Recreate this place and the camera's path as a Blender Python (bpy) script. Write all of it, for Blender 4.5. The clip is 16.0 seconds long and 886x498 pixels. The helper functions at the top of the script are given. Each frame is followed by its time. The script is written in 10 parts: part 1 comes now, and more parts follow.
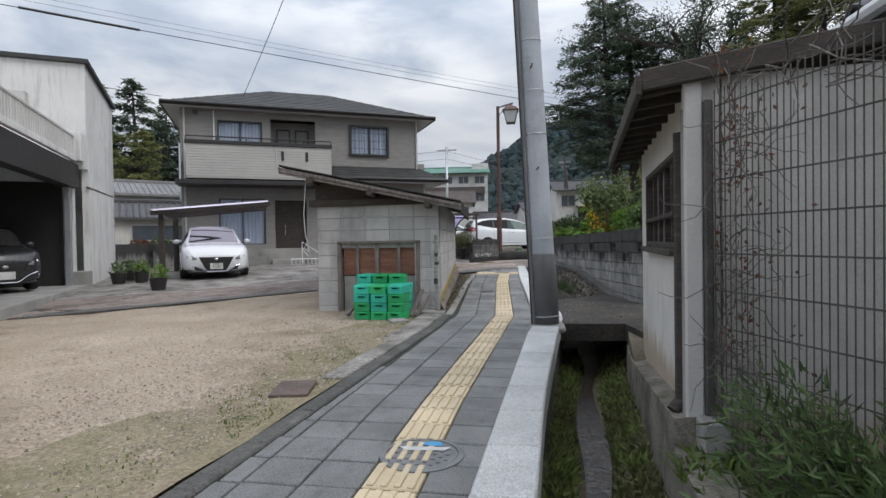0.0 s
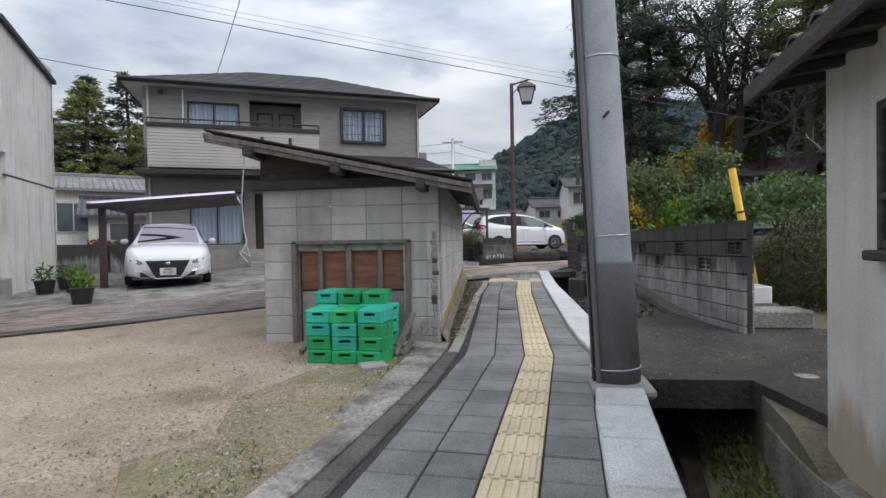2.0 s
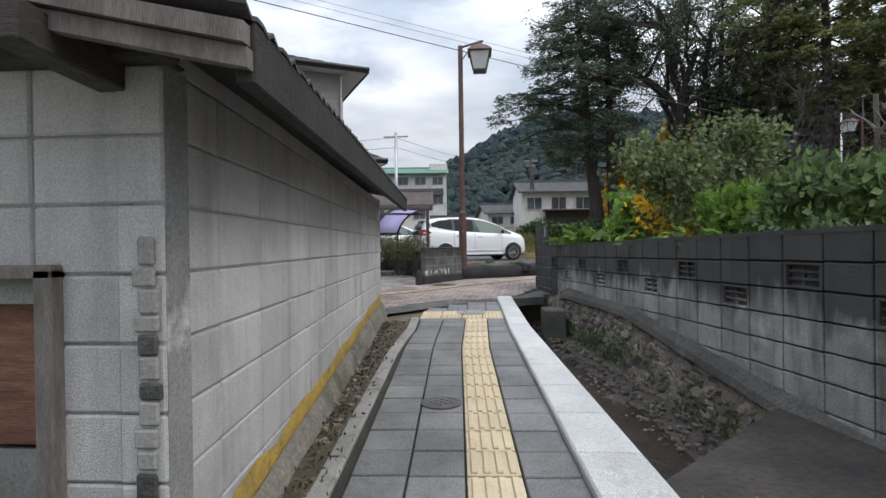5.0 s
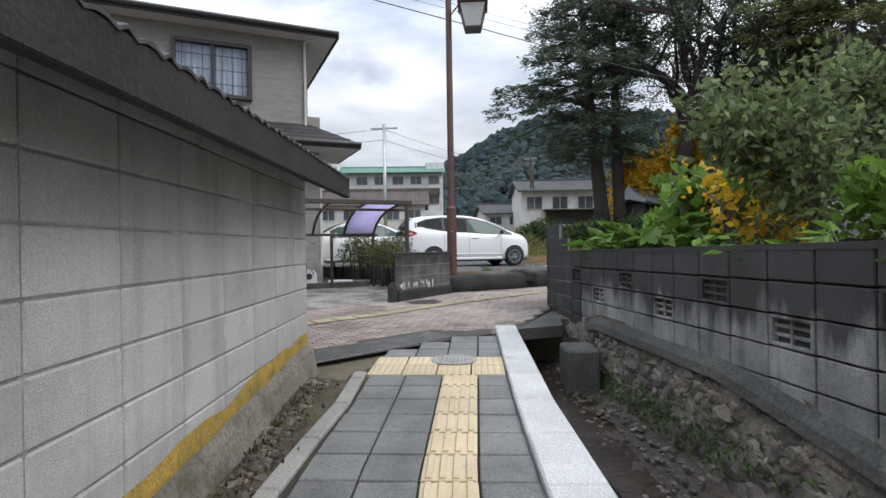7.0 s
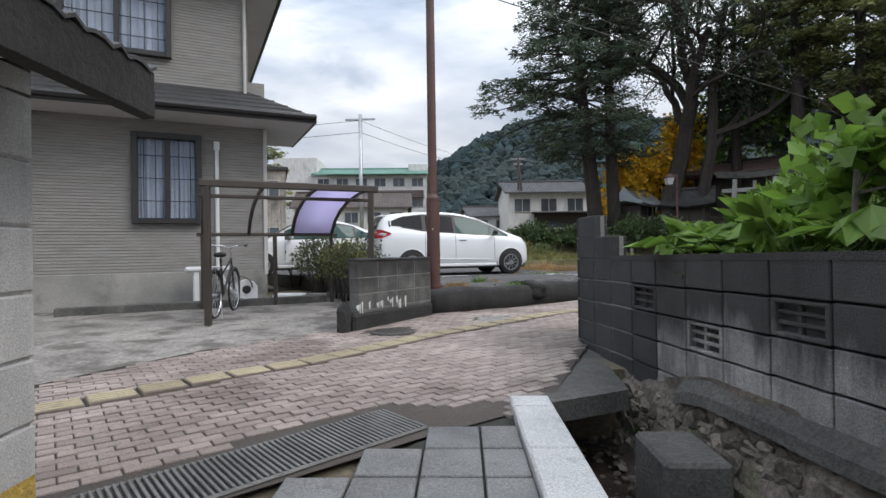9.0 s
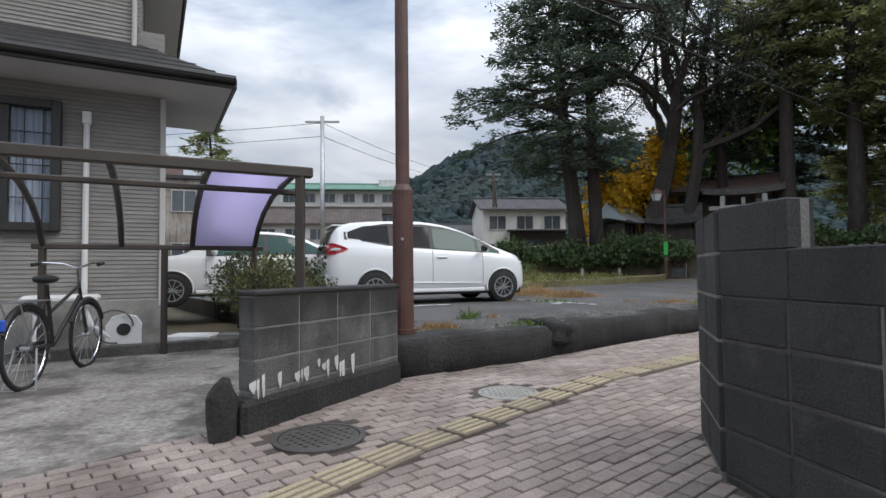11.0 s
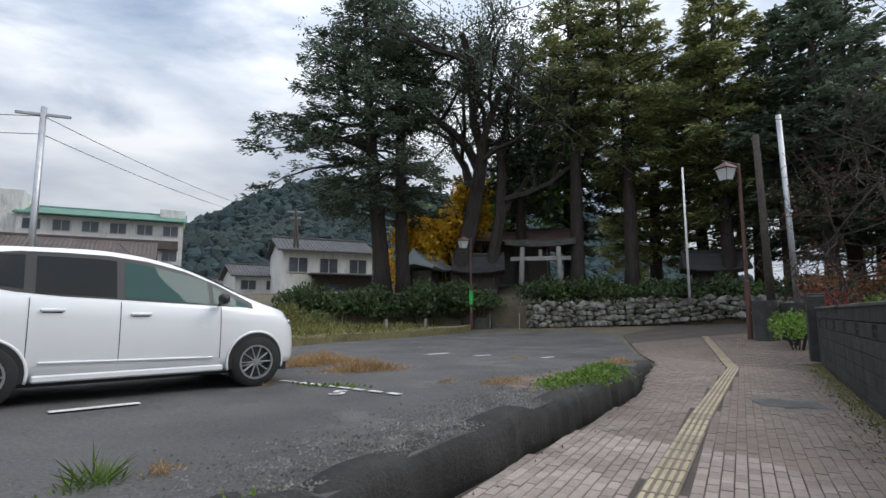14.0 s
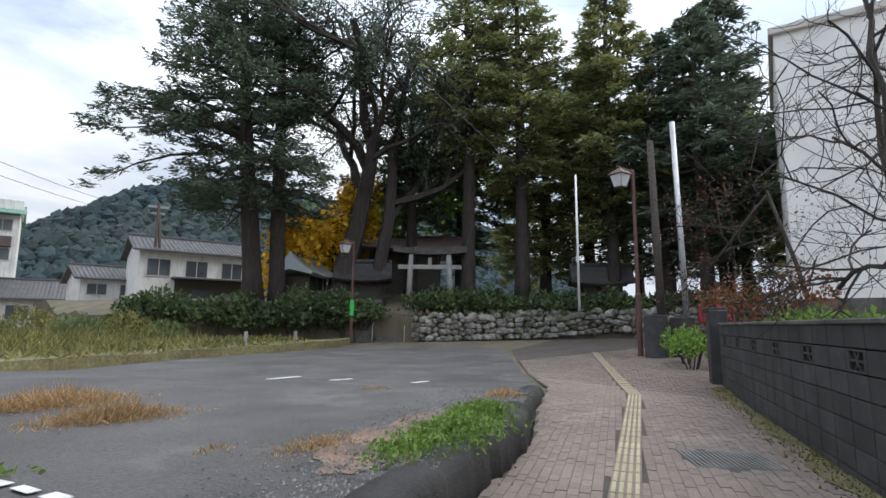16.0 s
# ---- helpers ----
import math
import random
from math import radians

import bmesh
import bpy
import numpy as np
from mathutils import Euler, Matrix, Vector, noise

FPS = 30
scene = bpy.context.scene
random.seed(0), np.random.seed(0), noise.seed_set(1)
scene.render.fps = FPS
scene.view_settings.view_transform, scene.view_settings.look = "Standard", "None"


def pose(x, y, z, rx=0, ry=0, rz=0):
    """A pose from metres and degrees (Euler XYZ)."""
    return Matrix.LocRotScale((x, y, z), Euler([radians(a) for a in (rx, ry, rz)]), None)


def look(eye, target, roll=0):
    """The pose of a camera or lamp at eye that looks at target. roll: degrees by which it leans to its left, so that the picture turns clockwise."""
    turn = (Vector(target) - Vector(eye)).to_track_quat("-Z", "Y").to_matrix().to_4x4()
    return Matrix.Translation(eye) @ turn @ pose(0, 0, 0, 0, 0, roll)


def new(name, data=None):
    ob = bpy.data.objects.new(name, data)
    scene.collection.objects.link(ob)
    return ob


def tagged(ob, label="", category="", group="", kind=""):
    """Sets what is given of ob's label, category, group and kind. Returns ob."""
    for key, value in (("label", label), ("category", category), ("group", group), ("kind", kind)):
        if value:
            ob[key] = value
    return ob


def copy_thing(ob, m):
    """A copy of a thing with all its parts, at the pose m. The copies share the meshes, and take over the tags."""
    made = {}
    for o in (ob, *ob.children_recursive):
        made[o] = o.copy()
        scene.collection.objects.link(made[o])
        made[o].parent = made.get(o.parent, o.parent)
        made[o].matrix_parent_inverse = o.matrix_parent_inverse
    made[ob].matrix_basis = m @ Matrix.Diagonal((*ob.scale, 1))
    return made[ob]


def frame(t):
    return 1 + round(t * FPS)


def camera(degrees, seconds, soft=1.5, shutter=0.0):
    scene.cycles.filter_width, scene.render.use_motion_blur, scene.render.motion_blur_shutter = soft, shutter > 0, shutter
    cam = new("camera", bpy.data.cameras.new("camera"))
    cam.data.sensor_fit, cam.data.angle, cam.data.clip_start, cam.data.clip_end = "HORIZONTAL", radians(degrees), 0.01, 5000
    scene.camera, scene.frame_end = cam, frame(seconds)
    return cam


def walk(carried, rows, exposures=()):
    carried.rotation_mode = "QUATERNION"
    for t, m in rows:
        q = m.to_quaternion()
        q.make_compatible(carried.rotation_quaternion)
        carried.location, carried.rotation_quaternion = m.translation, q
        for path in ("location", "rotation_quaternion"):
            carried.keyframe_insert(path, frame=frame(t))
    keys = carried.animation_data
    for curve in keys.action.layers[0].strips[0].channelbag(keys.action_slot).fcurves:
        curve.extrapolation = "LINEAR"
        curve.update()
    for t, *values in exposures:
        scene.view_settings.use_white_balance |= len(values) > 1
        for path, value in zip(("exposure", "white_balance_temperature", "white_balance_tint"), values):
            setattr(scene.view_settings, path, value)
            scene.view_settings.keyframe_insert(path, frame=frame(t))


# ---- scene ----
cam = camera(80.0, 16.0)
METRES, EYE, TILT, LEAN, TURN = 22.2, 1.196, -1.5, 0.0, 8.4
ROWS = [
    (0.0, 0.0, 0.0, 0.0, 0.01, 0.6, 0.92),
    (0.5, -0.0031, 0.0333, 0.0009, 0.65, 0.61, 0.86),
    (1.0, -0.0032, 0.0654, 0.0014, 1.05, 0.6, 0.92),
    (1.5, -0.0031, 0.0972, 0.0024, 1.36, 0.58, 0.92),
    (2.0, 0.0024, 0.1292, 0.0033, 0.73, 0.52, 1.01),
    (2.5, 0.0067, 0.1614, 0.005, -0.18, 0.58, 0.97),
    (3.0, 0.0121, 0.194, 0.0066, -2.37, 0.64, 0.97),
    (3.5, 0.0136, 0.2258, 0.0087, -3.3, 0.73, 0.86),
    (4.0, 0.0184, 0.2583, 0.0092, -4.44, 0.91, 0.87),
    (6.5, 0.048, 0.4205, 0.0154, -4.4, 1.25, 0.99),
    (7.0, 0.0531, 0.4511, 0.017, -4.6, 1.27, 1.0),
    (7.5, 0.0556, 0.481, 0.0165, -4.41, 1.36, 0.91),
    (8.0, 0.0593, 0.5132, 0.0176, -5.06, 1.34, 0.93),
    (10.5, 0.078, 0.6797, 0.023, -8.19, 3.15, 0.96),
    (11.0, 0.0804, 0.7112, 0.025, -9.45, 3.71, 0.85),
    (11.5, 0.0834, 0.739, 0.028, -11.15, 4.37, 0.86),
    (12.0, 0.0931, 0.7626, 0.0309, -14.09, 4.91, 0.95),
    (12.5, 0.1037, 0.7852, 0.0342, -19.12, 5.66, 0.87),
    (13.0, 0.1157, 0.8067, 0.037, -23.88, 6.63, 0.89),
    (13.5, 0.1285, 0.8328, 0.0375, -26.32, 7.64, 0.82),
    (14.0, 0.1487, 0.853, 0.0391, -30.1, 8.24, 0.86),
    (14.5, 0.1674, 0.8766, 0.041, -34.02, 8.65, 0.7),
    (15.0, 0.19, 0.8955, 0.0416, -37.46, 9.06, 0.71),
    (15.5, 0.213, 0.9151, 0.0429, -39.43, 9.24, 0.6),
    (16.0, 0.2388, 0.9312, 0.0433, -41.41, 9.28, 0.59),
]
walk(cam, [(t, pose(0, 0, EYE, TILT, LEAN, TURN) @ pose(METRES * x, METRES * y, METRES * z, 90 + pitch, roll, yaw)) for t, x, y, z, yaw, pitch, roll in ROWS],
     [(0, -0.15), (3, -0.07), (4.5, 0.02), (6.5, 0.18), (8, 0.17), (10.5, 0.0), (12, -0.04), (13, -0.02), (14, -0.06), (15, 0.08), (16, 0.36)])

# ---- light ----
world = bpy.data.worlds.new("world")
scene.world = world
world.use_nodes = True
wn, wl = world.node_tree.nodes, world.node_tree.links
wn.clear()
w_out = wn.new("ShaderNodeOutputWorld")
w_bg = wn.new("ShaderNodeBackground")
w_sky = wn.new("ShaderNodeTexSky")
w_sky.sky_type = "NISHITA"
w_sky.sun_disc = False
SUN_ELEV, SUN_TURN = radians(46), radians(112)
w_sky.sun_elevation, w_sky.sun_rotation = SUN_ELEV, SUN_TURN
w_sky.air_density, w_sky.dust_density = 1.0, 2.0
w_co = wn.new("ShaderNodeTexCoord")
w_map = wn.new("ShaderNodeMapping")
w_map.inputs["Scale"].default_value = (1.0, 1.0, 3.2)
w_n1 = wn.new("ShaderNodeTexNoise")
w_n1.inputs["Scale"].default_value, w_n1.inputs["Detail"].default_value, w_n1.inputs["Roughness"].default_value = 2.3, 7.0, 0.55
w_n1.inputs["Distortion"].default_value = 0.4
w_r1 = wn.new("ShaderNodeValToRGB")
w_r1.color_ramp.elements[0].position, w_r1.color_ramp.elements[1].position = 0.24, 0.5
w_n2 = wn.new("ShaderNodeTexNoise")
w_n2.inputs["Scale"].default_value, w_n2.inputs["Detail"].default_value = 3.1, 6.0
w_r2 = wn.new("ShaderNodeValToRGB")
w_r2.color_ramp.elements[0].position, w_r2.color_ramp.elements[1].position = 0.33, 0.66
w_r2.color_ramp.elements[0].color = (4.1, 4.75, 5.8, 1)
w_r2.color_ramp.elements[1].color = (8.0, 8.3, 8.8, 1)
w_mix = wn.new("ShaderNodeMixRGB")
w_bg.inputs["Strength"].default_value = 0.1
wl.new(w_co.outputs["Generated"], w_map.inputs["Vector"])
wl.new(w_map.outputs[0], w_n1.inputs["Vector"])
wl.new(w_map.outputs[0], w_n2.inputs["Vector"])
wl.new(w_n1.outputs["Fac"], w_r1.inputs[0])
wl.new(w_n2.outputs["Fac"], w_r2.inputs[0])
wl.new(w_r1.outputs[0], w_mix.inputs[0])
wl.new(w_sky.outputs[0], w_mix.inputs[1])
wl.new(w_r2.outputs[0], w_mix.inputs[2])
w_sep = wn.new("ShaderNodeSeparateXYZ")
w_el = wn.new("ShaderNodeMapRange")
w_el.inputs["From Min"].default_value, w_el.inputs["From Max"].default_value = 0.2, 0.95
w_el.inputs["To Min"].default_value, w_el.inputs["To Max"].default_value = 1.0, 2.8
w_mul = wn.new("ShaderNodeMixRGB")
w_mul.blend_type = "MULTIPLY"
w_mul.inputs[0].default_value = 1.0
wl.new(w_co.outputs["Generated"], w_sep.inputs[0])
wl.new(w_sep.outputs[2], w_el.inputs["Value"])
wl.new(w_mix.outputs[0], w_mul.inputs[1])
wl.new(w_el.outputs[0], w_mul.inputs[2])
wl.new(w_mul.outputs[0], w_bg.inputs[0])
wl.new(w_bg.outputs[0], w_out.inputs[0])

sun = new("sun", bpy.data.lights.new("sun", "SUN"))
sun.data.energy, sun.data.angle, sun.data.color = 1.25, radians(30), (1.0, 0.96, 0.9)
sun.matrix_world = look((0, 0, 60), (0 - 60 * math.sin(SUN_TURN) / math.tan(SUN_ELEV), 0 - 60 * math.cos(SUN_TURN) / math.tan(SUN_ELEV), 0))


# ---- materials ----
def mat(name, c1, c2=None, scale=3.0, rough=0.8, bump=0.3, bscale=60.0, metal=0.0, rnd=0.0, island=0.0, stain=None, sscale=1.2, samount=0.6, spos=0.55, coat=0.0, stretch=(1, 1, 1), streak=0.0, wash=None):
    """A surface with two scales of variation, fine relief and, where given, stains of another colour."""
    m = bpy.data.materials.new(name)
    m.use_nodes = True
    n, l = m.node_tree.nodes, m.node_tree.links
    p = n["Principled BSDF"]
    c2 = c2 or tuple(v * 0.75 for v in c1)
    geo = n.new("ShaderNodeNewGeometry")
    mp = n.new("ShaderNodeMapping")
    mp.inputs["Scale"].default_value = stretch
    l.new(geo.outputs["Position"], mp.inputs["Vector"])

    def nz(s, d=6.0, r=0.6):
        t = n.new("ShaderNodeTexNoise")
        t.inputs["Scale"].default_value, t.inputs["Detail"].default_value, t.inputs["Roughness"].default_value = s, d, r
        l.new(mp.outputs[0], t.inputs["Vector"])
        return t

    def ramp(fac, lo, hi):
        r = n.new("ShaderNodeMapRange")
        r.inputs["From Min"].default_value, r.inputs["From Max"].default_value = lo, hi
        l.new(fac, r.inputs["Value"])
        return r.outputs[0]

    def mix(fac, a, b, kind="MIX"):
        x = n.new("ShaderNodeMixRGB")
        x.blend_type = kind
        for i, v in ((0, fac), (1, a), (2, b)):
            if isinstance(v, (int, float)):
                x.inputs[i].default_value = v
            elif isinstance(v, tuple):
                x.inputs[i].default_value = (*v, 1)
            else:
                l.new(v, x.inputs[i])
        return x.outputs[0]

    big, small = nz(scale), nz(bscale, 4.0, 0.7)
    col = mix(ramp(big.outputs["Fac"], 0.35, 0.65), c1, c2)
    fine = n.new("ShaderNodeMapRange")
    fine.inputs["From Min"].default_value, fine.inputs["From Max"].default_value = 0.3, 0.7
    amp = min(0.45, bump * 0.6)
    fine.inputs["To Min"].default_value, fine.inputs["To Max"].default_value = 1 - amp, 1 + amp
    l.new(small.outputs["Fac"], fine.inputs["Value"])
    col = mix(1.0, col, fine.outputs[0], "MULTIPLY")
    if stain:
        s = nz(sscale, 8.0, 0.65)
        f = ramp(s.outputs["Fac"], spos, spos + 0.12)
        mm = n.new("ShaderNodeMath")
        mm.operation, mm.inputs[1].default_value = "MULTIPLY", samount
        l.new(f, mm.inputs[0])
        col = mix(mm.outputs[0], col, stain)
    if streak:
        mp2 = n.new("ShaderNodeMapping")
        mp2.inputs["Scale"].default_value = (3.5, 3.5, 0.35)
        l.new(geo.outputs["Position"], mp2.inputs["Vector"])
        s = n.new("ShaderNodeTexNoise")
        s.inputs["Scale"].default_value, s.inputs["Detail"].default_value, s.inputs["Roughness"].default_value = 2.0, 6.0, 0.65
        l.new(mp2.outputs[0], s.inputs["Vector"])
        f = ramp(s.outputs["Fac"], 0.5, 0.68)
        mm = n.new("ShaderNodeMath")
        mm.operation, mm.inputs[1].default_value = "MULTIPLY", streak
        l.new(f, mm.inputs[0])
        col = mix(mm.outputs[0], col, (0.05, 0.05, 0.048))
    if wash:
        # water stain with a ragged edge round a height: (height, ragged depth, +1 above or -1 below, colour, amount)
        height, ragged, side, tint, amount = wash
        mp3 = n.new("ShaderNodeMapping")
        mp3.inputs["Scale"].default_value = (2.6, 2.6, 0.5)
        l.new(geo.outputs["Position"], mp3.inputs["Vector"])
        s = n.new("ShaderNodeTexNoise")
        s.inputs["Scale"].default_value, s.inputs["Detail"].default_value, s.inputs["Roughness"].default_value = 1.3, 7.0, 0.6
        l.new(mp3.outputs[0], s.inputs["Vector"])
        xyz = n.new("ShaderNodeSeparateXYZ")
        l.new(geo.outputs["Position"], xyz.inputs[0])
        edge = n.new("ShaderNodeMath")
        edge.operation = "MULTIPLY_ADD"
        edge.inputs[1].default_value, edge.inputs[2].default_value = ragged * 4 * side, -ragged * 2 * side - height
        l.new(s.outputs["Fac"], edge.inputs[0])
        add = n.new("ShaderNodeMath")
        add.operation = "ADD"
        l.new(xyz.outputs[2], add.inputs[0])
        l.new(edge.outputs[0], add.inputs[1])
        f = ramp(add.outputs[0], -0.09 * side, 0.09 * side)
        mm = n.new("ShaderNodeMath")
        mm.operation, mm.inputs[1].default_value = "MULTIPLY", amount
        l.new(f, mm.inputs[0])
        col = mix(mm.outputs[0], col, tint)
    for amount, kind in ((rnd, "object"), (island, "island")):
        if amount:
            if kind == "object":
                o = n.new("ShaderNodeObjectInfo").outputs["Random"]
            else:
                o = geo.outputs["Random Per Island"]
            r = n.new("ShaderNodeMapRange")
            r.inputs["To Min"].default_value, r.inputs["To Max"].default_value = 1 - amount, 1 + amount
            l.new(o, r.inputs["Value"])
            col = mix(1.0, col, r.outputs[0], "MULTIPLY")
    l.new(col, p.inputs["Base Color"])
    rr = n.new("ShaderNodeMapRange")
    rr.inputs["To Min"].default_value, rr.inputs["To Max"].default_value = max(0.02, rough - 0.12), min(1, rough + 0.1)
    l.new(big.outputs["Fac"], rr.inputs["Value"])
    l.new(rr.outputs[0], p.inputs["Roughness"])
    p.inputs["Metallic"].default_value = metal
    p.inputs["Coat Weight"].default_value = coat
    if bump:
        b = n.new("ShaderNodeBump")
        b.inputs["Strength"].default_value, b.inputs["Distance"].default_value = bump, 0.02
        l.new(small.outputs["Fac"], b.inputs["Height"])
        l.new(b.outputs[0], p.inputs["Normal"])
    return m


def glass(name, tint=(0.8, 0.85, 0.88), rough=0.03, alpha=0.35, colour=(0.02, 0.025, 0.03)):
    """A thin pane: partly clear, glossy."""
    m = bpy.data.materials.new(name)
    m.use_nodes = True
    n, l = m.node_tree.nodes, m.node_tree.links
    p = n["Principled BSDF"]
    p.inputs["Base Color"].default_value = (*colour, 1)
    p.inputs["Roughness"].default_value = rough
    tr = n.new("ShaderNodeBsdfTransparent")
    tr.inputs[0].default_value = (*tint, 1)
    mx = n.new("ShaderNodeMixShader")
    mx.inputs[0].default_value = 1 - alpha
    l.new(tr.outputs[0], mx.inputs[1])
    l.new(p.outputs[0], mx.inputs[2])
    l.new(mx.outputs[0], n["Material Output"].inputs[0])
    return m


def leafy(name, c1, c2, rnd=0.35, rough=0.6, scale=0.8):
    """Leaves: colour varies leaf by leaf; some light passes."""
    m = mat(name, c1, c2, scale=scale, rough=rough, bump=0.0, bscale=8.0, island=rnd)
    n, l = m.node_tree.nodes, m.node_tree.links
    p = n["Principled BSDF"]
    t = n.new("ShaderNodeBsdfTranslucent")
    l.new(p.inputs["Base Color"].links[0].from_socket, t.inputs[0])
    mx = n.new("ShaderNodeMixShader")
    mx.inputs[0].default_value = 0.46
    l.new(p.outputs[0], mx.inputs[1])
    l.new(t.outputs[0], mx.inputs[2])
    l.new(mx.outputs[0], n["Material Output"].inputs[0])
    return m


DIRT = mat("dirt", (0.16, 0.13, 0.09), (0.09, 0.08, 0.05), 0.7, 0.95, 0.6, 25, stain=(0.07, 0.1, 0.02), sscale=0.5)
GRAVEL = mat("gravel", (0.44, 0.355, 0.27), (0.32, 0.25, 0.18), 0.7, 0.95, 1.0, 34, stain=(0.17, 0.13, 0.075), sscale=0.55, samount=0.7, spos=0.53)
GRIT = mat("grit", (0.2, 0.195, 0.185), (0.09, 0.088, 0.084), 5, 0.9, 0.3, 60, island=0.5)
PEBBLE = mat("pebble", (0.42, 0.37, 0.31), (0.2, 0.17, 0.135), 5, 0.9, 0.2, 80, island=0.5)
PAVER = mat("paver", (0.25, 0.25, 0.245), (0.165, 0.165, 0.162), 1.8, 0.8, 0.75, 110, rnd=0.12, stain=(0.11, 0.11, 0.105), sscale=9, samount=0.5, spos=0.56)
JOINT = mat("joint", (0.045, 0.042, 0.036), (0.03, 0.03, 0.024), 4, 0.95, 0.5, 60, stain=(0.06, 0.09, 0.02), sscale=1.5, samount=0.7)
TACTILE = mat("tactile_yellow", (0.62, 0.51, 0.345), (0.52, 0.42, 0.27), 2.0, 0.7, 0.3, 120, rnd=0.1, stain=(0.32, 0.26, 0.17), sscale=5, samount=0.35, spos=0.58)
GRANITE = mat("granite", (0.66, 0.66, 0.65), (0.52, 0.52, 0.51), 1.5, 0.75, 0.7, 120, rnd=0.1, stain=(0.2, 0.2, 0.19), sscale=2.6, samount=0.5, spos=0.58)
CONC = mat("concrete", (0.36, 0.345, 0.32), (0.25, 0.245, 0.23), 1.3, 0.9, 0.4, 70, stain=(0.1, 0.1, 0.09), sscale=1.2, samount=0.6)
CONC_DK = mat("old_concrete", (0.12, 0.115, 0.105), (0.06, 0.06, 0.055), 1.6, 0.92, 0.7, 40, stain=(0.3, 0.29, 0.27), sscale=2.2, samount=0.5, spos=0.6)
BLOCK = mat("shed_block", (0.52, 0.505, 0.49), (0.41, 0.40, 0.39), 1.3, 0.88, 0.45, 140, rnd=0.1, stain=(0.29, 0.285, 0.275), sscale=1.1, samount=0.55, spos=0.52, streak=0.22)
MORTAR = mat("mortar", (0.2, 0.197, 0.19), (0.3, 0.295, 0.285), 2.5, 0.95, 0.5, 90, stain=(0.66, 0.65, 0.63), sscale=2.2, samount=0.9, spos=0.55)
OCHRE = mat("ochre_moss", (0.52, 0.33, 0.06), (0.30, 0.22, 0.06), 5, 0.95, 0.6, 60, stain=(0.12, 0.1, 0.05), sscale=6, samount=0.7)
BLOCK_DK = mat("weathered_block", (0.33, 0.322, 0.31), (0.19, 0.187, 0.18), 2.6, 0.9, 0.6, 90, rnd=0.14, stain=(0.5, 0.49, 0.47), sscale=2.3, samount=0.6, spos=0.57, streak=0.6, wash=(0.78, 0.27, 1, (0.034, 0.033, 0.032), 0.92))
BLOCK_BK = mat("black_block", (0.05, 0.05, 0.05), (0.026, 0.026, 0.027), 2.0, 0.85, 0.5, 80, rnd=0.2, stain=(0.13, 0.128, 0.122), sscale=2.0, samount=0.5, spos=0.58, streak=0.35)
# dark joint mortar, lowered further to paint the shade inside vent holes
MORTAR_VENT_DK = mat("mortar_and_vent_shade", (0.06, 0.06, 0.058), (0.03, 0.03, 0.03), 3, 0.95, 0.4, 80)
STONE = mat("rubble_stone", (0.3, 0.285, 0.26), (0.1, 0.095, 0.083), 1.5, 0.9, 0.6, 40, island=0.7, stain=(0.06, 0.075, 0.03), sscale=1.6, samount=0.85, spos=0.5)
BRICK = mat("road_brick", (0.40, 0.335, 0.30), (0.27, 0.215, 0.19), 1.1, 0.75, 0.6, 110, rnd=0.2, island=0.2, stain=(0.15, 0.115, 0.098), sscale=0.75, samount=0.75, spos=0.54)
BRICK_DIRTY = mat("soiled_brick", (0.235, 0.187, 0.158), (0.17, 0.135, 0.114), 0.6, 0.8, 0.6, 90, island=0.1, stain=(0.32, 0.275, 0.238), sscale=0.6, samount=0.6, spos=0.56)
BRICK_J = mat("brick_joint", (0.085, 0.07, 0.06), (0.055, 0.046, 0.04), 1.2, 0.95, 0.5, 60)
ASPHALT = mat("asphalt", (0.105, 0.101, 0.099), (0.06, 0.058, 0.058), 0.6, 0.8, 1.0, 36, stain=(0.185, 0.175, 0.162), sscale=0.8, samount=0.6, spos=0.56)
PAINT_W = mat("white_marking", (0.7, 0.7, 0.68), (0.5, 0.5, 0.48), 4, 0.8, 0.3, 60)
WOOD_DK = mat("dark_weathered_wood", (0.075, 0.06, 0.05), (0.035, 0.03, 0.027), 3, 0.85, 0.6, 35, stretch=(1, 1, 6), stain=(0.2, 0.18, 0.16), sscale=3, samount=0.4)
WOOD_GY = mat("grey_wood", (0.23, 0.20, 0.18), (0.13, 0.11, 0.1), 3, 0.85, 0.5, 40, stretch=(6, 6, 1))
WOOD_RED = mat("reddish_board", (0.27, 0.12, 0.075), (0.16, 0.07, 0.045), 3, 0.75, 0.4, 30, stretch=(1, 1, 7), stain=(0.1, 0.05, 0.04), sscale=4, samount=0.5)
ROOF_DK = mat("dark_roofing", (0.05, 0.048, 0.047), (0.03, 0.03, 0.03), 2, 0.7, 0.4, 50)
TILE_ROOF = mat("roof_tile", (0.085, 0.082, 0.085), (0.055, 0.054, 0.056), 1.5, 0.6, 0.3, 40, island=0.2)
SIDING = mat("grey_siding", (0.29, 0.275, 0.258), (0.235, 0.224, 0.21), 2.5, 0.8, 0.35, 45, stretch=(1, 1, 5))
SIDING_W = mat("pale_siding", (0.44, 0.425, 0.395), (0.39, 0.375, 0.35), 1.0, 0.8, 0.2, 60)
PLASTER = mat("cream_plaster", (0.64, 0.615, 0.575), (0.54, 0.52, 0.485), 1.2, 0.9, 0.25, 90, stain=(0.37, 0.35, 0.31), sscale=0.9, samount=0.4, spos=0.55, streak=0.12, wash=(0.22, 0.22, -1, (0.33, 0.235, 0.13), 0.7))
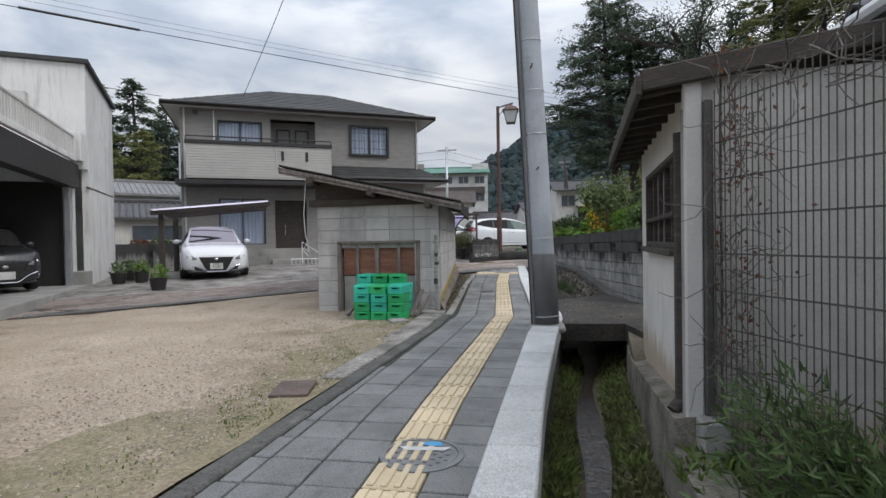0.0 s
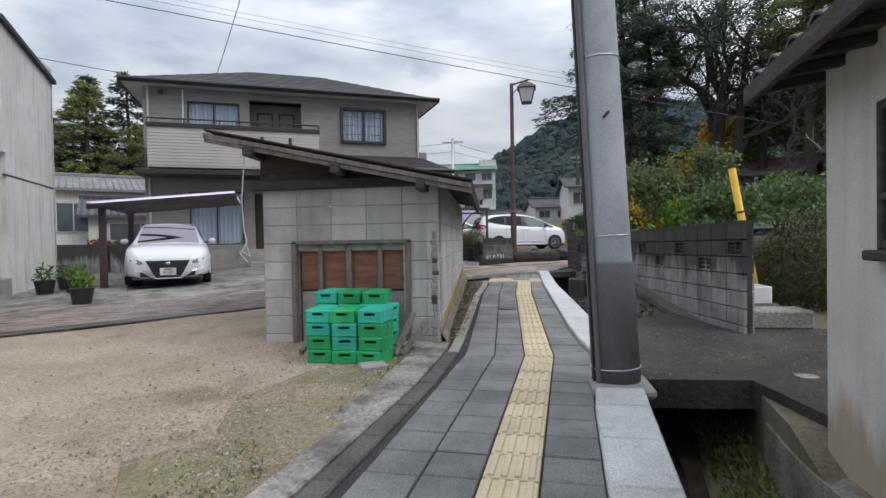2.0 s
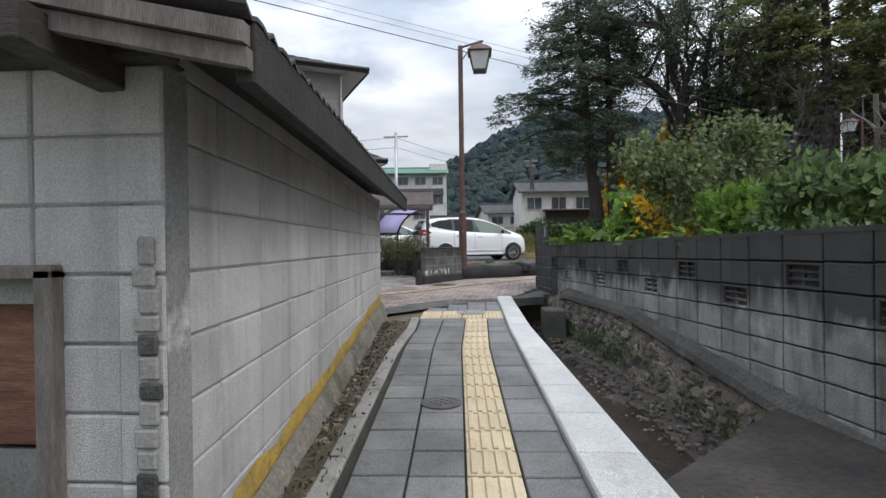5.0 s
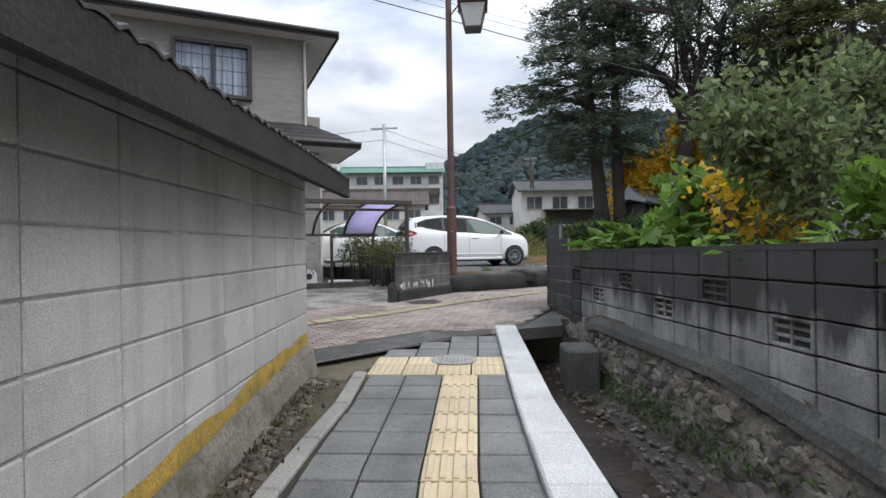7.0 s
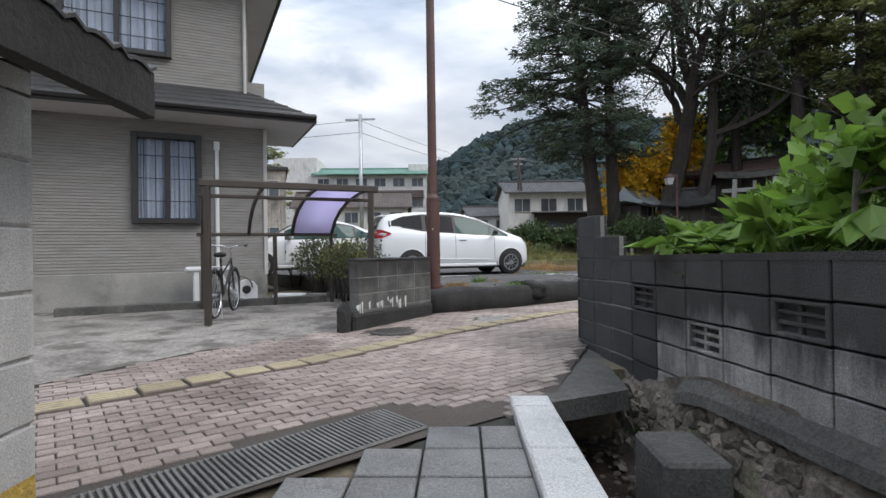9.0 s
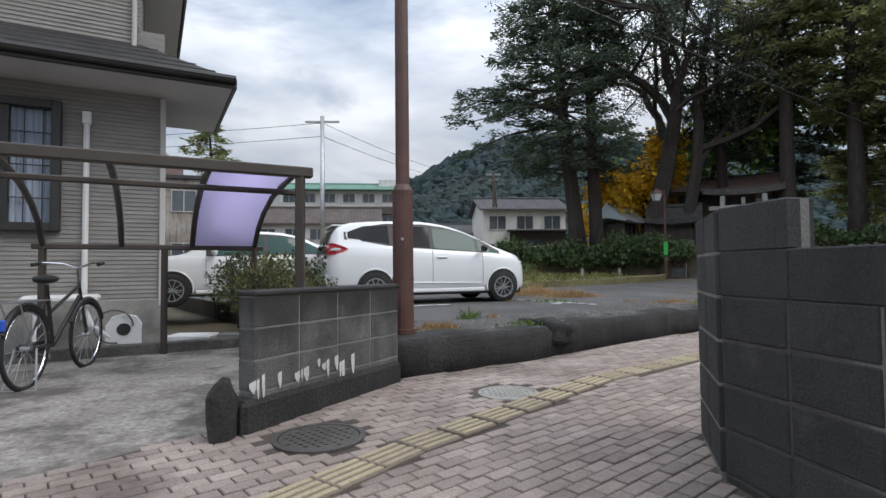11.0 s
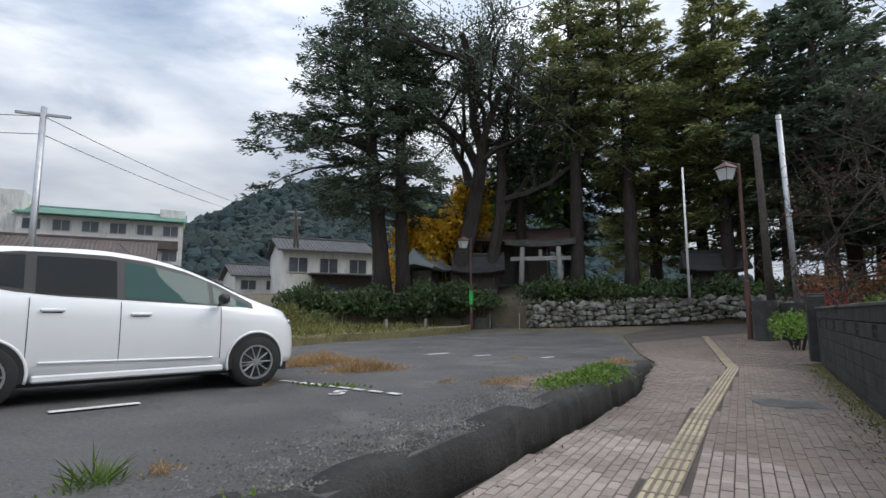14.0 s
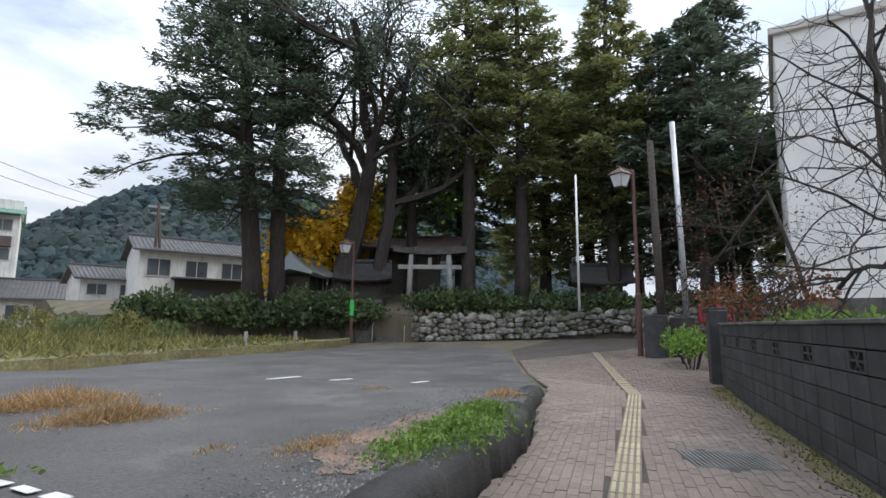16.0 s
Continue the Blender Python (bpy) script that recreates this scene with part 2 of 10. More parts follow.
WHITEWALL = mat("white_render", (0.72, 0.71, 0.69), (0.62, 0.61, 0.59), 0.8, 0.9, 0.2, 60, stain=(0.4, 0.38, 0.36), sscale=0.9, samount=0.35, streak=0.3)
SOFFIT = mat("soffit", (0.55, 0.53, 0.5), (0.48, 0.46, 0.44), 1, 0.85, 0.1, 40)
BLACKISH = mat("black_frame", (0.022, 0.02, 0.02), (0.03, 0.028, 0.027), 3, 0.45, 0.1, 60)
BROWNPAINT = mat("brown_paint", (0.12, 0.058, 0.046), (0.085, 0.043, 0.036), 3, 0.5, 0.2, 60, stain=(0.06, 0.03, 0.025), sscale=4)
POLEGREY = mat("pole_concrete", (0.40, 0.425, 0.46), (0.32, 0.34, 0.37), 2, 0.7, 0.3, 80, stain=(0.22, 0.225, 0.24), sscale=2.4, samount=0.5)
POLELOW = mat("pole_lower", (0.15, 0.15, 0.15), (0.11, 0.11, 0.112), 2, 0.7, 0.35, 80, stain=(0.22, 0.22, 0.22), sscale=3, samount=0.4)
STEEL = mat("galvanised", (0.5, 0.51, 0.53), (0.4, 0.41, 0.43), 4, 0.45, 0.1, 60, metal=0.8)
IRON = mat("cast_iron", (0.12, 0.11, 0.105), (0.08, 0.075, 0.07), 4, 0.6, 0.4, 80, metal=0.4)
WHITEP = mat("white_plastic", (0.78, 0.78, 0.77), (0.7, 0.7, 0.69), 3, 0.5, 0.05, 60)
CARWHITE = mat("car_white", (0.80, 0.81, 0.82), (0.79, 0.80, 0.81), 1, 0.25, 0.0, 60, coat=0.6)
CARDARK = mat("car_dark", (0.03, 0.03, 0.032), (0.025, 0.025, 0.027), 2, 0.3, 0.0, 60, coat=0.4)
CARGLASS = glass("car_glass", (0.3, 0.45, 0.43), 0.03, 0.12, (0.03, 0.085, 0.078))
CARGLASS.node_tree.nodes["Principled BSDF"].inputs["Specular IOR Level"].default_value = 0.35
CARGLASS_DK = glass("dark_car_glass", (0.1, 0.11, 0.11), 0.06, 0.06, (0.008, 0.009, 0.01))
CARGLASS_DK.node_tree.nodes["Principled BSDF"].inputs["Specular IOR Level"].default_value = 0.3
CARGLASS_SKY = glass("windscreen_glass", (0.5, 0.52, 0.55), 0.02, 0.1, (0.02, 0.02, 0.024))
CARGLASS_SKY.node_tree.nodes["Principled BSDF"].inputs["Specular IOR Level"].default_value = 1.0
CARGLASS_SKY.node_tree.nodes["Principled BSDF"].inputs["IOR"].default_value = 2.8
HEADLAMP = mat("headlamp_glass", (0.3, 0.31, 0.32), (0.18, 0.185, 0.19), 9, 0.12, 0.0, 40, coat=0.6)
RUBBER = mat("rubber", (0.025, 0.025, 0.026), (0.018, 0.018, 0.018), 5, 0.85, 0.3, 80)
RIM = mat("alloy", (0.45, 0.46, 0.48), (0.38, 0.39, 0.4), 4, 0.35, 0.05, 60, metal=0.7)
REDLAMP = mat("red_lens", (0.5, 0.02, 0.025), (0.35, 0.012, 0.015), 4, 0.15, 0, 40, coat=0.5)
CHROME = mat("chrome", (0.7, 0.7, 0.72), (0.6, 0.6, 0.62), 4, 0.18, 0, 60, metal=1.0)
GREEN_P = mat("green_plastic", (0.02, 0.40, 0.13), (0.012, 0.26, 0.09), 3, 0.45, 0.08, 60, rnd=0.15)
TEAL_P = mat("teal_plastic", (0.035, 0.50, 0.36), (0.025, 0.38, 0.27), 3, 0.45, 0.08, 60, rnd=0.15)
PURPLE = mat("violet_panel", (0.66, 0.62, 0.86), (0.6, 0.56, 0.8), 2, 0.35, 0.05, 60)
BRONZE = mat("bronze_frame", (0.075, 0.062, 0.052), (0.06, 0.05, 0.043), 3, 0.5, 0.05, 60, metal=0.3)
CURTAIN = mat("curtain", (0.85, 0.87, 0.92), (0.68, 0.7, 0.76), 2, 0.8, 0.3, 12, stretch=(9, 9, 0.4))
PANE = glass("pane", (0.9, 0.93, 0.97), 0.04, 0.85, (0.1, 0.12, 0.14))
FROST = mat("frosted_pane", (0.5, 0.505, 0.51), (0.36, 0.365, 0.37), 2, 0.2, 0.05, 40)
LANTERN = mat("lantern_glass", (0.6, 0.62, 0.62), (0.5, 0.52, 0.52), 3, 0.2, 0.0, 40)
# near-black base colour standing in for the shade inside rooms
UNLIT_IN = mat("unlit_interior", (0.03, 0.028, 0.027), (0.02, 0.02, 0.02), 1, 0.9, 0.1, 20)
YELLOW = mat("yellow_plastic", (0.75, 0.45, 0.03), (0.62, 0.36, 0.02), 4, 0.5, 0.1, 60)
BARK = mat("bark", (0.06, 0.048, 0.041), (0.032, 0.026, 0.023), 3, 0.95, 0.9, 25, stretch=(3, 3, 0.5))
BARK_GY = mat("pale_bark", (0.2, 0.18, 0.16), (0.11, 0.1, 0.09), 3, 0.95, 0.7, 25, stretch=(3, 3, 0.6))
CEDAR = leafy("cedar_needles", (0.115, 0.15, 0.098), (0.074, 0.104, 0.074), 0.55)
CEDAR_L = leafy("olive_needles", (0.27, 0.28, 0.105), (0.17, 0.195, 0.085), 0.55)
LEAF_G = leafy("green_leaves", (0.12, 0.185, 0.06), (0.08, 0.125, 0.045), 0.55)
LEAF_B = leafy("bright_leaves", (0.17, 0.30, 0.045), (0.12, 0.2, 0.035), 0.4)
LEAF_Y = leafy("yellow_leaves", (0.85, 0.58, 0.05), (0.7, 0.43, 0.035), 0.3)
LEAF_R = leafy("russet_leaves", (0.2, 0.075, 0.035), (0.12, 0.06, 0.03), 0.4)
HEDGE = leafy("hedge_leaves", (0.095, 0.14, 0.055), (0.06, 0.095, 0.04), 0.55)
LEAF_M = leafy("garden_leaves", (0.17, 0.215, 0.09), (0.11, 0.145, 0.06), 0.55)
MOSS_TIPS = leafy("moss_tips", (0.2, 0.19, 0.05), (0.12, 0.115, 0.04), 0.4)
OLIVE = leafy("olive_grass", (0.24, 0.225, 0.08), (0.15, 0.155, 0.055), 0.5)
BOX = leafy("clipped_leaves", (0.1, 0.115, 0.05), (0.065, 0.078, 0.036), 0.55)
STRAW = leafy("dry_grass", (0.42, 0.27, 0.12), (0.3, 0.2, 0.09), 0.35)
GRASS = leafy("grass_blades", (0.13, 0.2, 0.035), (0.09, 0.13, 0.03), 0.4)
MOSS = mat("moss", (0.1, 0.085, 0.055), (0.06, 0.048, 0.035), 6, 0.95, 0.9, 50, stain=(0.14, 0.14, 0.05), sscale=5)
WATER = mat("water", (0.03, 0.022, 0.018), (0.06, 0.045, 0.036), 2.5, 0.15, 0.5, 14)
LEDGE = mat("worn_ledge", (0.24, 0.215, 0.18), (0.13, 0.118, 0.098), 2.2, 0.92, 0.8, 40, stain=(0.085, 0.08, 0.045), sscale=2.2, samount=0.75, spos=0.5)
RUBBLE = mat("muddy_rubble", (0.2, 0.175, 0.145), (0.085, 0.072, 0.06), 3.0, 0.9, 0.9, 30, island=0.5, stain=(0.1, 0.115, 0.035), sscale=1.8, samount=0.85, spos=0.56)
BLOCK_MD = mat("stained_block", (0.15, 0.146, 0.138), (0.07, 0.069, 0.066), 2.2, 0.9, 0.7, 90, rnd=0.2, stain=(0.27, 0.262, 0.25), sscale=2.6, samount=0.55, spos=0.57, streak=0.6, wash=(1.0, 0.14, 1, (0.03, 0.029, 0.028), 0.85))
FORECOURT = mat("stained_concrete", (0.35, 0.325, 0.295), (0.19, 0.174, 0.158), 1.6, 0.9, 1.0, 26, stain=(0.075, 0.067, 0.058), sscale=2.0, samount=0.75, spos=0.48)
MORTAR_PL = mat("pale_mortar", (0.24, 0.235, 0.225), (0.15, 0.148, 0.14), 3, 0.95, 0.4, 80)
STREAMBED = mat("stream_bed", (0.085, 0.064, 0.052), (0.045, 0.036, 0.03), 2.2, 0.6, 0.9, 22, stain=(0.06, 0.066, 0.028), sscale=1.4)
# woodland green shifted to blue-grey: distance haze is put into this colour
HILL_HAZE = leafy("hill_woods", (0.045, 0.084, 0.094), (0.066, 0.087, 0.082), 0.35, 0.9, 0.02)
# near-black for eaves, roof boarding, grille bars and bonnet seams
NEAR_BLACK = mat("near_black", (0.028, 0.025, 0.023), (0.016, 0.015, 0.014), 3, 0.9, 0.5, 40)
DECK = mat("deck_concrete", (0.055, 0.046, 0.038), (0.026, 0.023, 0.02), 1.6, 0.92, 1.0, 24, stain=(0.11, 0.11, 0.03), sscale=1.1, samount=0.75, spos=0.6)
KERB_BK = mat("black_kerb", (0.04, 0.038, 0.036), (0.02, 0.02, 0.019), 2.0, 0.9, 0.9, 45, stain=(0.12, 0.112, 0.1), sscale=3.0, samount=0.5, spos=0.62)
YARDSOIL = mat("mossy_gravel", (0.3, 0.24, 0.17), (0.205, 0.18, 0.1), 1.2, 0.95, 1.0, 36, stain=(0.14, 0.125, 0.055), sscale=1.6, samount=0.7, spos=0.52)
WHITEWALL2 = mat("clean_white_render", (0.78, 0.77, 0.76), (0.7, 0.69, 0.68), 0.6, 0.9, 0.1, 40, stain=(0.55, 0.54, 0.52), sscale=0.5, samount=0.3)
CARPORT = mat("brown_sheet", (0.19, 0.14, 0.16), (0.13, 0.1, 0.11), 2, 0.5, 0.1, 40)
REDPAINT = mat("red_paint", (0.3, 0.02, 0.03), (0.22, 0.015, 0.02), 2, 0.6, 0.1, 40)


# ---- mesh helpers ----
class Mesh:
    """Collects corners and faces for one mesh."""

    def __init__(self):
        self.v, self.f = [], []
        self.weld = False

    def add(self, vs, fs):
        k = len(self.v)
        self.v += [tuple(v) for v in vs]
        self.f += [tuple(i + k for i in f) for f in fs]
        return self

    def box(self, c, s, m=None):
        x, y, z = (a / 2 for a in s)
        vs = [Vector((i * x, j * y, k * z)) + (Vector(c) if m is None else Vector()) for i in (-1, 1) for j in (-1, 1) for k in (-1, 1)]
        if m is not None:
            vs = [m @ (v + Vector(c)) for v in vs]
        return self.add(vs, [(0, 1, 3, 2), (4, 6, 7, 5), (0, 4, 5, 1), (2, 3, 7, 6), (0, 2, 6, 4), (1, 5, 7, 3)])

    def cbox(self, c, s, b=0.01, m=None):
        """A box with chamfered edges."""
        h = [a / 2 for a in s]
        b = min(b, min(h) * 0.9)
        vs, ids = [], {}
        for sx in (-1, 1):
            for sy in (-1, 1):
                for sz in (-1, 1):
                    for ax in range(3):
                        p = [sx * (h[0] - b), sy * (h[1] - b), sz * (h[2] - b)]
                        p[ax] = (sx, sy, sz)[ax] * h[ax]
                        ids[(sx, sy, sz, ax)] = len(vs)
                        q = Vector(p) + Vector(c)
                        vs.append(m @ q if m is not None else q)
        fs = []
        for ax in range(3):
            a, d = [i for i in range(3) if i != ax]
            for sg in (-1, 1):
                loop = []
                for s1, s2 in ((-1, -1), (1, -1), (1, 1), (-1, 1)):
                    key = [0, 0, 0]
                    key[ax], key[a], key[d] = sg, s1, s2
                    loop.append(ids[(*key, ax)])
                fs.append(tuple(loop if (sg > 0) == (ax != 1) else loop[::-1]))
            for s1 in (-1, 1):
                for s2 in (-1, 1):
                    k0, k1 = [0, 0, 0], [0, 0, 0]
                    k0[ax], k1[ax] = -1, 1
                    k0[a] = k1[a] = s1
                    k0[d] = k1[d] = s2
                    fs.append((ids[(*k0, a)], ids[(*k1, a)], ids[(*k1, d)], ids[(*k0, d)]))
        for sx in (-1, 1):
            for sy in (-1, 1):
                for sz in (-1, 1):
                    fs.append(tuple(ids[(sx, sy, sz, k)] for k in range(3)))
        return self.add(vs, fs)

    def tube(self, p0, p1, r0, r1=None, n=8, caps=True):
        p0, p1 = Vector(p0), Vector(p1)
        r1 = r0 if r1 is None else r1
        d = (p1 - p0)
        if d.length < 1e-6:
            return self
        q = d.to_track_quat("Z", "Y")
        vs = []
        for p, r in ((p0, r0), (p1, r1)):
            for i in range(n):
                a = 2 * math.pi * i / n
                vs.append(p + q @ Vector((r * math.cos(a), r * math.sin(a), 0)))
        fs = [(i, (i + 1) % n, n + (i + 1) % n, n + i) for i in range(n)]
        if caps:
            fs += [tuple(range(n))[::-1], tuple(range(n, 2 * n))]
        return self.add(vs, fs)

    def path(self, pts, r, n=6, r1=None):
        """A tube along points, tapering from r to r1."""
        r1 = r if r1 is None else r1
        k = len(pts) - 1
        pts = [Vector(p) for p in pts]
        rings, u = [], None
        for i in range(k + 1):
            t = pts[min(i + 1, k)] - pts[max(i - 1, 0)]
            t = t.normalized() if t.length > 1e-6 else Vector((0, 0, 1))
            u = t.orthogonal() if u is None else u - t * u.dot(t)
            u = u.normalized() if u.length > 1e-5 else t.orthogonal().normalized()
            v = t.cross(u)
            q = r + (r1 - r) * i / k
            rings.append([tuple(pts[i] + (u * math.cos(a) + v * math.sin(a)) * q) for a in [2 * math.pi * j / n for j in range(n)]])
        return self.loft(rings)

    def loft(self, rings, closed=True, caps=True):
        """Skins rings of equal count."""
        n = len(rings[0])
        vs = [p for r in rings for p in r]
        fs = []
        for j in range(len(rings) - 1):
            for i in range(n if closed else n - 1):
                fs.append((j * n + i, j * n + (i + 1) % n, (j + 1) * n + (i + 1) % n, (j + 1) * n + i))
        if caps and closed:
            fs += [tuple(range(n))[::-1], tuple(range((len(rings) - 1) * n, len(rings) * n))]
        return self.add(vs, fs)

    def prism(self, poly, z0, z1):
        n = len(poly)
        vs = [(x, y, z0) for x, y in poly] + [(x, y, z1) for x, y in poly]
        return self.add(vs, [tuple(range(n))[::-1], tuple(range(n, 2 * n))] + [(i, (i + 1) % n, n + (i + 1) % n, n + i) for i in range(n)])

    def lump(self, c, r, sub=1, rough=0.25):
        """An uneven rounded lump."""
        bm = bmesh.new()
        bmesh.ops.create_icosphere(bm, subdivisions=sub, radius=1)
        r = (r, r, r) if isinstance(r, (int, float)) else r
        o = Vector((random.random() * 90, random.random() * 90, random.random() * 90))
        vs = []
        for v in bm.verts:
            k = 1 + rough * noise.noise(v.co * 1.7 + o)
            vs.append((c[0] + v.co.x * r[0] * k, c[1] + v.co.y * r[1] * k, c[2] + v.co.z * r[2] * k))
        fs = [tuple(v.index for v in f.verts) for f in bm.faces]
        bm.free()
        return self.add(vs, fs)

    def data(self, name, material, smooth=False):
        me = bpy.data.meshes.new(name)
        me.from_pydata(self.v, [], self.f)
        bm = bmesh.new()
        bm.from_mesh(me)
        if self.weld:
            bmesh.ops.remove_doubles(bm, verts=bm.verts, dist=0.0005)
        bmesh.ops.recalc_face_normals(bm, faces=bm.faces) if len(bm.faces) < 60000 else None
        bm.to_mesh(me)
        bm.free()
        if material:
            me.materials.append(material)
        if smooth:
            me.polygons.foreach_set("use_smooth", [True] * len(me.polygons))
        return me


def thing(name, label, category, at=None, group="", kind=""):
    """An Empty for a thing of several parts."""
    ob = new(name)
    ob.empty_display_size = 0.2
    if at is not None:
        ob.matrix_world = at
    return tagged(ob, label, category, group, kind)


def part(name, b, material, parent, label="", smooth=False, m=None):
    ob = new(name, b if isinstance(b, bpy.types.Mesh) else b.data(name, material, smooth))
    ob.parent = parent
    if m is not None:
        ob.matrix_local = m
    return tagged(ob, label)


def solo(name, b, material, label, category, kind="", group="", smooth=False, m=None):
    ob = new(name, b if isinstance(b, bpy.types.Mesh) else b.data(name, material, smooth))
    if m is not None:
        ob.matrix_world = m
    return tagged(ob, label, category, group, kind)


def lerp(pts, t):
    """Piecewise linear value."""
    if t <= pts[0][0]:
        return pts[0][1]
    for (a, b), (c, d) in zip(pts, pts[1:]):
        if t <= c:
            return b + (d - b) * (t - a) / (c - a)
    return pts[-1][1]


def gz(x, y):
    """Height of path, yard and road."""
    return lerp([(0, 0), (8.6, 0), (16.8, 0.335), (20, 0.385), (40, 0.42), (70, 0.9)], y) + 0.045 * max(0.0, min(x, 24) - 11) * max(0.0, min(1.0, (y - 22) / 4))


def inside(poly, x, y):
    c, n = False, len(poly)
    for i in range(n):
        (x0, y0), (x1, y1) = poly[i], poly[i - 1]
        if (y0 > y) != (y1 > y) and x < (x1 - x0) * (y - y0) / (y1 - y0) + x0:
            c = not c
    return c


def sheet(name, poly, off, material, label, zf=gz, step=1.0, kind="structure", parent=None, skirt=0.0, wob=0.0):
    """A ground surface of the given outline that follows the height function."""
    bm = bmesh.new()
    f = bm.faces.new([bm.verts.new((x, y, 0)) for x, y in poly])
    bmesh.ops.recalc_face_normals(bm, faces=bm.faces)
    xs, ys = [p[0] for p in poly], [p[1] for p in poly]
    for ax, lo, hi in ((0, min(xs), max(xs)), (1, min(ys), max(ys))):
        t = math.floor(lo / step) * step + step
        while t < hi:
            co, no = [0, 0, 0], [0, 0, 0]
            co[ax], no[ax] = t, 1
            bmesh.ops.bisect_plane(bm, geom=bm.verts[:] + bm.edges[:] + bm.faces[:], plane_co=co, plane_no=no)
            t += step
    for v in bm.verts:
        v.co.z = zf(v.co.x, v.co.y) + off + (wob * noise.noise(Vector((v.co.x * 1.3, v.co.y * 1.3, 3.3))) if wob else 0)
    if bm.faces and sum(f.normal.z for f in bm.faces) < 0:
        bmesh.ops.reverse_faces(bm, faces=bm.faces)
    if skirt:
        edges = [e for e in bm.edges if e.is_boundary]
        r = bmesh.ops.extrude_edge_only(bm, edges=edges)
        for v in r["geom"]:
            if isinstance(v, bmesh.types.BMVert):
                v.co.z -= skirt
        bmesh.ops.recalc_face_normals(bm, faces=bm.faces)
    me = bpy.data.meshes.new(name)
    bm.to_mesh(me)
    bm.free()
    me.materials.append(material)
    ob = new(name, me)
    if parent is not None:
        ob.parent = parent
    return tagged(ob, label, "ground", kind=kind)


def unit_box(name, material, s, b=0.008):
    return Mesh().cbox((0, 0, 0), s, b).data(name, material)


def frame_m(p, ang, z=0.0):
    """A pose at a plan point, turned by degrees about z."""
    return pose(p[0], p[1], z, 0, 0, ang)


# ---- plan lines ----
TAC_X = [(-6, -0.95), (3.8, -0.58), (8.2, -0.27), (12.7, -0.455), (20, -0.46)]
PAV_L = [(-6, -2.2), (3.7, -1.40), (4.6, -1.33), (7.1, -1.10), (8.2, -1.07), (9.5, -1.1), (12.7, -1.22), (13.7, -1.18), (14.5, -1.22), (20, -1.3)]
KERB_IN = [(-6, -0.85), (3.9, -0.13), (6.65, 0.08), (8.0, 0.28), (9.25, 0.14), (13.7, -0.06), (16.25, -0.11)]
KERB_OUT = [(-6, -0.5), (3.9, 0.16), (6.94, 0.47), (8.0, 0.62), (9.5, 0.50), (13.7, 0.20), (16.3, 0.13)]
WALL_R = [(9.4, 2.08), (14.6, 1.35), (18.3, 0.77)]


def wall_r(y):
    return lerp(WALL_R, y)


def chan_r(y):
    """Inner face of the stream's far bank."""
    if y < 6.6:
        return 1.24 - 0.11 * (6.25 - max(y, -3))
    if y < 9.2:
        return lerp([(6.6, 1.27), (9.2, 1.75)], y)
    return wall_r(y) + 0.04


# ---- ground ----
def build_ground():
    ys = [-900, -300, -100, -40, -15] + [-8 + 0.5 * i for i in range(50)] + [17.0, 17.3, 17.31, 18, 19, 20, 22, 24, 26, 28, 30, 33, 36, 40, 45, 50, 55, 60, 70, 90, 120, 180, 300, 700, 1500]
    ys = sorted(set(ys))
    left = [-1500, -700, -300, -120, -60, -35, -22, -16, -12, -9, -7, -5, -4, -3, -2.2, -1.6, -1.0, -0.5, -0.05]
    mid = [i / 8 for i in range(9)]
    right = [0.0, 0.15, 0.5, 1, 1.6, 2.4, 3.5, 5, 7, 9, 12, 15, 18, 22, 30, 45, 70, 120, 300, 700, 1500]
    rows, n = [], None
    for y in ys:
        a, b = lerp(KERB_OUT, y) - 0.04, chan_r(y)
        deep = -0.72 if -10 < y < 17.305 else None
        if y <= -15 or y > 17.305:
            a, b, deep = lerp(KERB_OUT, min(max(y, -6), 16)) - 0.04, chan_r(min(max(y, 0), 17)), None
        row = []
        for c in left:
            row.append((a + c, y, gz(a + c, y) - 0.03))
        row.append((a, y, gz(a, y) - 0.03))
        for t in mid:
            x = a + (b - a) * t
            z = gz(x, y) - 0.03
            if deep is not None:
                edge = max(0.0, abs(t - 0.42) - 0.16) * 0.45
                z = deep + edge + 0.06 * noise.noise(Vector((x * 2.2, y * 2.2, 1.0)))
            row.append((x, y, z))
        for c in right:
            x = b + c
            z = gz(x, y) - 0.03
            if y < 6.4 and 0 <= c <= 2:
                z -= 0.12 * (1 - c / 2)
            if y > 12.4 and c > 0.16 and y < 17:
                z = 0.9
            if y > 26 and x > 30:
                z = gz(x, y) - 0.03
            row.append((x, y, z))
        rows.append(row)
        n = len(row)
    b = Mesh()
    b.v = [p for r in rows for p in r]
    b.f = [(j * n + i, j * n + i + 1, (j + 1) * n + i + 1, (j + 1) * n + i) for j in range(len(rows) - 1) for i in range(n - 1)]
    solo("ground", b, DIRT, "bare earth and low grass reaching to the hills", "ground", "structure")


build_ground()

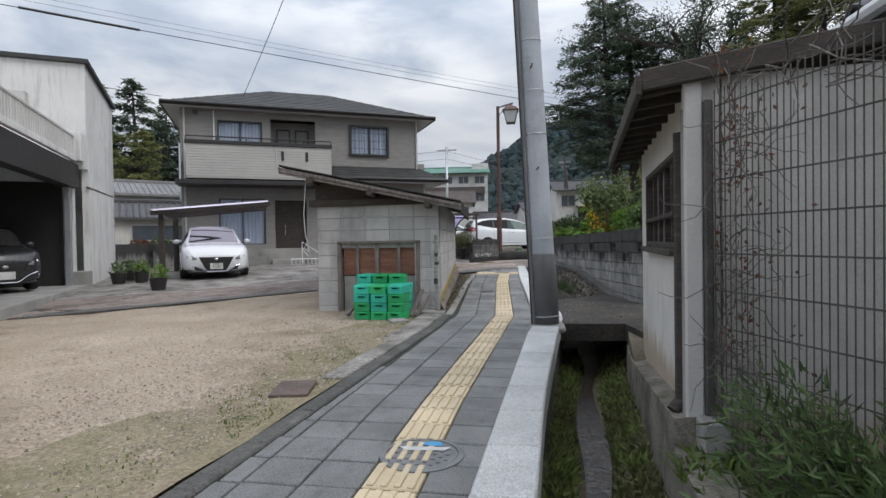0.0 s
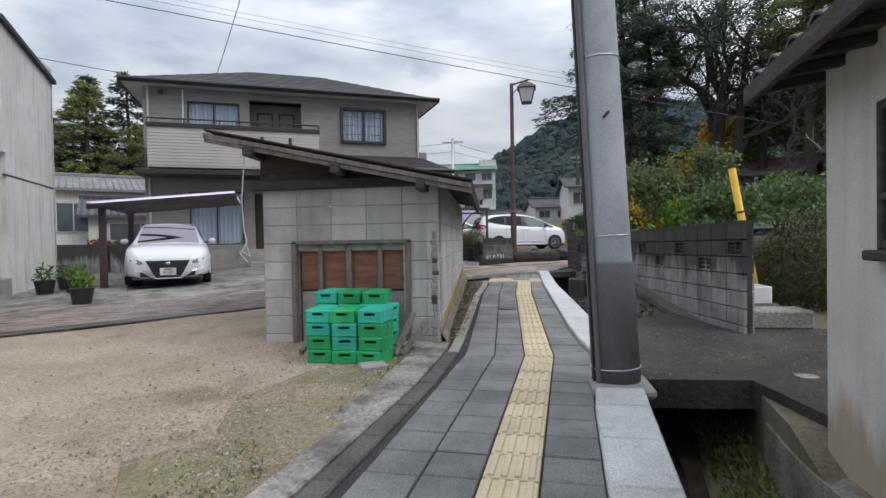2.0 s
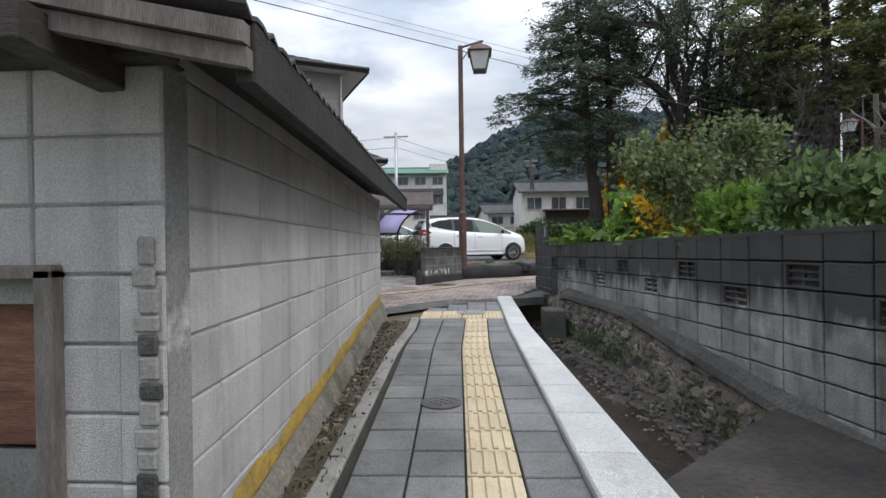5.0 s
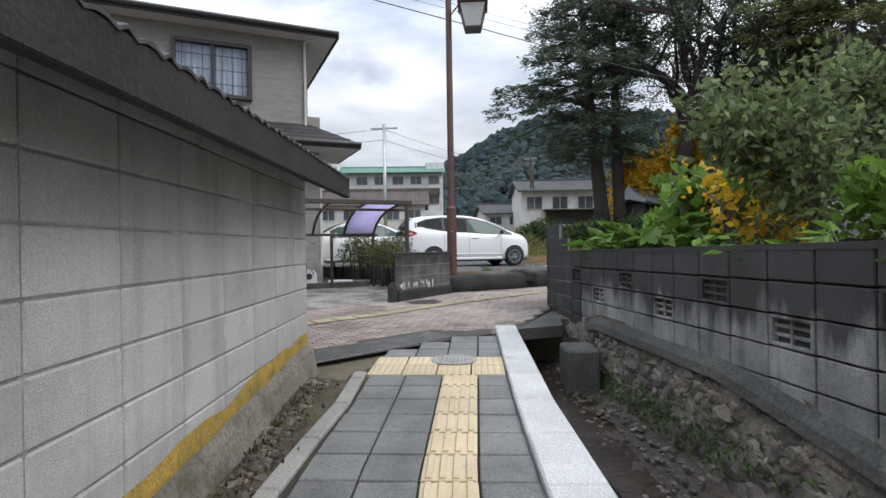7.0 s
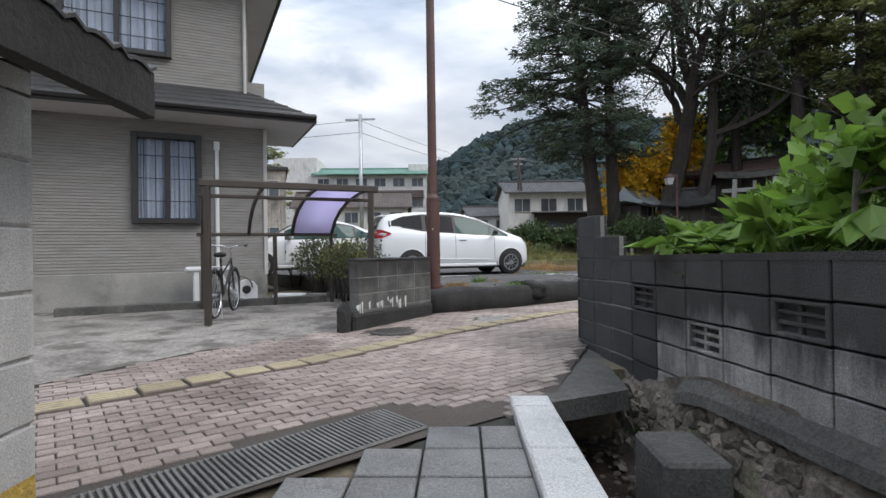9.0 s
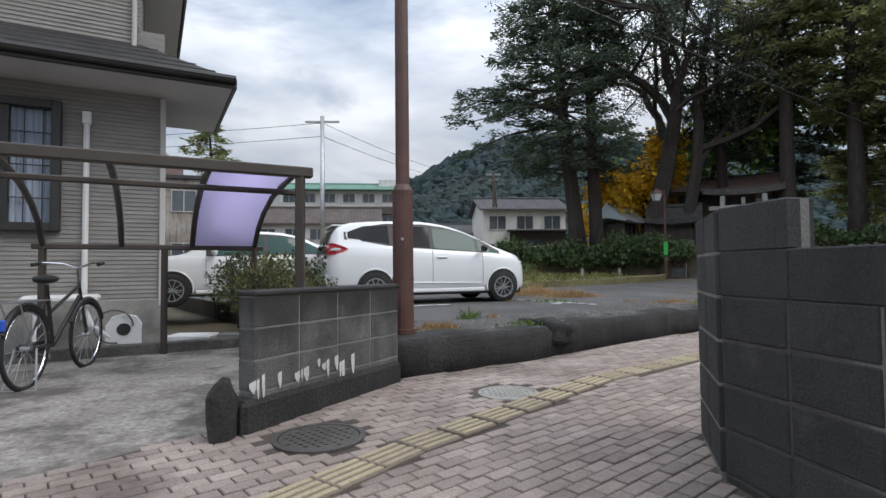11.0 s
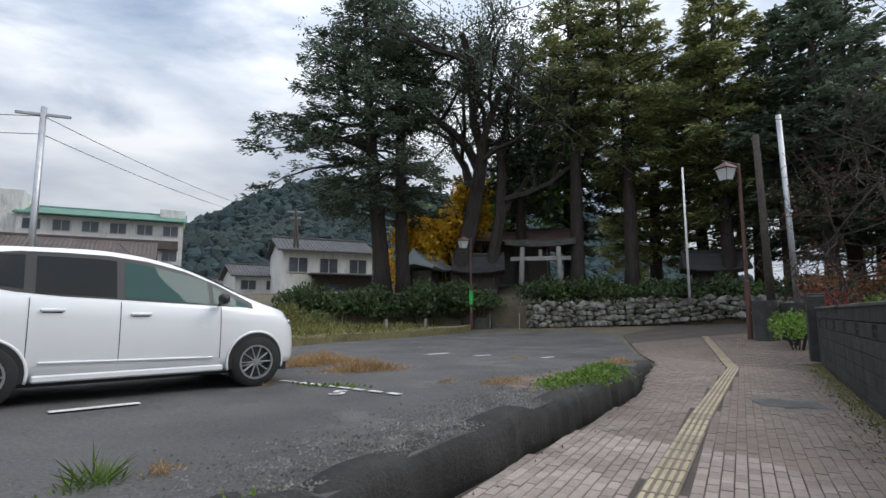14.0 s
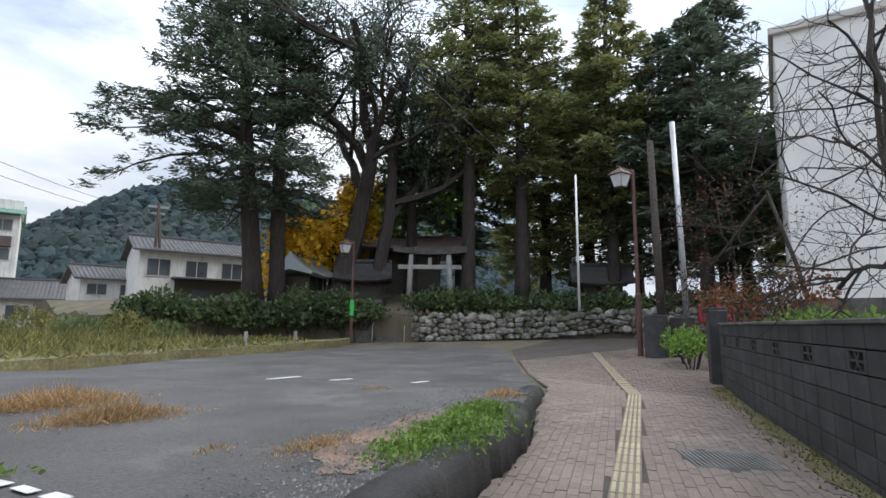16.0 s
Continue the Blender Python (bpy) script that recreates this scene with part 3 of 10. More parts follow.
GRAVEL_POLY = [(-14, -9), (-2.75, -9), (-2.5, -6), (-1.62, 3.7), (-1.56, 4.8), (-1.4, 6.6), (-1.32, 8.4), (-1.36, 8.9), (-1.7, 14.3), (-2.1, 14.45), (-4.3, 11.5), (-8.02, 8.0), (-12.5, 4.2), (-16, 0)]
yard = sheet("ground_yard", GRAVEL_POLY, 0.0, GRAVEL, "pale sandy gravel yard with patches of moss", step=0.6, wob=0.03)
rgs = random.Random(66)
SOIL_POLY = [(lerp(PAV_L, y) - 0.2, y) for y in (8.4, 7, 5, 3, 1, -2, -5)] + [(lerp(PAV_L, y) - 0.9 - 0.5 * math.sin(y * 1.1) * math.sin(y * 0.37) - rgs.uniform(0, 0.6), y) for y in [-5 + 0.4 * i for i in range(34)]]
sheet("ground_yard_edge", SOIL_POLY, 0.008, YARDSOIL, "dark mossy gravel along the path edge", step=0.6, wob=0.03)
ROAD_POLY = [(-16, 0.6), (-12.5, 4.2), (-8.02, 8.0), (-4.6, 11.26), (-2.0, 14.62), (-0.64, 15.75), (0.13, 16.3), (0.85, 18.25), (1.02, 18.95), (2.1, 19.05), (7.25, 22.95), (12.4, 26.9), (19, 31.4), (27, 36), (24, 42), (16, 37.5), (11.2, 31.2), (9.67, 28.95), (7.62, 27.07), (6.12, 25.53), (4.17, 24.09), (1.84, 22.47), (0.5, 21.35), (-0.28, 20.84), (-0.9, 20.45), (-1.93, 19.04), (-2.9, 18.0), (-4.6, 14.8), (-5.46, 13.22), (-9.9, 9.63), (-15, 5), (-18, 2.4)]
sheet("road", ROAD_POLY, 0.0125, BRICK_J, "brick-paved lane with a tactile line", step=1.0)
APRON_POLY = [(-18, 2.5), (-15, 5.05), (-9.9, 9.68), (-5.5, 13.27), (-4.65, 14.85), (-2.95, 18.05), (-1.74, 19.08), (-1.06, 20.42), (-3.0, 23.4), (-4.1, 22.9), (-12.5, 18.4), (-22, 24), (-30, 10)]
sheet("pavement", APRON_POLY, 0.006, FORECOURT, "stained concrete forecourt of the houses", step=1.0)
PATH_POLY = [(lerp(PAV_L, y) - 0.17, y) for y in (-6, 0, 3.7, 5, 7.1, 8.2, 9.5, 12.7, 14.5)] + [(-0.66, 15.72), (-0.1, 16.22)] + [(lerp(KERB_IN, y) + 0.02, y) for y in (13.7, 9.25, 8.0, 6.65, 3.9, 0, -6)]
pathway = sheet("pavement_path", PATH_POLY, 0.0, JOINT, "footpath of grey pavers with a yellow tactile line", step=0.8)


def lotz(x, y):
    return max(gz(x, y) + 0.03, 0.72 - 0.05 * max(0.0, (x + y) - 33.5))


LOT_POLY = [(-0.75, 20.62), (-0.2, 20.95), (0.5, 21.45), (1.8, 22.58), (4.1, 24.18), (6.05, 25.63), (7.55, 27.15), (9.5, 29.0), (11.1, 31.3), (15.8, 37.6), (16.2, 41), (11.7, 44.6), (4.2, 40.1), (0.6, 35.9), (-6, 33), (-8, 31), (-3.6, 25)]
lot = sheet("ground_lot", LOT_POLY, 0.0, ASPHALT, "worn asphalt parking lot raised above the lane", zf=lotz, step=0.8, skirt=0.5, wob=0.02)

# ---- path edges and stream ----
def bed_up(y):
    """Rise of the stream bed towards the culvert."""
    return lerp([(-6, 0.0), (8.5, 0.0), (11, 0.22), (16.2, 0.42), (20, 0.42)], y)


def strip_stones(name, fin, fout, y0, y1, pitch, top, depth, material, label):
    """Edge stones laid end to end between two plan lines."""
    base = thing(name, label, "kerb", kind="structure")
    y = y0
    while y < y1 - 0.05:
        e = min(y + pitch, y1)
        b = Mesh()
        g = 0.004
        ring = [(fin(y + g), y + g), (fout(y + g), y + g), (fout(e - g), e - g), (fin(e - g), e - g)]
        zt = [gz(0, q[1]) + top for q in ring]
        c = 0.012
        cx, cy = sum(p[0] for p in ring) / 4, sum(p[1] for p in ring) / 4
        r0 = [(px, py, z - depth) for (px, py), z in zip(ring, zt)]
        r1 = [(px, py, z - c) for (px, py), z in zip(ring, zt)]
        r2 = [(px + (c if px < cx else -c), py + (c if py < cy else -c), z) for (px, py), z in zip(ring, zt)]
        b.loft([r0, r1, r2])
        part("kerbstone", b, material, base)
        y = e
    return base


strip_stones("kerb_stream_side", lambda y: lerp(KERB_IN, y), lambda y: lerp(KERB_OUT, y), -5.5, 16.3, 0.6, 0.07, 0.22, GRANITE, "row of white granite kerbstones beside the stream")
strip_stones("kerb_yard_side", lambda y: lerp(PAV_L, y) - 0.17, lambda y: lerp(PAV_L, y) - 0.03, -5.5, 8.3, 0.6, 0.025, 0.2, CONC_DK, "dark concrete edging between yard and path")
strip_stones("kerb_shed_side", lambda y: lerp(PAV_L, y) - 0.14, lambda y: lerp(PAV_L, y) - 0.03, 8.3, 14.5, 0.6, 0.03, 0.2, CONC, "worn concrete edging beside the shed")

b = Mesh()
ys = [-6 + 0.5 * i for i in range(47)]
b.loft([[(lerp(KERB_OUT, y) - 0.05, y, -0.85), (lerp(KERB_OUT, y) - 0.02, y, gz(0, y) - 0.1), (lerp(KERB_OUT, y) - 0.2, y, gz(0, y) - 0.1), (lerp(KERB_OUT, y) - 0.2, y, -0.85)] for y in ys if y <= 17.2])
solo("wall_stream_near", b, CONC_DK, "mossy concrete wall of the stream under the kerb", "wall", "structure")
b = Mesh()
ys = [-6 + 0.5 * i for i in range(27)]
b.loft([[(chan_r(y) - 0.03, y, -0.9), (chan_r(y) - 0.02, y, -0.18 + 0.035 * max(0, 6.25 - max(y, 1))), (chan_r(y) + 0.22, y, -0.18 + 0.035 * max(0, 6.25 - max(y, 1))), (chan_r(y) + 0.22, y, -0.9)] for y in ys])
solo("wall_stream_far", b, LEDGE, "old concrete footing along the house and stream", "wall", "structure")
b = Mesh()
for i in range(52):
    y = -6 + 0.45 * i
    a, c = lerp(KERB_OUT, y), chan_r(y)
    m = a + (c - a) * 0.42
    w = 0.1 if y < 9 else 0.2
    b.v += [(m - w + 0.04 * math.sin(y * 2), y, -0.635 + bed_up(y)), (m + w + 0.05 * math.sin(y * 1.7), y, -0.635 + bed_up(y))]
b.f = [(2 * i, 2 * i + 1, 2 * i + 3, 2 * i + 2) for i in range(51)]
solo("water", b, WATER, "shallow dark stream running in its channel", "water", "structure")
b = Mesh()
b.prism([(0.46, 7.25), (0.47, 9.9), (1.75, 11.2), (2.0, 9.75), (9, 9.9), (9, 6.3), (1.5, 6.3), (1.36, 7.3)], -0.18, 0.05)
solo("ground_deck", b, DECK, "dark concrete slab bridging the stream", "slab", "structure")
b = Mesh()
b.prism([(0.05, 17.25), (-0.1, 16.3), (0.14, 16.3), (0.72, 16.6), (0.9, 18.4), (0.2, 18.0)], 0.2, 0.335)
solo("ground_culvert", b, CONC_DK, "concrete slab where the stream passes under the lane", "slab", "structure")
b = Mesh().cbox((0.78, 15.9, -0.1), (0.34, 0.5, 0.62), 0.02, pose(0, 0, 0))
solo("concrete_block", b, CONC_DK, "mossy concrete stub standing in the stream", "block")


# ---- shed ----
FR, FL, BR = Vector((-1.36, 8.77, 0)), Vector((-3.50, 8.77, 0)), Vector((-1.813, 14.67, 0))
BL = FL + (BR - FR)
ROW = 0.2155
SHED_TOP = 1.825


def block_face(parent, a, c, z0, z1, holes, proto, material_joint, thick=0.15, pitch=0.405, row=ROW, name="block", first=0.0, protos=()):
    """Stack-bonded blocks on the face from a to c, with a mortar core behind."""
    d = (c - a)
    L = d.length
    d.normalize()
    nrm = Vector((d.y, -d.x, 0))
    ang = math.degrees(math.atan2(d.y, d.x))
    n = max(1, round(L / pitch))
    w = L / n
    cuts = [i * w for i in range(n + 1)]
    if first:
        cuts = [0.0] + [first + pitch * i for i in range(int((L - first) / pitch) + 1)] + [L]
    out = []
    k = 0
    z = z1
    while z > z0 + 0.02:
        h = min(row, z - z0)
        for i in range(len(cuts) - 1):
            s, w = (cuts[i] + cuts[i + 1]) / 2, cuts[i + 1] - cuts[i]
            if w < 0.03:
                continue
            if holes and holes(s, z - h / 2):
                continue
            p = a + d * s
            ob = part(name, proto if not protos else protos[(k * 7 + i * 3) % len(protos)], None, parent)
            ob.matrix_local = Matrix.Translation((p.x - nrm.x * thick / 2, p.y - nrm.y * thick / 2, z - h / 2)) @ Matrix.Rotation(radians(ang), 4, "Z") @ Matrix.Diagonal(((w - 0.008) / 0.39, 1, (h - 0.008) / 0.2, 1))
            out.append(ob)
            k += 1
        z -= row
    return out


def build_shed():
    shed = thing("shed", "small grey concrete-block shed with a sloping roof", "shed")
    proto = Mesh().cbox((0, 0, 0), (0.39, 0.15, 0.2), 0.007).data("block", BLOCK)
    window = lambda s, z: 0.38 < s < 1.80 and 0.0 < z < 1.16
    block_face(shed, FL, FR, 0.0, SHED_TOP, window, proto, MORTAR)
    block_face(shed, FR, BR, 0.1, SHED_TOP, None, proto, MORTAR, pitch=0.4635, first=0.4015)
    block_face(shed, FR + (BR - FR) * 0.004, BR, SHED_TOP, SHED_TOP + 0.085, None, proto, MORTAR, pitch=0.4635, first=0.38)
    for a, c, hole in ((FL, FR, True), (FR, BR, False), (BR, BL, False), (BL, FL, False)):
        d = (c - a).normalized()
        nr = Vector((d.y, -d.x, 0))
        L = (c - a).length
        spans = [(0.0, 0.41, 0, SHED_TOP), (0.41, 1.75, 1.19, SHED_TOP), (1.75, L, 0, SHED_TOP)] if hole else [(0, L, 0, SHED_TOP)]
        for s0, s1, z0, z1 in spans:
            core = Mesh()
            if not hole:
                s0 += 0.02
                s1 -= 0.02
            p, q = a + d * s0 - nr * 0.008, a + d * s1 - nr * 0.008
            p2, q2 = p - nr * 0.13, q - nr * 0.13
            core.add([(p.x, p.y, z0 - 0.1), (q.x, q.y, z0 - 0.1), (q2.x, q2.y, z0 - 0.1), (p2.x, p2.y, z0 - 0.1), (p.x, p.y, z1), (q.x, q.y, z1), (q2.x, q2.y, z1), (p2.x, p2.y, z1)],
                     [(0, 1, 5, 4), (1, 2, 6, 5), (2, 3, 7, 6), (3, 0, 4, 7), (4, 5, 6, 7), (3, 2, 1, 0)])
            part("wall_core", core, MORTAR, shed)
    # footing with ochre lichen
    d = (BR - FR).normalized()
    nr = Vector((d.y, -d.x, 0))
    b, o = Mesh(), Mesh()
    for i in range(24):
        s = 5.9 * i / 23
        p = FR + d * s
        zt = 0.13 + 0.36 * min(1, s / 5.75)
        f = 0.05 + 0.02 * noise.noise(Vector((s * 2, 0, 5)))
        b.v += [(p.x + nr.x * f * 0.3, p.y + nr.y * f * 0.3, zt + 0.02 * noise.noise(Vector((s * 3, 1, 1)))), (p.x + nr.x * f, p.y + nr.y * f, zt - 0.06), (p.x + nr.x * (f + 0.05), p.y + nr.y * (f + 0.05), gz(0, p.y) - 0.05)]
        q = 0.004
        zz = zt + 0.10 + 0.06 * noise.noise(Vector((s * 2.3, 4, 1)))
        o.v += [(p.x + nr.x * q, p.y + nr.y * q, zt - 0.02), (p.x + nr.x * q, p.y + nr.y * q, max(zt, zz))]
    b.f = [(3 * i + k, 3 * i + k + 1, 3 * i + k + 4, 3 * i + k + 3) for i in range(23) for k in range(2)]
    o.f = [(2 * i, 2 * i + 1, 2 * i + 3, 2 * i + 2) for i in range(23)]
    part("footing", b, LEDGE, shed, "dark mossy earth-stained footing")
    part("lichen_band", o, OCHRE, shed, "ochre lichen along the foot of the blocks")
    # gable timbers
    rz = lambda x, y=8.45: 1.83 + (x + 0.96) * (2.51 - 1.83) / (-4.02 + 0.96) + 0.016 * (y - 8.45)
    b = Mesh()
    zt = lambda x: rz(x) - 0.1
    for (x0, x1, y) in ((FL.x - 0.02, FR.x + 0.02, 8.80), (BL.x, BR.x, 14.6)):
        b = Mesh()
        b.add([(x0, y - 0.03, SHED_TOP), (x1, y - 0.03, SHED_TOP), (x1, y - 0.03, max(SHED_TOP + 0.01, zt(x1))), (x0, y - 0.03, zt(x0)), (x0, y + 0.06, SHED_TOP), (x1, y + 0.06, SHED_TOP), (x1, y + 0.06, max(SHED_TOP + 0.01, zt(x1))), (x0, y + 0.06, zt(x0))],
              [(0, 1, 2, 3), (4, 7, 6, 5), (0, 4, 5, 1), (1, 5, 6, 2), (2, 6, 7, 3), (3, 7, 4, 0)])
        part("gable_board", b, WOOD_DK, shed, "weathered black gable boards")
    b = Mesh().cbox(((FL.x + FR.x) / 2 - 0.03, 8.74, SHED_TOP + 0.05), (2.3, 0.1, 0.11), 0.008)
    part("beam", b, WOOD_DK, shed)
    for x in (FL.x + 0.02, FL.x + 1.05, FR.x - 0.14):
        off = -0.4
        b = Mesh()
        p0 = Vector((x, 8.5, rz(x) - 0.16))
        b.cbox((0, 2.9, 0), (0.09, 6.1, 0.1), 0.006, Matrix.Translation(p0) @ Matrix.Rotation(radians(4.3), 4, "Z"))
        part("purlin", b, WOOD_DK, shed)
    # roof slab with corrugations
    sk = (BR.x - FR.x) / (BR.y - FR.y)
    e0, e1 = 8.42, 14.72
    b = Mesh()
    n = 150
    for i in range(n + 1):
        y = e0 + (e1 - e0) * i / n
        sh = sk * (y - 8.45)
        w = 0.012 * math.cos(2 * math.pi * i / 2.5)
        for x in (-4.02, -2.5, -0.94):
            b.v.append((x + sh, y, rz(x, y) + w))
        for x in (-0.94, -2.5, -4.02):
            b.v.append((x + sh, y, rz(x, y) + w - 0.012))
    b.f = [(6 * i + k, 6 * i + (k + 1) % 6, 6 * i + 6 + (k + 1) % 6, 6 * i + 6 + k) for i in range(n) for k in range(6)] + [(0, 1, 2, 3, 4, 5), tuple(6 * n + k for k in (5, 4, 3, 2, 1, 0))]
    part("roof_sheet", b, ROOF_DK, shed, "dark corrugated roof sheet")
    b = Mesh()
    for i in range(2):
        y = e0 + 0.03
        z = -0.035 - 0.055 * i
        yy = y + 0.02 * i
        b.add([(-4.04, yy - 0.02, rz(-4.04) + z), (-0.95, yy - 0.02, rz(-0.95) + z), (-0.95, yy + 0.02, rz(-0.95) + z), (-4.04, yy + 0.02, rz(-4.04) + z), (-4.04, yy - 0.02, rz(-4.04) + z - 0.05), (-0.95, yy - 0.02, rz(-0.95) + z - 0.05), (-0.95, yy + 0.02, rz(-0.95) + z - 0.05), (-4.04, yy + 0.02, rz(-4.04) + z - 0.05)],
              [(0, 1, 2, 3), (4, 7, 6, 5), (0, 4, 5, 1), (1, 5, 6, 2), (2, 6, 7, 3), (3, 7, 4, 0)])
    part("bargeboard", b, WOOD_GY, shed, "grey weathered bargeboards")
    b = Mesh()
    p0, p1 = Vector((-0.97, e0 + 0.06, rz(-0.97) - 0.07)), Vector((-0.97 + sk * (e1 - e0), e1, rz(-0.97, e1) - 0.07))
    b.cbox((0, 0, -0.025), (0.05, (p1 - p0).length, 0.16), 0.006, Matrix.Translation((p0 + p1) / 2) @ Matrix.Rotation(-math.atan2(p1.x - p0.x, p1.y - p0.y), 4, "Z") @ Matrix.Rotation(math.atan2(p1.z - p0.z, p1.y - p0.y), 4, "X"))
    part("eaves_board", b, NEAR_BLACK, shed, "black eaves board")
    b = Mesh()
    b.add([(-4.0, e0 + 0.05, rz(-4) - 0.03), (-0.98, e0 + 0.05, rz(-0.98) - 0.03), (-0.98 + sk * 6.2, e1 - 0.05, rz(-0.98, e1) - 0.03), (-4.0 + sk * 6.2, e1 - 0.05, rz(-4, e1) - 0.03)], [(0, 1, 2, 3)])
    part("roof_boarding", b, NEAR_BLACK, shed)
    # boarded window
    x0, x1 = -3.10, -1.72
    for x, w in ((x0, 0.06), (x1, 0.06)):
        part("frame_post", Mesh().cbox((x, 8.765, 0.6), (w, 0.09, 1.2), 0.006), WOOD_GY, shed)
    part("frame_head", Mesh().cbox(((x0 + x1) / 2, 8.77, 1.19), (1.44, 0.1, 0.045), 0.006), WOOD_GY, shed)
    for i, x in enumerate((-2.79, -2.44, -2.06)):
        part("stud", Mesh().cbox((x, 8.79, 0.59), (0.055 + 0.015 * (i % 2), 0.05, 1.16), 0.006), WOOD_GY, shed)
    for i in range(4):
        a = [x0 + 0.03, -2.79, -2.44, -2.06, x1 - 0.03]
        part("board", Mesh().cbox(((a[i] + a[i + 1]) / 2, 8.83, 0.9), (a[i + 1] - a[i] - 0.05, 0.02, 0.54), 0.004), WOOD_RED, shed, "reddish plywood board")
        part("lower_panel", Mesh().cbox(((a[i] + a[i + 1]) / 2, 8.85, 0.3), (a[i + 1] - a[i] - 0.04, 0.03, 0.62), 0.004), CONC, shed)
    rq = random.Random(12)
    z = 0.03
    while z < 1.24:
        k = rq.uniform(0.05, 0.11)
        w_ = rq.uniform(0.05, 0.085)
        part("mortar_chunk", Mesh().cbox((-1.415 + rq.uniform(-0.01, 0.01), 8.762, z + k / 2), (w_, 0.016, k), 0.007), CONC if rq.random() < 0.75 else CONC_DK, shed, "broken strip of pale mortar")
        z += k + rq.uniform(0.002, 0.012)
    return shed


build_shed()

# ---- block wall beyond the stream ----
def foot_z(y):
    """Height at which the garden wall's blocks begin."""
    return 0.5 - 0.6 * max(0.0, 1 - (y - 9.4) / 4.5) - 0.2 * max(0.0, min(1.0, (y - 16.2) / 0.8))


def build_right_wall():
    w = thing("wall_stream_garden", "weathered concrete-block garden wall above the stream", "wall", kind="structure")
    proto = Mesh().cbox((0, 0, 0), (0.39, 0.13, 0.2), 0.006).data("block", BLOCK_DK)
    a, c = Vector((wall_r(18.3), 18.3, 0)), Vector((wall_r(9.4), 9.4, 0))
    a, c = c, a
    L = (c - a).length
    d = (c - a).normalized()
    n = 24
    pw = L / n
    proto_bk = Mesh().cbox((0, 0, 0), (0.39, 0.13, 0.2), 0.006).data("block", BLOCK_BK)
    for r in range(7):
        z0 = 1.335 - 0.2 * r - 0.1
        for i in range(n):
            s = (i + 0.5) * pw
            p = a + d * s
            z = z0 - 0.0146 * s
            if r > 3 and z < foot_z(p.y) - 0.1:
                continue
            vent = r in (1, 2) and i < n - 3 and (i % 4 == (0 if r == 1 else 2))
            ang = math.degrees(math.atan2(d.y, d.x))
            mm = Matrix.Translation((p.x + 0.065, p.y, z)) @ Matrix.Rotation(radians(ang), 4, "Z") @ Matrix.Diagonal(((pw - 0.012) / 0.39, 1, 0.94, 1))
            if vent:
                b = Mesh()
                for k in (-0.178, 0.178):
                    b.cbox((k, 0, 0), (0.034, 0.13, 0.19), 0.005)
                for k in (-0.088, 0.088):
                    b.cbox((0, 0, k), (0.38, 0.13, 0.022), 0.005)
                for k in (-0.028, 0.03):
                    b.cbox((0, 0.01, k), (0.36, 0.07, 0.022), 0.005)
                b.cbox((0.02, 0.012, 0), (0.03, 0.06, 0.17), 0.005)
                ob = part("vent_block", b, BLOCK_DK, w, "pierced ventilation block")
                ob.matrix_local = mm
            else:
                ob = part("block", proto if i < n - 4 else proto_bk, None, w)
                ob.matrix_local = mm
    # end steps
    for k, (s0, s1, z) in enumerate(((L - 0.78, L, 1.305), (L - 0.39, L, 1.505))):
        m = max(1, round((s1 - s0) / 0.39))
        for i in range(m):
            p = a + d * (s0 + (i + 0.5) * (s1 - s0) / m)
            ob = part("block", proto_bk, None, w)
            ob.matrix_local = Matrix.Translation((p.x + 0.065, p.y, z)) @ Matrix.Rotation(math.atan2(d.y, d.x), 4, "Z")
    # the first core also closes the vents; its dark colour paints their depth
    for s0, s1, z, z2, core_mat, cx in ((0, L - 1.12, 1.333, 1.22, MORTAR_VENT_DK, 0.045), (L - 1.12, L, 1.22, 1.203, MORTAR_PL, 0.006), (L - 0.78, L, 1.4, 1.4, MORTAR_PL, 0.006), (L - 0.39, L, 1.6, 1.6, MORTAR_PL, 0.006)):
        b = Mesh()
        p, q = a + d * s0, a + d * s1
        b.add([(p.x + cx, p.y, -0.1), (q.x + cx, q.y, 0.35), (q.x + 0.1, q.y, 0.35), (p.x + 0.1, p.y, -0.1), (p.x + cx, p.y, z), (q.x + cx, q.y, z2), (q.x + 0.1, q.y, z2), (p.x + 0.1, p.y, z)], [(0, 1, 5, 4), (1, 2, 6, 5), (2, 3, 7, 6), (3, 0, 4, 7), (4, 5, 6, 7)])
        part("wall_core", b, core_mat, w)
    b = Mesh()
    p, q = a, a + d * (L - 0.78)
    b.add([(p.x - 0.004, p.y, 1.325), (q.x - 0.004, q.y, 1.195), (q.x + 0.135, q.y, 1.195), (p.x + 0.135, p.y, 1.325), (p.x - 0.004, p.y, 1.36), (q.x - 0.004, q.y, 1.235), (q.x + 0.135, q.y, 1.235), (p.x + 0.135, p.y, 1.36)], [(0, 1, 5, 4), (1, 2, 6, 5), (2, 3, 7, 6), (3, 0, 4, 7), (4, 5, 6, 7)])
    part("coping", b, BLOCK_MD, w, "dark cement coping")
    # end return towards the lane
    proto2 = Mesh().cbox((0, 0, 0), (0.39, 0.14, 0.2), 0.006).data("block", BLOCK_BK)
    a2, c2 = Vector((0.77, 18.33, 0)), Vector((0.985, 18.93, 0))
    d2 = (c2 - a2).normalized()
    L2 = (c2 - a2).length
    m = round(L2 / 0.4)
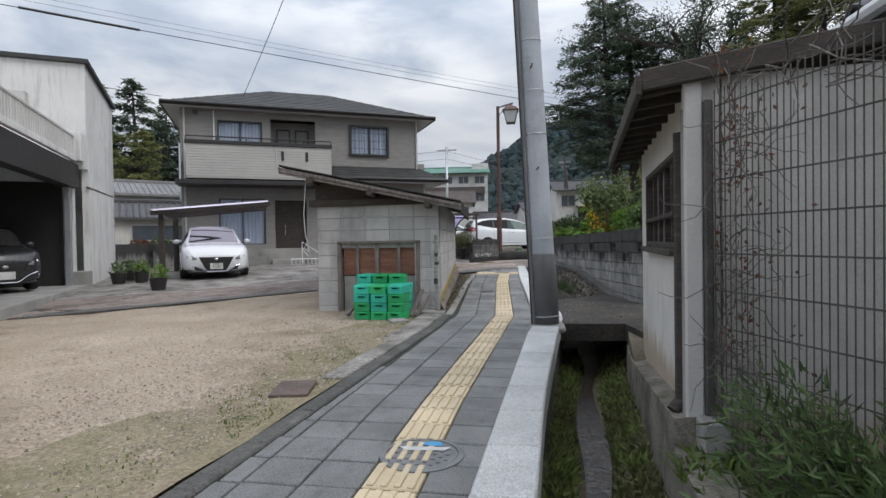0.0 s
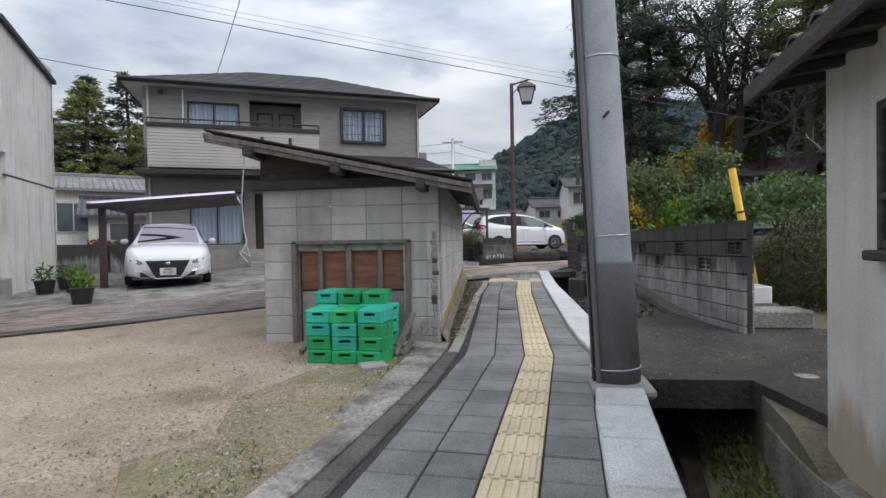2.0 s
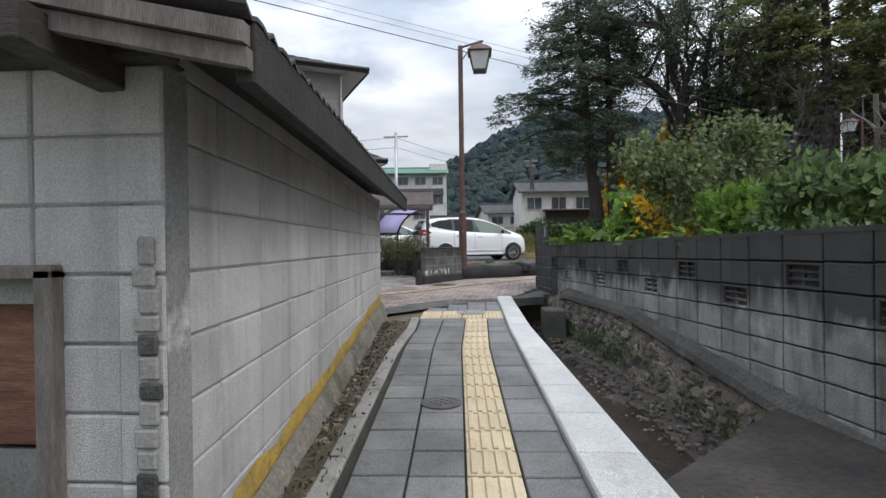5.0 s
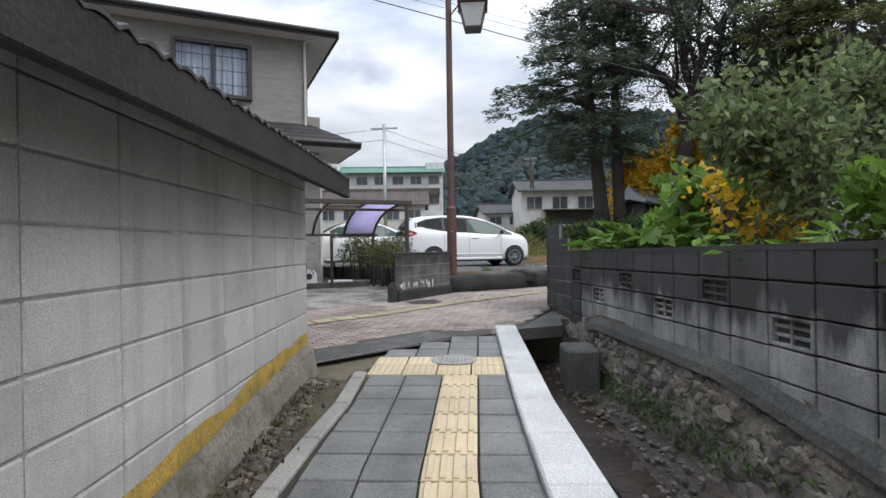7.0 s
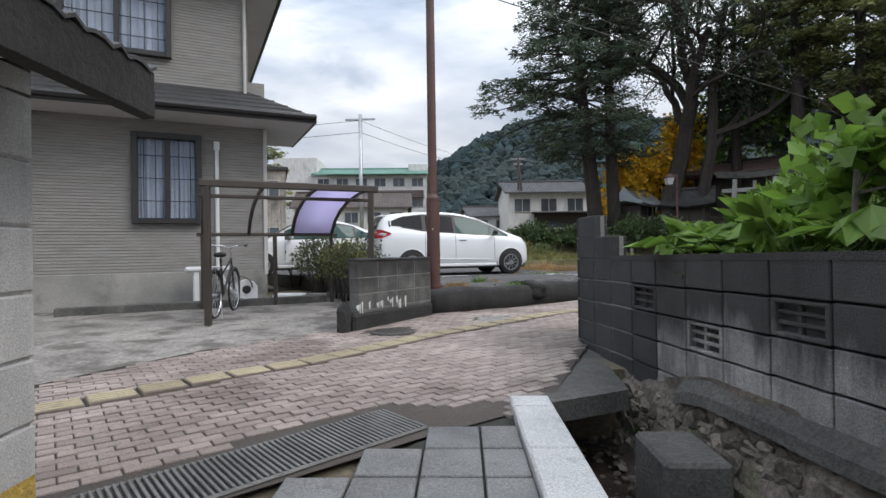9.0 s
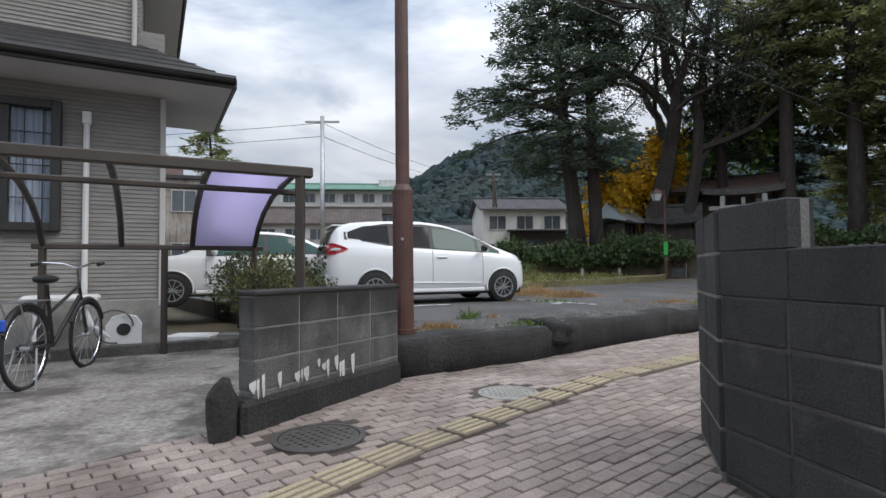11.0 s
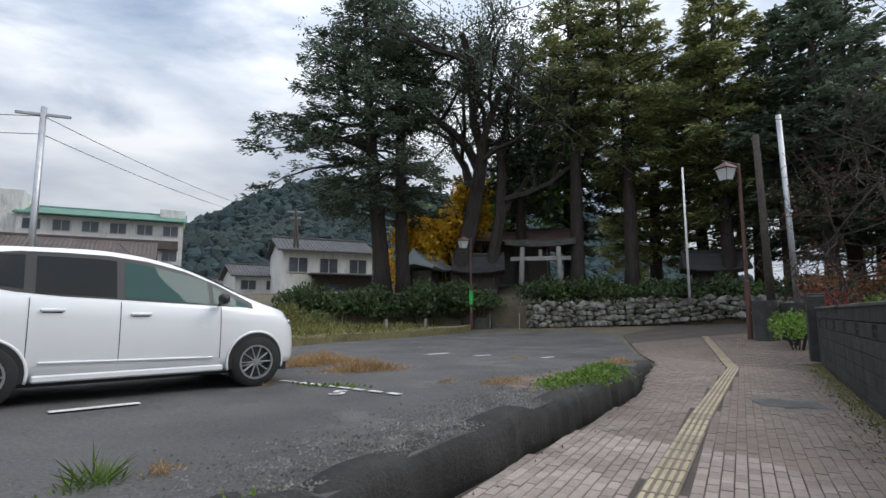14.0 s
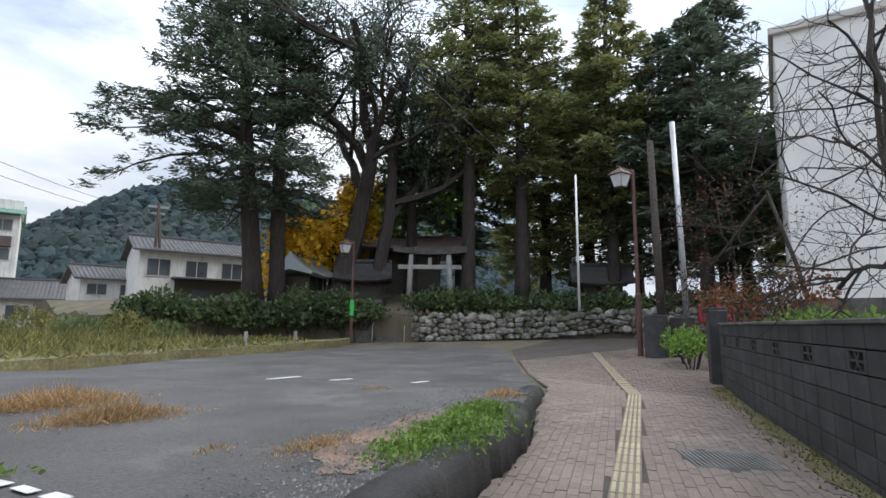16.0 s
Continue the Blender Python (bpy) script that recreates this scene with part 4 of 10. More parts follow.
    for r in range(6):
        for i in range(m):
            if r == 6:
                continue
            s = (i + 0.5) * L2 / m
            p = a2 + d2 * s
            ob = part("block", proto2, None, w)
            ob.matrix_local = Matrix.Translation((p.x + 0.05, p.y - 0.06, 0.5 + 0.2 * r)) @ Matrix.Rotation(math.atan2(d2.y, d2.x), 4, "Z") @ Matrix.Diagonal(((L2 / m - 0.012) / 0.39, 1, 0.94, 1))
    b = Mesh()
    ang = math.atan2(d2.y, d2.x)
    mid = (a2 + c2) / 2
    b.box((0, 0, 0), (L2 - 0.02, 0.132, 1.3), Matrix.Translation((mid.x + 0.05, mid.y - 0.06, 0.88)) @ Matrix.Rotation(ang, 4, "Z"))
    part("return_core", b, MORTAR_PL, w)
    return w


build_right_wall()
def bank_x(y, z):
    """Sloping face of the rubble footing below the garden wall."""
    return wall_r(y) - 0.01 - 0.26 * max(0.0, foot_z(y) - z) / 1.2


b = Mesh()
random.seed(4)
for i in range(820):
    y = random.uniform(9.5, 18.0)
    z = foot_z(y) - 0.12 - min(foot_z(y) + 0.6, 0.75) * random.random() ** 1.2
    r = random.uniform(0.05, 0.12)
    b.lump((bank_x(y, z) + r * 0.42, y, z), (r * 0.62, r * 1.3, r * 0.8), 2, 0.55)
tagged(solo("stone_footing", b, RUBBLE, "muddy mossy rubble stones under the garden wall", "stones", kind="stuff"), kind="stuff")
b = Mesh()
my = [8.8 + 0.2 * k for k in range(43)]
for y in my:
    a_, c_ = lerp(KERB_OUT, y) - 0.03, bank_x(max(9.4, y), -0.6) + 0.05
    b.v += [(a_ + (c_ - a_) * k / 8, y, bed_up(y) - 0.665 + 0.05 * (k / 8) ** 2 + 0.035 * noise.noise(Vector((k * 0.7, y * 3, 9)))) for k in range(9)]
b.f = [(9 * i + k, 9 * i + k + 1, 9 * i + k + 10, 9 * i + k + 9) for i in range(42) for k in range(8)]
solo("stream_mud", b, STREAMBED, "brown mud of the stream bed", "mud", "structure")
b = Mesh()
for i in range(800):
    y = random.uniform(9.0, 17.2)
    a_, c_ = lerp(KERB_OUT, y), bank_x(y, -0.6)
    t = random.betavariate(2.2, 1.2)
    r = random.uniform(0.008, 0.028)
    b.lump((a_ + (c_ - a_) * (0.4 + 0.6 * t), y, bed_up(y) - 0.66 + 0.07 * t), (r, r * 1.2, r * 0.7), 1, 0.5)
solo("stream_stones", b, RUBBLE, "small muddy stones in the stream bed", "stones", kind="stuff")
b = Mesh()
yy = [9.4 + 0.15 * k for k in range(60)]
b.loft([[(bank_x(y, z) + 0.05 * noise.noise(Vector((y * 4, z * 5, 3))), y, z) for z in [-0.8 + (foot_z(y) + 0.82) * q for q in (0, 0.2, 0.4, 0.55, 0.7, 0.82, 0.93, 1)]] + [(wall_r(y) + 0.12, y, foot_z(y) + 0.02), (wall_r(y) + 0.1, y, -0.8)] for y in yy])
ledge = Mesh()
ledge.loft([[(wall_r(y) - 0.1 + 0.02 * noise.noise(Vector((y * 2, 0, 1))), y, foot_z(y) - 0.15), (wall_r(y) - 0.09 + 0.02 * noise.noise(Vector((y * 2, 0, 1))), y, foot_z(y) - 0.08), (wall_r(y) - 0.006, y, foot_z(y) + 0.02 + 0.015 * noise.noise(Vector((y * 3, 2, 1)))), (wall_r(y) + 0.02, y, foot_z(y) - 0.15)] for y in yy if y < 16.6])
solo("wall_stream_ledge", ledge, CONC_DK, "dark sloping cement ledge under the block wall", "ledge", "structure")
solo("wall_stream_footing", b, RUBBLE, "dark muddy rubble footing of the garden wall", "wall", "structure")
# raised garden soil behind it
b = Mesh()
b.prism([(wall_r(12.0) + 0.12, 12.0), (wall_r(18.2) + 0.14, 18.2), (2.2, 18.75), (4.3, 20.4), (7.2, 22.6), (12, 26.2), (24, 30), (24, 12.0)], 0.0, 1.14)
solo("ground_garden", b, DIRT, "raised dark garden soil behind the walls", "ground", "structure")


# ---- lot edge, low wall ----
def build_lot_edge():
    pts = [(-0.85, 20.5), (-0.28, 20.84), (0.5, 21.35), (1.84, 22.47), (4.17, 24.09), (6.12, 25.53), (7.62, 27.07), (9.3, 28.65)]
    fine = []
    for (x0, y0), (x1, y1) in zip(pts, pts[1:]):
        n = max(2, int(math.hypot(x1 - x0, y1 - y0) / 0.12))
        fine += [(x0 + (x1 - x0) * i / n, y0 + (y1 - y0) * i / n) for i in range(n)]
    b = Mesh()
    rings = []
    for i, (x, y) in enumerate(fine):
        j = min(i, len(fine) - 2)
        d = Vector((fine[j + 1][0] - fine[j][0], fine[j + 1][1] - fine[j][1], 0)).normalized()
        nl = Vector((-d.y, d.x, 0))
        k = 0.09 * noise.noise(Vector((x * 1.4, y * 1.4, 0))) + 0.05 * noise.noise(Vector((x * 6, y * 6, 0)))
        zt = lotz(x, y) + 0.012 + 0.045 * noise.noise(Vector((x * 1.7, y * 1.7, 7)))
        zb = gz(x, y) - 0.05
        p = Vector((x, y, 0))
        prof = [(k, zb), (k + 0.03, zt - 0.07), (k + 0.07, zt - 0.015), (k + 0.15, zt), (0.32, zt), (0.32, zb)]
        rings.append([(p.x + nl.x * o, p.y + nl.y * o, z) for o, z in prof])
    b.loft(rings)
    solo("kerb_lot", b, KERB_BK, "black weathered concrete edge of the raised lot", "kerb", "structure", smooth=True)
    for n, (x, y, r) in enumerate(((0.5, 21.8, 0.2), (0.78, 21.75, 0.26))):
        b = Mesh().lump((x, y, 0.62), (r, r * 0.75, 0.16), 3, 0.5)
        solo("concrete_lump", b, KERB_BK, "rounded broken lump of dark concrete on the lot edge", "concrete lump", smooth=True)


build_lot_edge()


def build_low_wall():
    w = thing("wall_low_corner", "low black-weathered block wall at the corner of the forecourt", "wall", kind="structure")
    proto = Mesh().cbox((0, 0, 0), (0.39, 0.14, 0.2), 0.006).data("block", BLOCK_MD)
    runs = (((-1.68, 19.12), (-0.9, 20.42), 4, 1.22), ((-1.0, 20.62), (-3.4, 24.3), 3, 1.1))
    for (x0, y0), (x1, y1), rows, top in runs:
        a, c = Vector((x0, y0, 0)), Vector((x1, y1, 0))
        d = (c - a).normalized()
        L = (c - a).length
        n = round(L / 0.4)
        for r in range(rows):
            for i in range(n):
                p = a + d * ((i + 0.5) * L / n)
                ob = part("block", proto, None, w)
                ob.matrix_local = Matrix.Translation((p.x, p.y, top - 0.03 - 0.1 - 0.19 * r)) @ Matrix.Rotation(math.atan2(d.y, d.x), 4, "Z") @ Matrix.Diagonal(((L / n - 0.01) / 0.39, 1, 0.9, 1))
        b = Mesh().box((0, 0, 0), (L - 0.02, 0.13, top - 0.3), Matrix.Translation(((x0 + x1) / 2, (y0 + y1) / 2, (top + 0.3) / 2 - 0.02)) @ Matrix.Rotation(math.atan2(d.y, d.x), 4, "Z"))
        part("wall_core", b, MORTAR_PL, w)
        b = Mesh().cbox((0, 0, 0), (L, 0.17, 0.035), 0.01, Matrix.Translation(((x0 + x1) / 2, (y0 + y1) / 2, top - 0.015)) @ Matrix.Rotation(math.atan2(d.y, d.x), 4, "Z"))
        part("coping", b, BLOCK_BK, w)
    # rough base, stepped down at the outer end
    d = Vector((1.0, 1.67, 0)).normalized()
    b = Mesh().cbox((0, 0, 0), (1.62, 0.2, 0.3), 0.03, Matrix.Translation((-1.31, 19.735, 0.43)) @ Matrix.Rotation(math.atan2(d.y, d.x), 4, "Z"))
    part("base", b, KERB_BK, w)
    b = Mesh().lump((-1.76, 18.98, 0.5), (0.09, 0.12, 0.24), 2, 0.3)
    part("broken_end", b, KERB_BK, w)
    random.seed(8)
    b = Mesh()
    for s in (0.42, 0.46, 0.5, 0.63, 0.78, 0.82, 0.86, 0.98, 1.03, 1.07, 1.16, 1.2, 1.23, 1.34):
        p = Vector((-1.9, 18.75, 0)) + d * s
        q = Vector((d.y, -d.x, 0)) * 0.076
        h = random.uniform(0.04, 0.17)
        wd = random.uniform(0.008, 0.026)
        zt = 0.70 + random.uniform(-0.03, 0.03)
        vs = [(-wd, zt), (wd, zt + 0.01), (wd * 1.1, zt - h * 0.5), (wd * 0.4, zt - h), (-wd * 0.2, zt - h * 0.8), (-wd, zt - h * 0.4)]
        b.add([(p.x + q.x + d.x * u, p.y + q.y + d.y * u, z) for u, z in vs], [tuple(range(6))])
    part("white_efflorescence", b, PAINT_W, w, "white lime drips on the blocks")


build_low_wall()


# ---- poles ----
def build_pole():
    p = thing("utility_pole", "grey concrete utility pole leaning over the kerb", "utility pole")
    base, top = Vector((0.31, 7.16, 0.02)), Vector((-0.12, 7.2, 9.5))
    at = lambda t: base + (top - base) * t
    b = Mesh().loft([[tuple(at(t) + Vector((r * math.cos(a), r * math.sin(a), 0))) for a in [2 * math.pi * i / 28 for i in range(28)]] for t, r in ((0, 0.175), (0.1, 0.172), (0.5, 0.15), (1, 0.12))])
    part("shaft", b, POLEGREY, p, smooth=True)
    b = Mesh().loft([[tuple(at(t) + Vector((r * math.cos(a), r * math.sin(a), 0))) for a in [2 * math.pi * i / 28 for i in range(28)]] for t, r in ((0, 0.186), (0.102, 0.183), (0.104, 0.176))])
    part("lower_sleeve", b, POLELOW, p, "darker lower sleeve of the pole", smooth=True)
    for z in (0.017, 0.125, 0.27, 0.33, 0.40):
        c = at(z)
        r = 0.19 if z < 0.1 else 0.178 - 0.05 * z
        b = Mesh().path([tuple(c + Vector((r * math.cos(a), r * math.sin(a), 0.008 * math.cos(a)))) for a in [2 * math.pi * i / 24 for i in range(25)]], 0.006, 5)
        part("band", b, STEEL, p, "thin metal band")
    b = Mesh()
    b.path([tuple(at(t) + Vector((-0.145 + 0.02 * t, -0.13, 0))) for t in (0, 0.1, 0.3, 0.6, 1)], 0.022, 8)
    part("conduit", b, POLELOW, p, "plastic conduit strapped to the pole")
    b = Mesh()
    b.path([tuple(at(t) + Vector((-0.175 + 0.02 * t, -0.08, 0))) for t in (0, 0.1, 0.3, 0.6, 1)], 0.012, 6)
    part("earth_wire", b, BLACKISH, p)
    for k in (0.22, 0.36):
        c = at(k)
        b = Mesh().tube(c + Vector((0, -0.14, 0)), c + Vector((0.02, -0.28, 0.01)), 0.012, 0.012, 6)
        part("step_bolt", b, IRON, p)
    b = Mesh().cbox((0, 0, 0), (0.46, 0.42, 0.09), 0.03, Matrix.Translation((0.33, 7.1, 0.03)))
    part("footing", b, CONC, p, "broken concrete collar")
    return p


build_pole()


def lantern(parent, x, y, z, s=1.0, ang=0):
    """A four-sided street lantern hanging below (x, y, z)."""
    m = pose(x, y, z, 0, 0, ang)
    sq = lambda r, h: [tuple(m @ Vector((r * a * s, r * c * s, h * s))) for a, c in ((-1, -1), (1, -1), (1, 1), (-1, 1))]
    roof = part("lantern_roof", Mesh().loft([sq(0.30, -0.24), sq(0.31, -0.22), sq(0.2, -0.1), sq(0.08, -0.02), sq(0.03, 0.03)]), BROWNPAINT, parent)
    gl = part("lantern_glass", Mesh().loft([sq(0.155, -0.68), sq(0.255, -0.245)]), LANTERN, parent, "pale lantern panes")
    b = Mesh()
    lo, hi = sq(0.16, -0.69), sq(0.262, -0.24)
    for i in range(4):
        b.tube(lo[i], hi[i], 0.012 * s, None, 5)
        b.tube(lo[i], lo[(i + 1) % 4], 0.014 * s, None, 5)
        b.tube(hi[i], hi[(i + 1) % 4], 0.012 * s, None, 5)
    part("lantern_frame", b, BRONZE, parent)
    part("lantern_base", Mesh().loft([sq(0.165, -0.72), sq(0.165, -0.68)]), BRONZE, parent)


def build_lamp(x, y, z, height, label, s=1.0, side=(1, 0), lower=1.42, ang=0.0):
    p = thing("street_lamp", label, "street lamp", group="lantern lamps along the lane")
    sq = lambda r, h: [(x + r * a, y + r * c, z + h) for a, c in ((-1, -1), (1, -1), (1, 1), (-1, 1))]
    cb = lambda r, h: [(x + r * math.cos(q), y + r * math.sin(q), z + h) for q in [math.pi * 2 * i / 16 + 0.2 for i in range(16)]]
    part("lower_shaft", Mesh().loft([cb(0.1 * s, -0.05), cb(0.1 * s, lower), cb(0.07 * s, lower + 0.06)]), BROWNPAINT, p)
    part("shaft", Mesh().loft([cb(0.068 * s, lower), cb(0.062 * s, height), cb(0.03 * s, height + 0.03)]), BROWNPAINT, p, smooth=False)
    part("collar", Mesh().loft([cb(0.125 * s, 0.02), cb(0.125 * s, 0.1)]), BROWNPAINT, p)
    part("band", Mesh().loft([cb(0.105 * s, 0.55), cb(0.105 * s, 0.59)]), BROWNPAINT, p)
    part("bolt", Mesh().tube((x, y - 0.09 * s, z + 0.95), (x, y - 0.12 * s, z + 0.95), 0.014), STEEL, p)
    ax, ay = x + side[0] * 0.5 * s, y + side[1] * 0.5 * s
    b = Mesh().tube((x, y, z + height - 0.03), (ax + side[0] * 0.1, ay + side[1] * 0.1, z + height + 0.12), 0.03 * s)
    b.tube((x, y, z + height - 0.4), (x + side[0] * 0.35 * s, y + side[1] * 0.35 * s, z + height + 0.04), 0.016 * s)
    part("arm", b, BROWNPAINT, p)
    lantern(p, ax, ay, z + height + 0.04, s, ang)
    return p


build_lamp(-0.83, 20.98, 0.68, 5.75, "tall brown street lamp with a hanging lantern at the lot corner")

# ---- two-storey house ----
def wall_cells(b, L, H, t, holes, m):
    """A wall from (0,0) to (L,H), thickness t behind the face y = 0, with openings (x0, z0, x1, z1)."""
    xs = sorted({0, L, *[h[0] for h in holes], *[h[2] for h in holes]})
    zs = sorted({0, H, *[h[1] for h in holes], *[h[3] for h in holes]})
    for x0, x1 in zip(xs, xs[1:]):
        for z0, z1 in zip(zs, zs[1:]):
            cx, cz = (x0 + x1) / 2, (z0 + z1) / 2
            if any(h[0] < cx < h[2] and h[1] < cz < h[3] for h in holes):
                continue
            b.box((cx, t / 2, cz), (x1 - x0, t, z1 - z0), m)


def window(parent, m, w, h, frame_mat, pane_mat, cols=2, rows=1, bars=(0, 0), back=CURTAIN, fw=0.05, name="window", depth=0.1):
    """A window whose lower corner is at m: frame, panes, and what hangs behind."""
    win = new(name)
    win.parent = parent
    win.matrix_local = m
    b = Mesh()
    for x in (fw / 2, w - fw / 2):
        b.cbox((x, 0.02, h / 2), (fw, depth, h), 0.006)
    for z in (fw / 2, h - fw / 2):
        b.cbox((w / 2, 0.02, z), (w - 2 * fw, depth, fw), 0.006)
    for i in range(1, cols):
        b.cbox((w * i / cols, 0.03, h / 2), (fw * 0.9, depth * 0.6, h - 2 * fw), 0.005)
    for i in range(1, rows):
        b.cbox((w / 2, 0.03, h * i / rows), (w - 2 * fw, depth * 0.5, fw * 0.7), 0.005)
    part("window_frame", b, frame_mat, win)
    for i in range(cols):
        x0, x1 = fw + (w - 2 * fw) * i / cols, fw + (w - 2 * fw) * (i + 1) / cols
        pane = part("pane", Mesh().box(((x0 + x1) / 2, 0.04 + 0.012 * (i % 2), h / 2), (x1 - x0, 0.006, h - 2 * fw)), pane_mat, win)
        pane.visible_shadow = False
    if bars != (0, 0):
        for i in range(1, bars[0]):
            part("window_bar", Mesh().box((w * i / bars[0], 0.015, h / 2), (0.014, 0.012, h - 2 * fw)), frame_mat, win)
        for i in range(1, bars[1]):
            part("window_bar", Mesh().box((w / 2, 0.012, h * i / bars[1]), (w - 2 * fw, 0.012, 0.014)), frame_mat, win)
    if back:
        n = 40
        b = Mesh()
        for i in range(n + 1):
            x = fw + (w - 2 * fw) * i / n
            y = 0.085 + 0.02 * math.sin(i * 1.9) + 0.012 * math.sin(i * 0.7)
            b.v += [(x, y, 0.02), (x, y, h - 0.02)]
        b.f = [(2 * i, 2 * i + 2, 2 * i + 3, 2 * i + 1) for i in range(n)]
        part("curtain", b, back, win, "pale drawn curtain" if back is CURTAIN else "")
    return win


def siding(b, L, z0, z1, m, holes=(), pitch=0.1):
    """Thin proud strips of lap siding."""
    n = int((z1 - z0) / pitch)
    for i in range(n):
        z = z0 + (i + 0.5) * pitch
        cuts = sorted([(h[0], h[2]) for h in holes if h[1] < z < h[3]])
        x = 0.0
        for a, c in cuts + [(L, L)]:
            if a - x > 0.03:
                vs = [Vector((x, -0.004, z - pitch * 0.48)), Vector((a, -0.004, z - pitch * 0.48)), Vector((a, -0.012, z - pitch * 0.40)), Vector((x, -0.012, z - pitch * 0.40)), Vector((a, -0.002, z + pitch * 0.5)), Vector((x, -0.002, z + pitch * 0.5))]
                b.add([m @ v for v in vs], [(0, 1, 2, 3), (3, 2, 4, 5)])
            x = max(x, c)


def build_house():
    hx, hy = -4.2, 23.1
    ang = math.degrees(math.atan2(0.466, 0.885))
    h = thing("house", "grey two-storey house with dark hipped roof and balcony", "house", pose(hx, hy, 0, 0, 0, ang))
    # local: x along the front (0 at the right corner, negative to the left), y into the house
    L, D = 9.75, 8.0
    X = lambda a: Matrix.Translation((a, 0, 0))
    low = [(-8.43 + L, 1.15, -6.7 + L, 3.0), (-6.34 + L, 0.55, -5.1 + L, 2.95), (-2.25 + L, 1.86, -1.15 + L, 3.48)]
    b = Mesh()
    wall_cells(b, L, 3.7, 0.15, [(a, z0 - 0.9, c, z1 - 0.9) for a, z0, c, z1 in low], Matrix.Translation((-L, 0, 0.9)))
    b.weld = True
    part("front_wall_lower", b, SIDING, h)
    b = Mesh()
    siding(b, L, 0.95, 3.75, Matrix.Translation((-L, 0, 0)), low, 0.055)
    part("siding_lower", b, SIDING, h, "ribbed grey siding")
    up = [(-8.43 + L, 5.0, -6.77 + L, 6.06), (-6.45 + L, 4.0, -4.69 + L, 6.2), (-3.3 + L, 4.84, -1.6 + L, 6.14)]
    LU = L - 0.3
    b = Mesh()
    wall_cells(b, LU, 2.9, 0.15, [(a, z0 - 3.7, c, z1 - 3.7) for a, z0, c, z1 in up], Matrix.Translation((-L, 0.0, 3.7)))
    b.weld = True
    part("front_wall_upper", b, SIDING, h)
    b = Mesh()
    siding(b, LU, 4.4, 6.5, Matrix.Translation((-L, 0, 0)), up, 0.055)
    part("siding_upper", b, SIDING, h, "ribbed grey siding")
    for wc, ws in (((-0.075, D / 2 + 0.075, 2.3), (0.15, D - 0.15, 3.0)), ((-0.375, D / 2 + 0.075, 5.15), (0.15, D - 0.15, 2.9)), ((-L + 0.075, D / 2 + 0.075, 3.7), (0.15, D - 0.15, 5.8)), ((-L / 2, D - 0.075, 3.7), (L - 0.6, 0.15, 5.8))):
        part("side_wall", Mesh().box(wc, ws), SIDING, h)
    part("foundation", Mesh().cbox((-L / 2, D / 2 - 0.01, 0.6), (L + 0.02, D + 0.04, 0.78), 0.01), CONC, h, "pale concrete foundation")
    part("corner_trim", Mesh().cbox((-0.01, -0.01, 2.3), (0.07, 0.07, 2.8), 0.008), SOFFIT, h)
    part("floor_slab", Mesh().box((-L / 2, D / 2, 3.72), (L - 0.4, D - 0.4, 0.15)), UNLIT_IN, h)
    # roof
    o = 0.8
    x0, x1, y0, y1, z0 = -L - 0.6, 0.38, -0.5, D + o, 6.56
    rx0, rx1, ry, rz = x0 + 4.0, x1 - 4.0, (y0 + y1) / 2, 8.45
    b = Mesh().add([(x0, y0, z0), (x1, y0, z0), (x1, y1, z0), (x0, y1, z0), (rx0, ry, rz), (rx1, ry, rz)], [(0, 1, 5, 4), (1, 2, 5), (2, 3, 4, 5), (3, 0, 4)])
    courses = Mesh()
    for k in range(11):
        t0 = k / 11
        a0 = Vector((x0, y0, z0)).lerp(Vector((rx0, ry, rz)), t0)
        a1 = Vector((x1, y0, z0)).lerp(Vector((rx1, ry, rz)), t0)
        up_ = Vector((0, 0, 0.02))
        courses.add([a0, a1, a1 + up_, a0 + up_], [(0, 1, 2, 3)])
    tagged(part("roof_course_edges", courses, ROOF_DK, h), kind="stuff")
    part("roof", b, ROOF_DK, h, "dark slate-grey hipped roof")
    part("soffit", Mesh().add([(x0 + 0.04, y0 + 0.04, z0 - 0.1), (x1 - 0.04, y0 + 0.04, z0 - 0.1), (x1 - 0.04, y1 - 0.04, z0 - 0.1), (x0 + 0.04, y1 - 0.04, z0 - 0.1)], [(0, 3, 2, 1)]), SOFFIT, h, "pale boxed eaves")
    b = Mesh()
    for p, q in (((x0, y0), (x1, y0)), ((x1, y0), (x1, y1)), ((x1, y1), (x0, y1)), ((x0, y1), (x0, y0))):
        c = Vector(((p[0] + q[0]) / 2, (p[1] + q[1]) / 2, z0 - 0.05))
        d = Vector((q[0] - p[0], q[1] - p[1], 0))
        b.cbox((0, 0, 0), (d.length, 0.05, 0.15), 0.01, Matrix.Translation(c) @ Matrix.Rotation(math.atan2(d.y, d.x), 4, "Z"))
    part("fascia", b, BLACKISH, h)
    b = Mesh().tube((x0, y0 - 0.06, z0 - 0.02), (x1, y0 - 0.06, z0 - 0.02), 0.06)
    part("gutter", b, BLACKISH, h)
    # lower roof on the right
    a0, a1, ly, lz = -4.4, 0.8, -0.85, 3.84
    b = Mesh().add([(a0, ly, lz), (a1, ly, lz), (a1, 1.6, lz), (a0, 0.02, 4.42), (-0.3, 0.02, 4.42), (-0.3, 1.3, 4.42)], [(0, 1, 4, 3), (1, 2, 5, 4)])
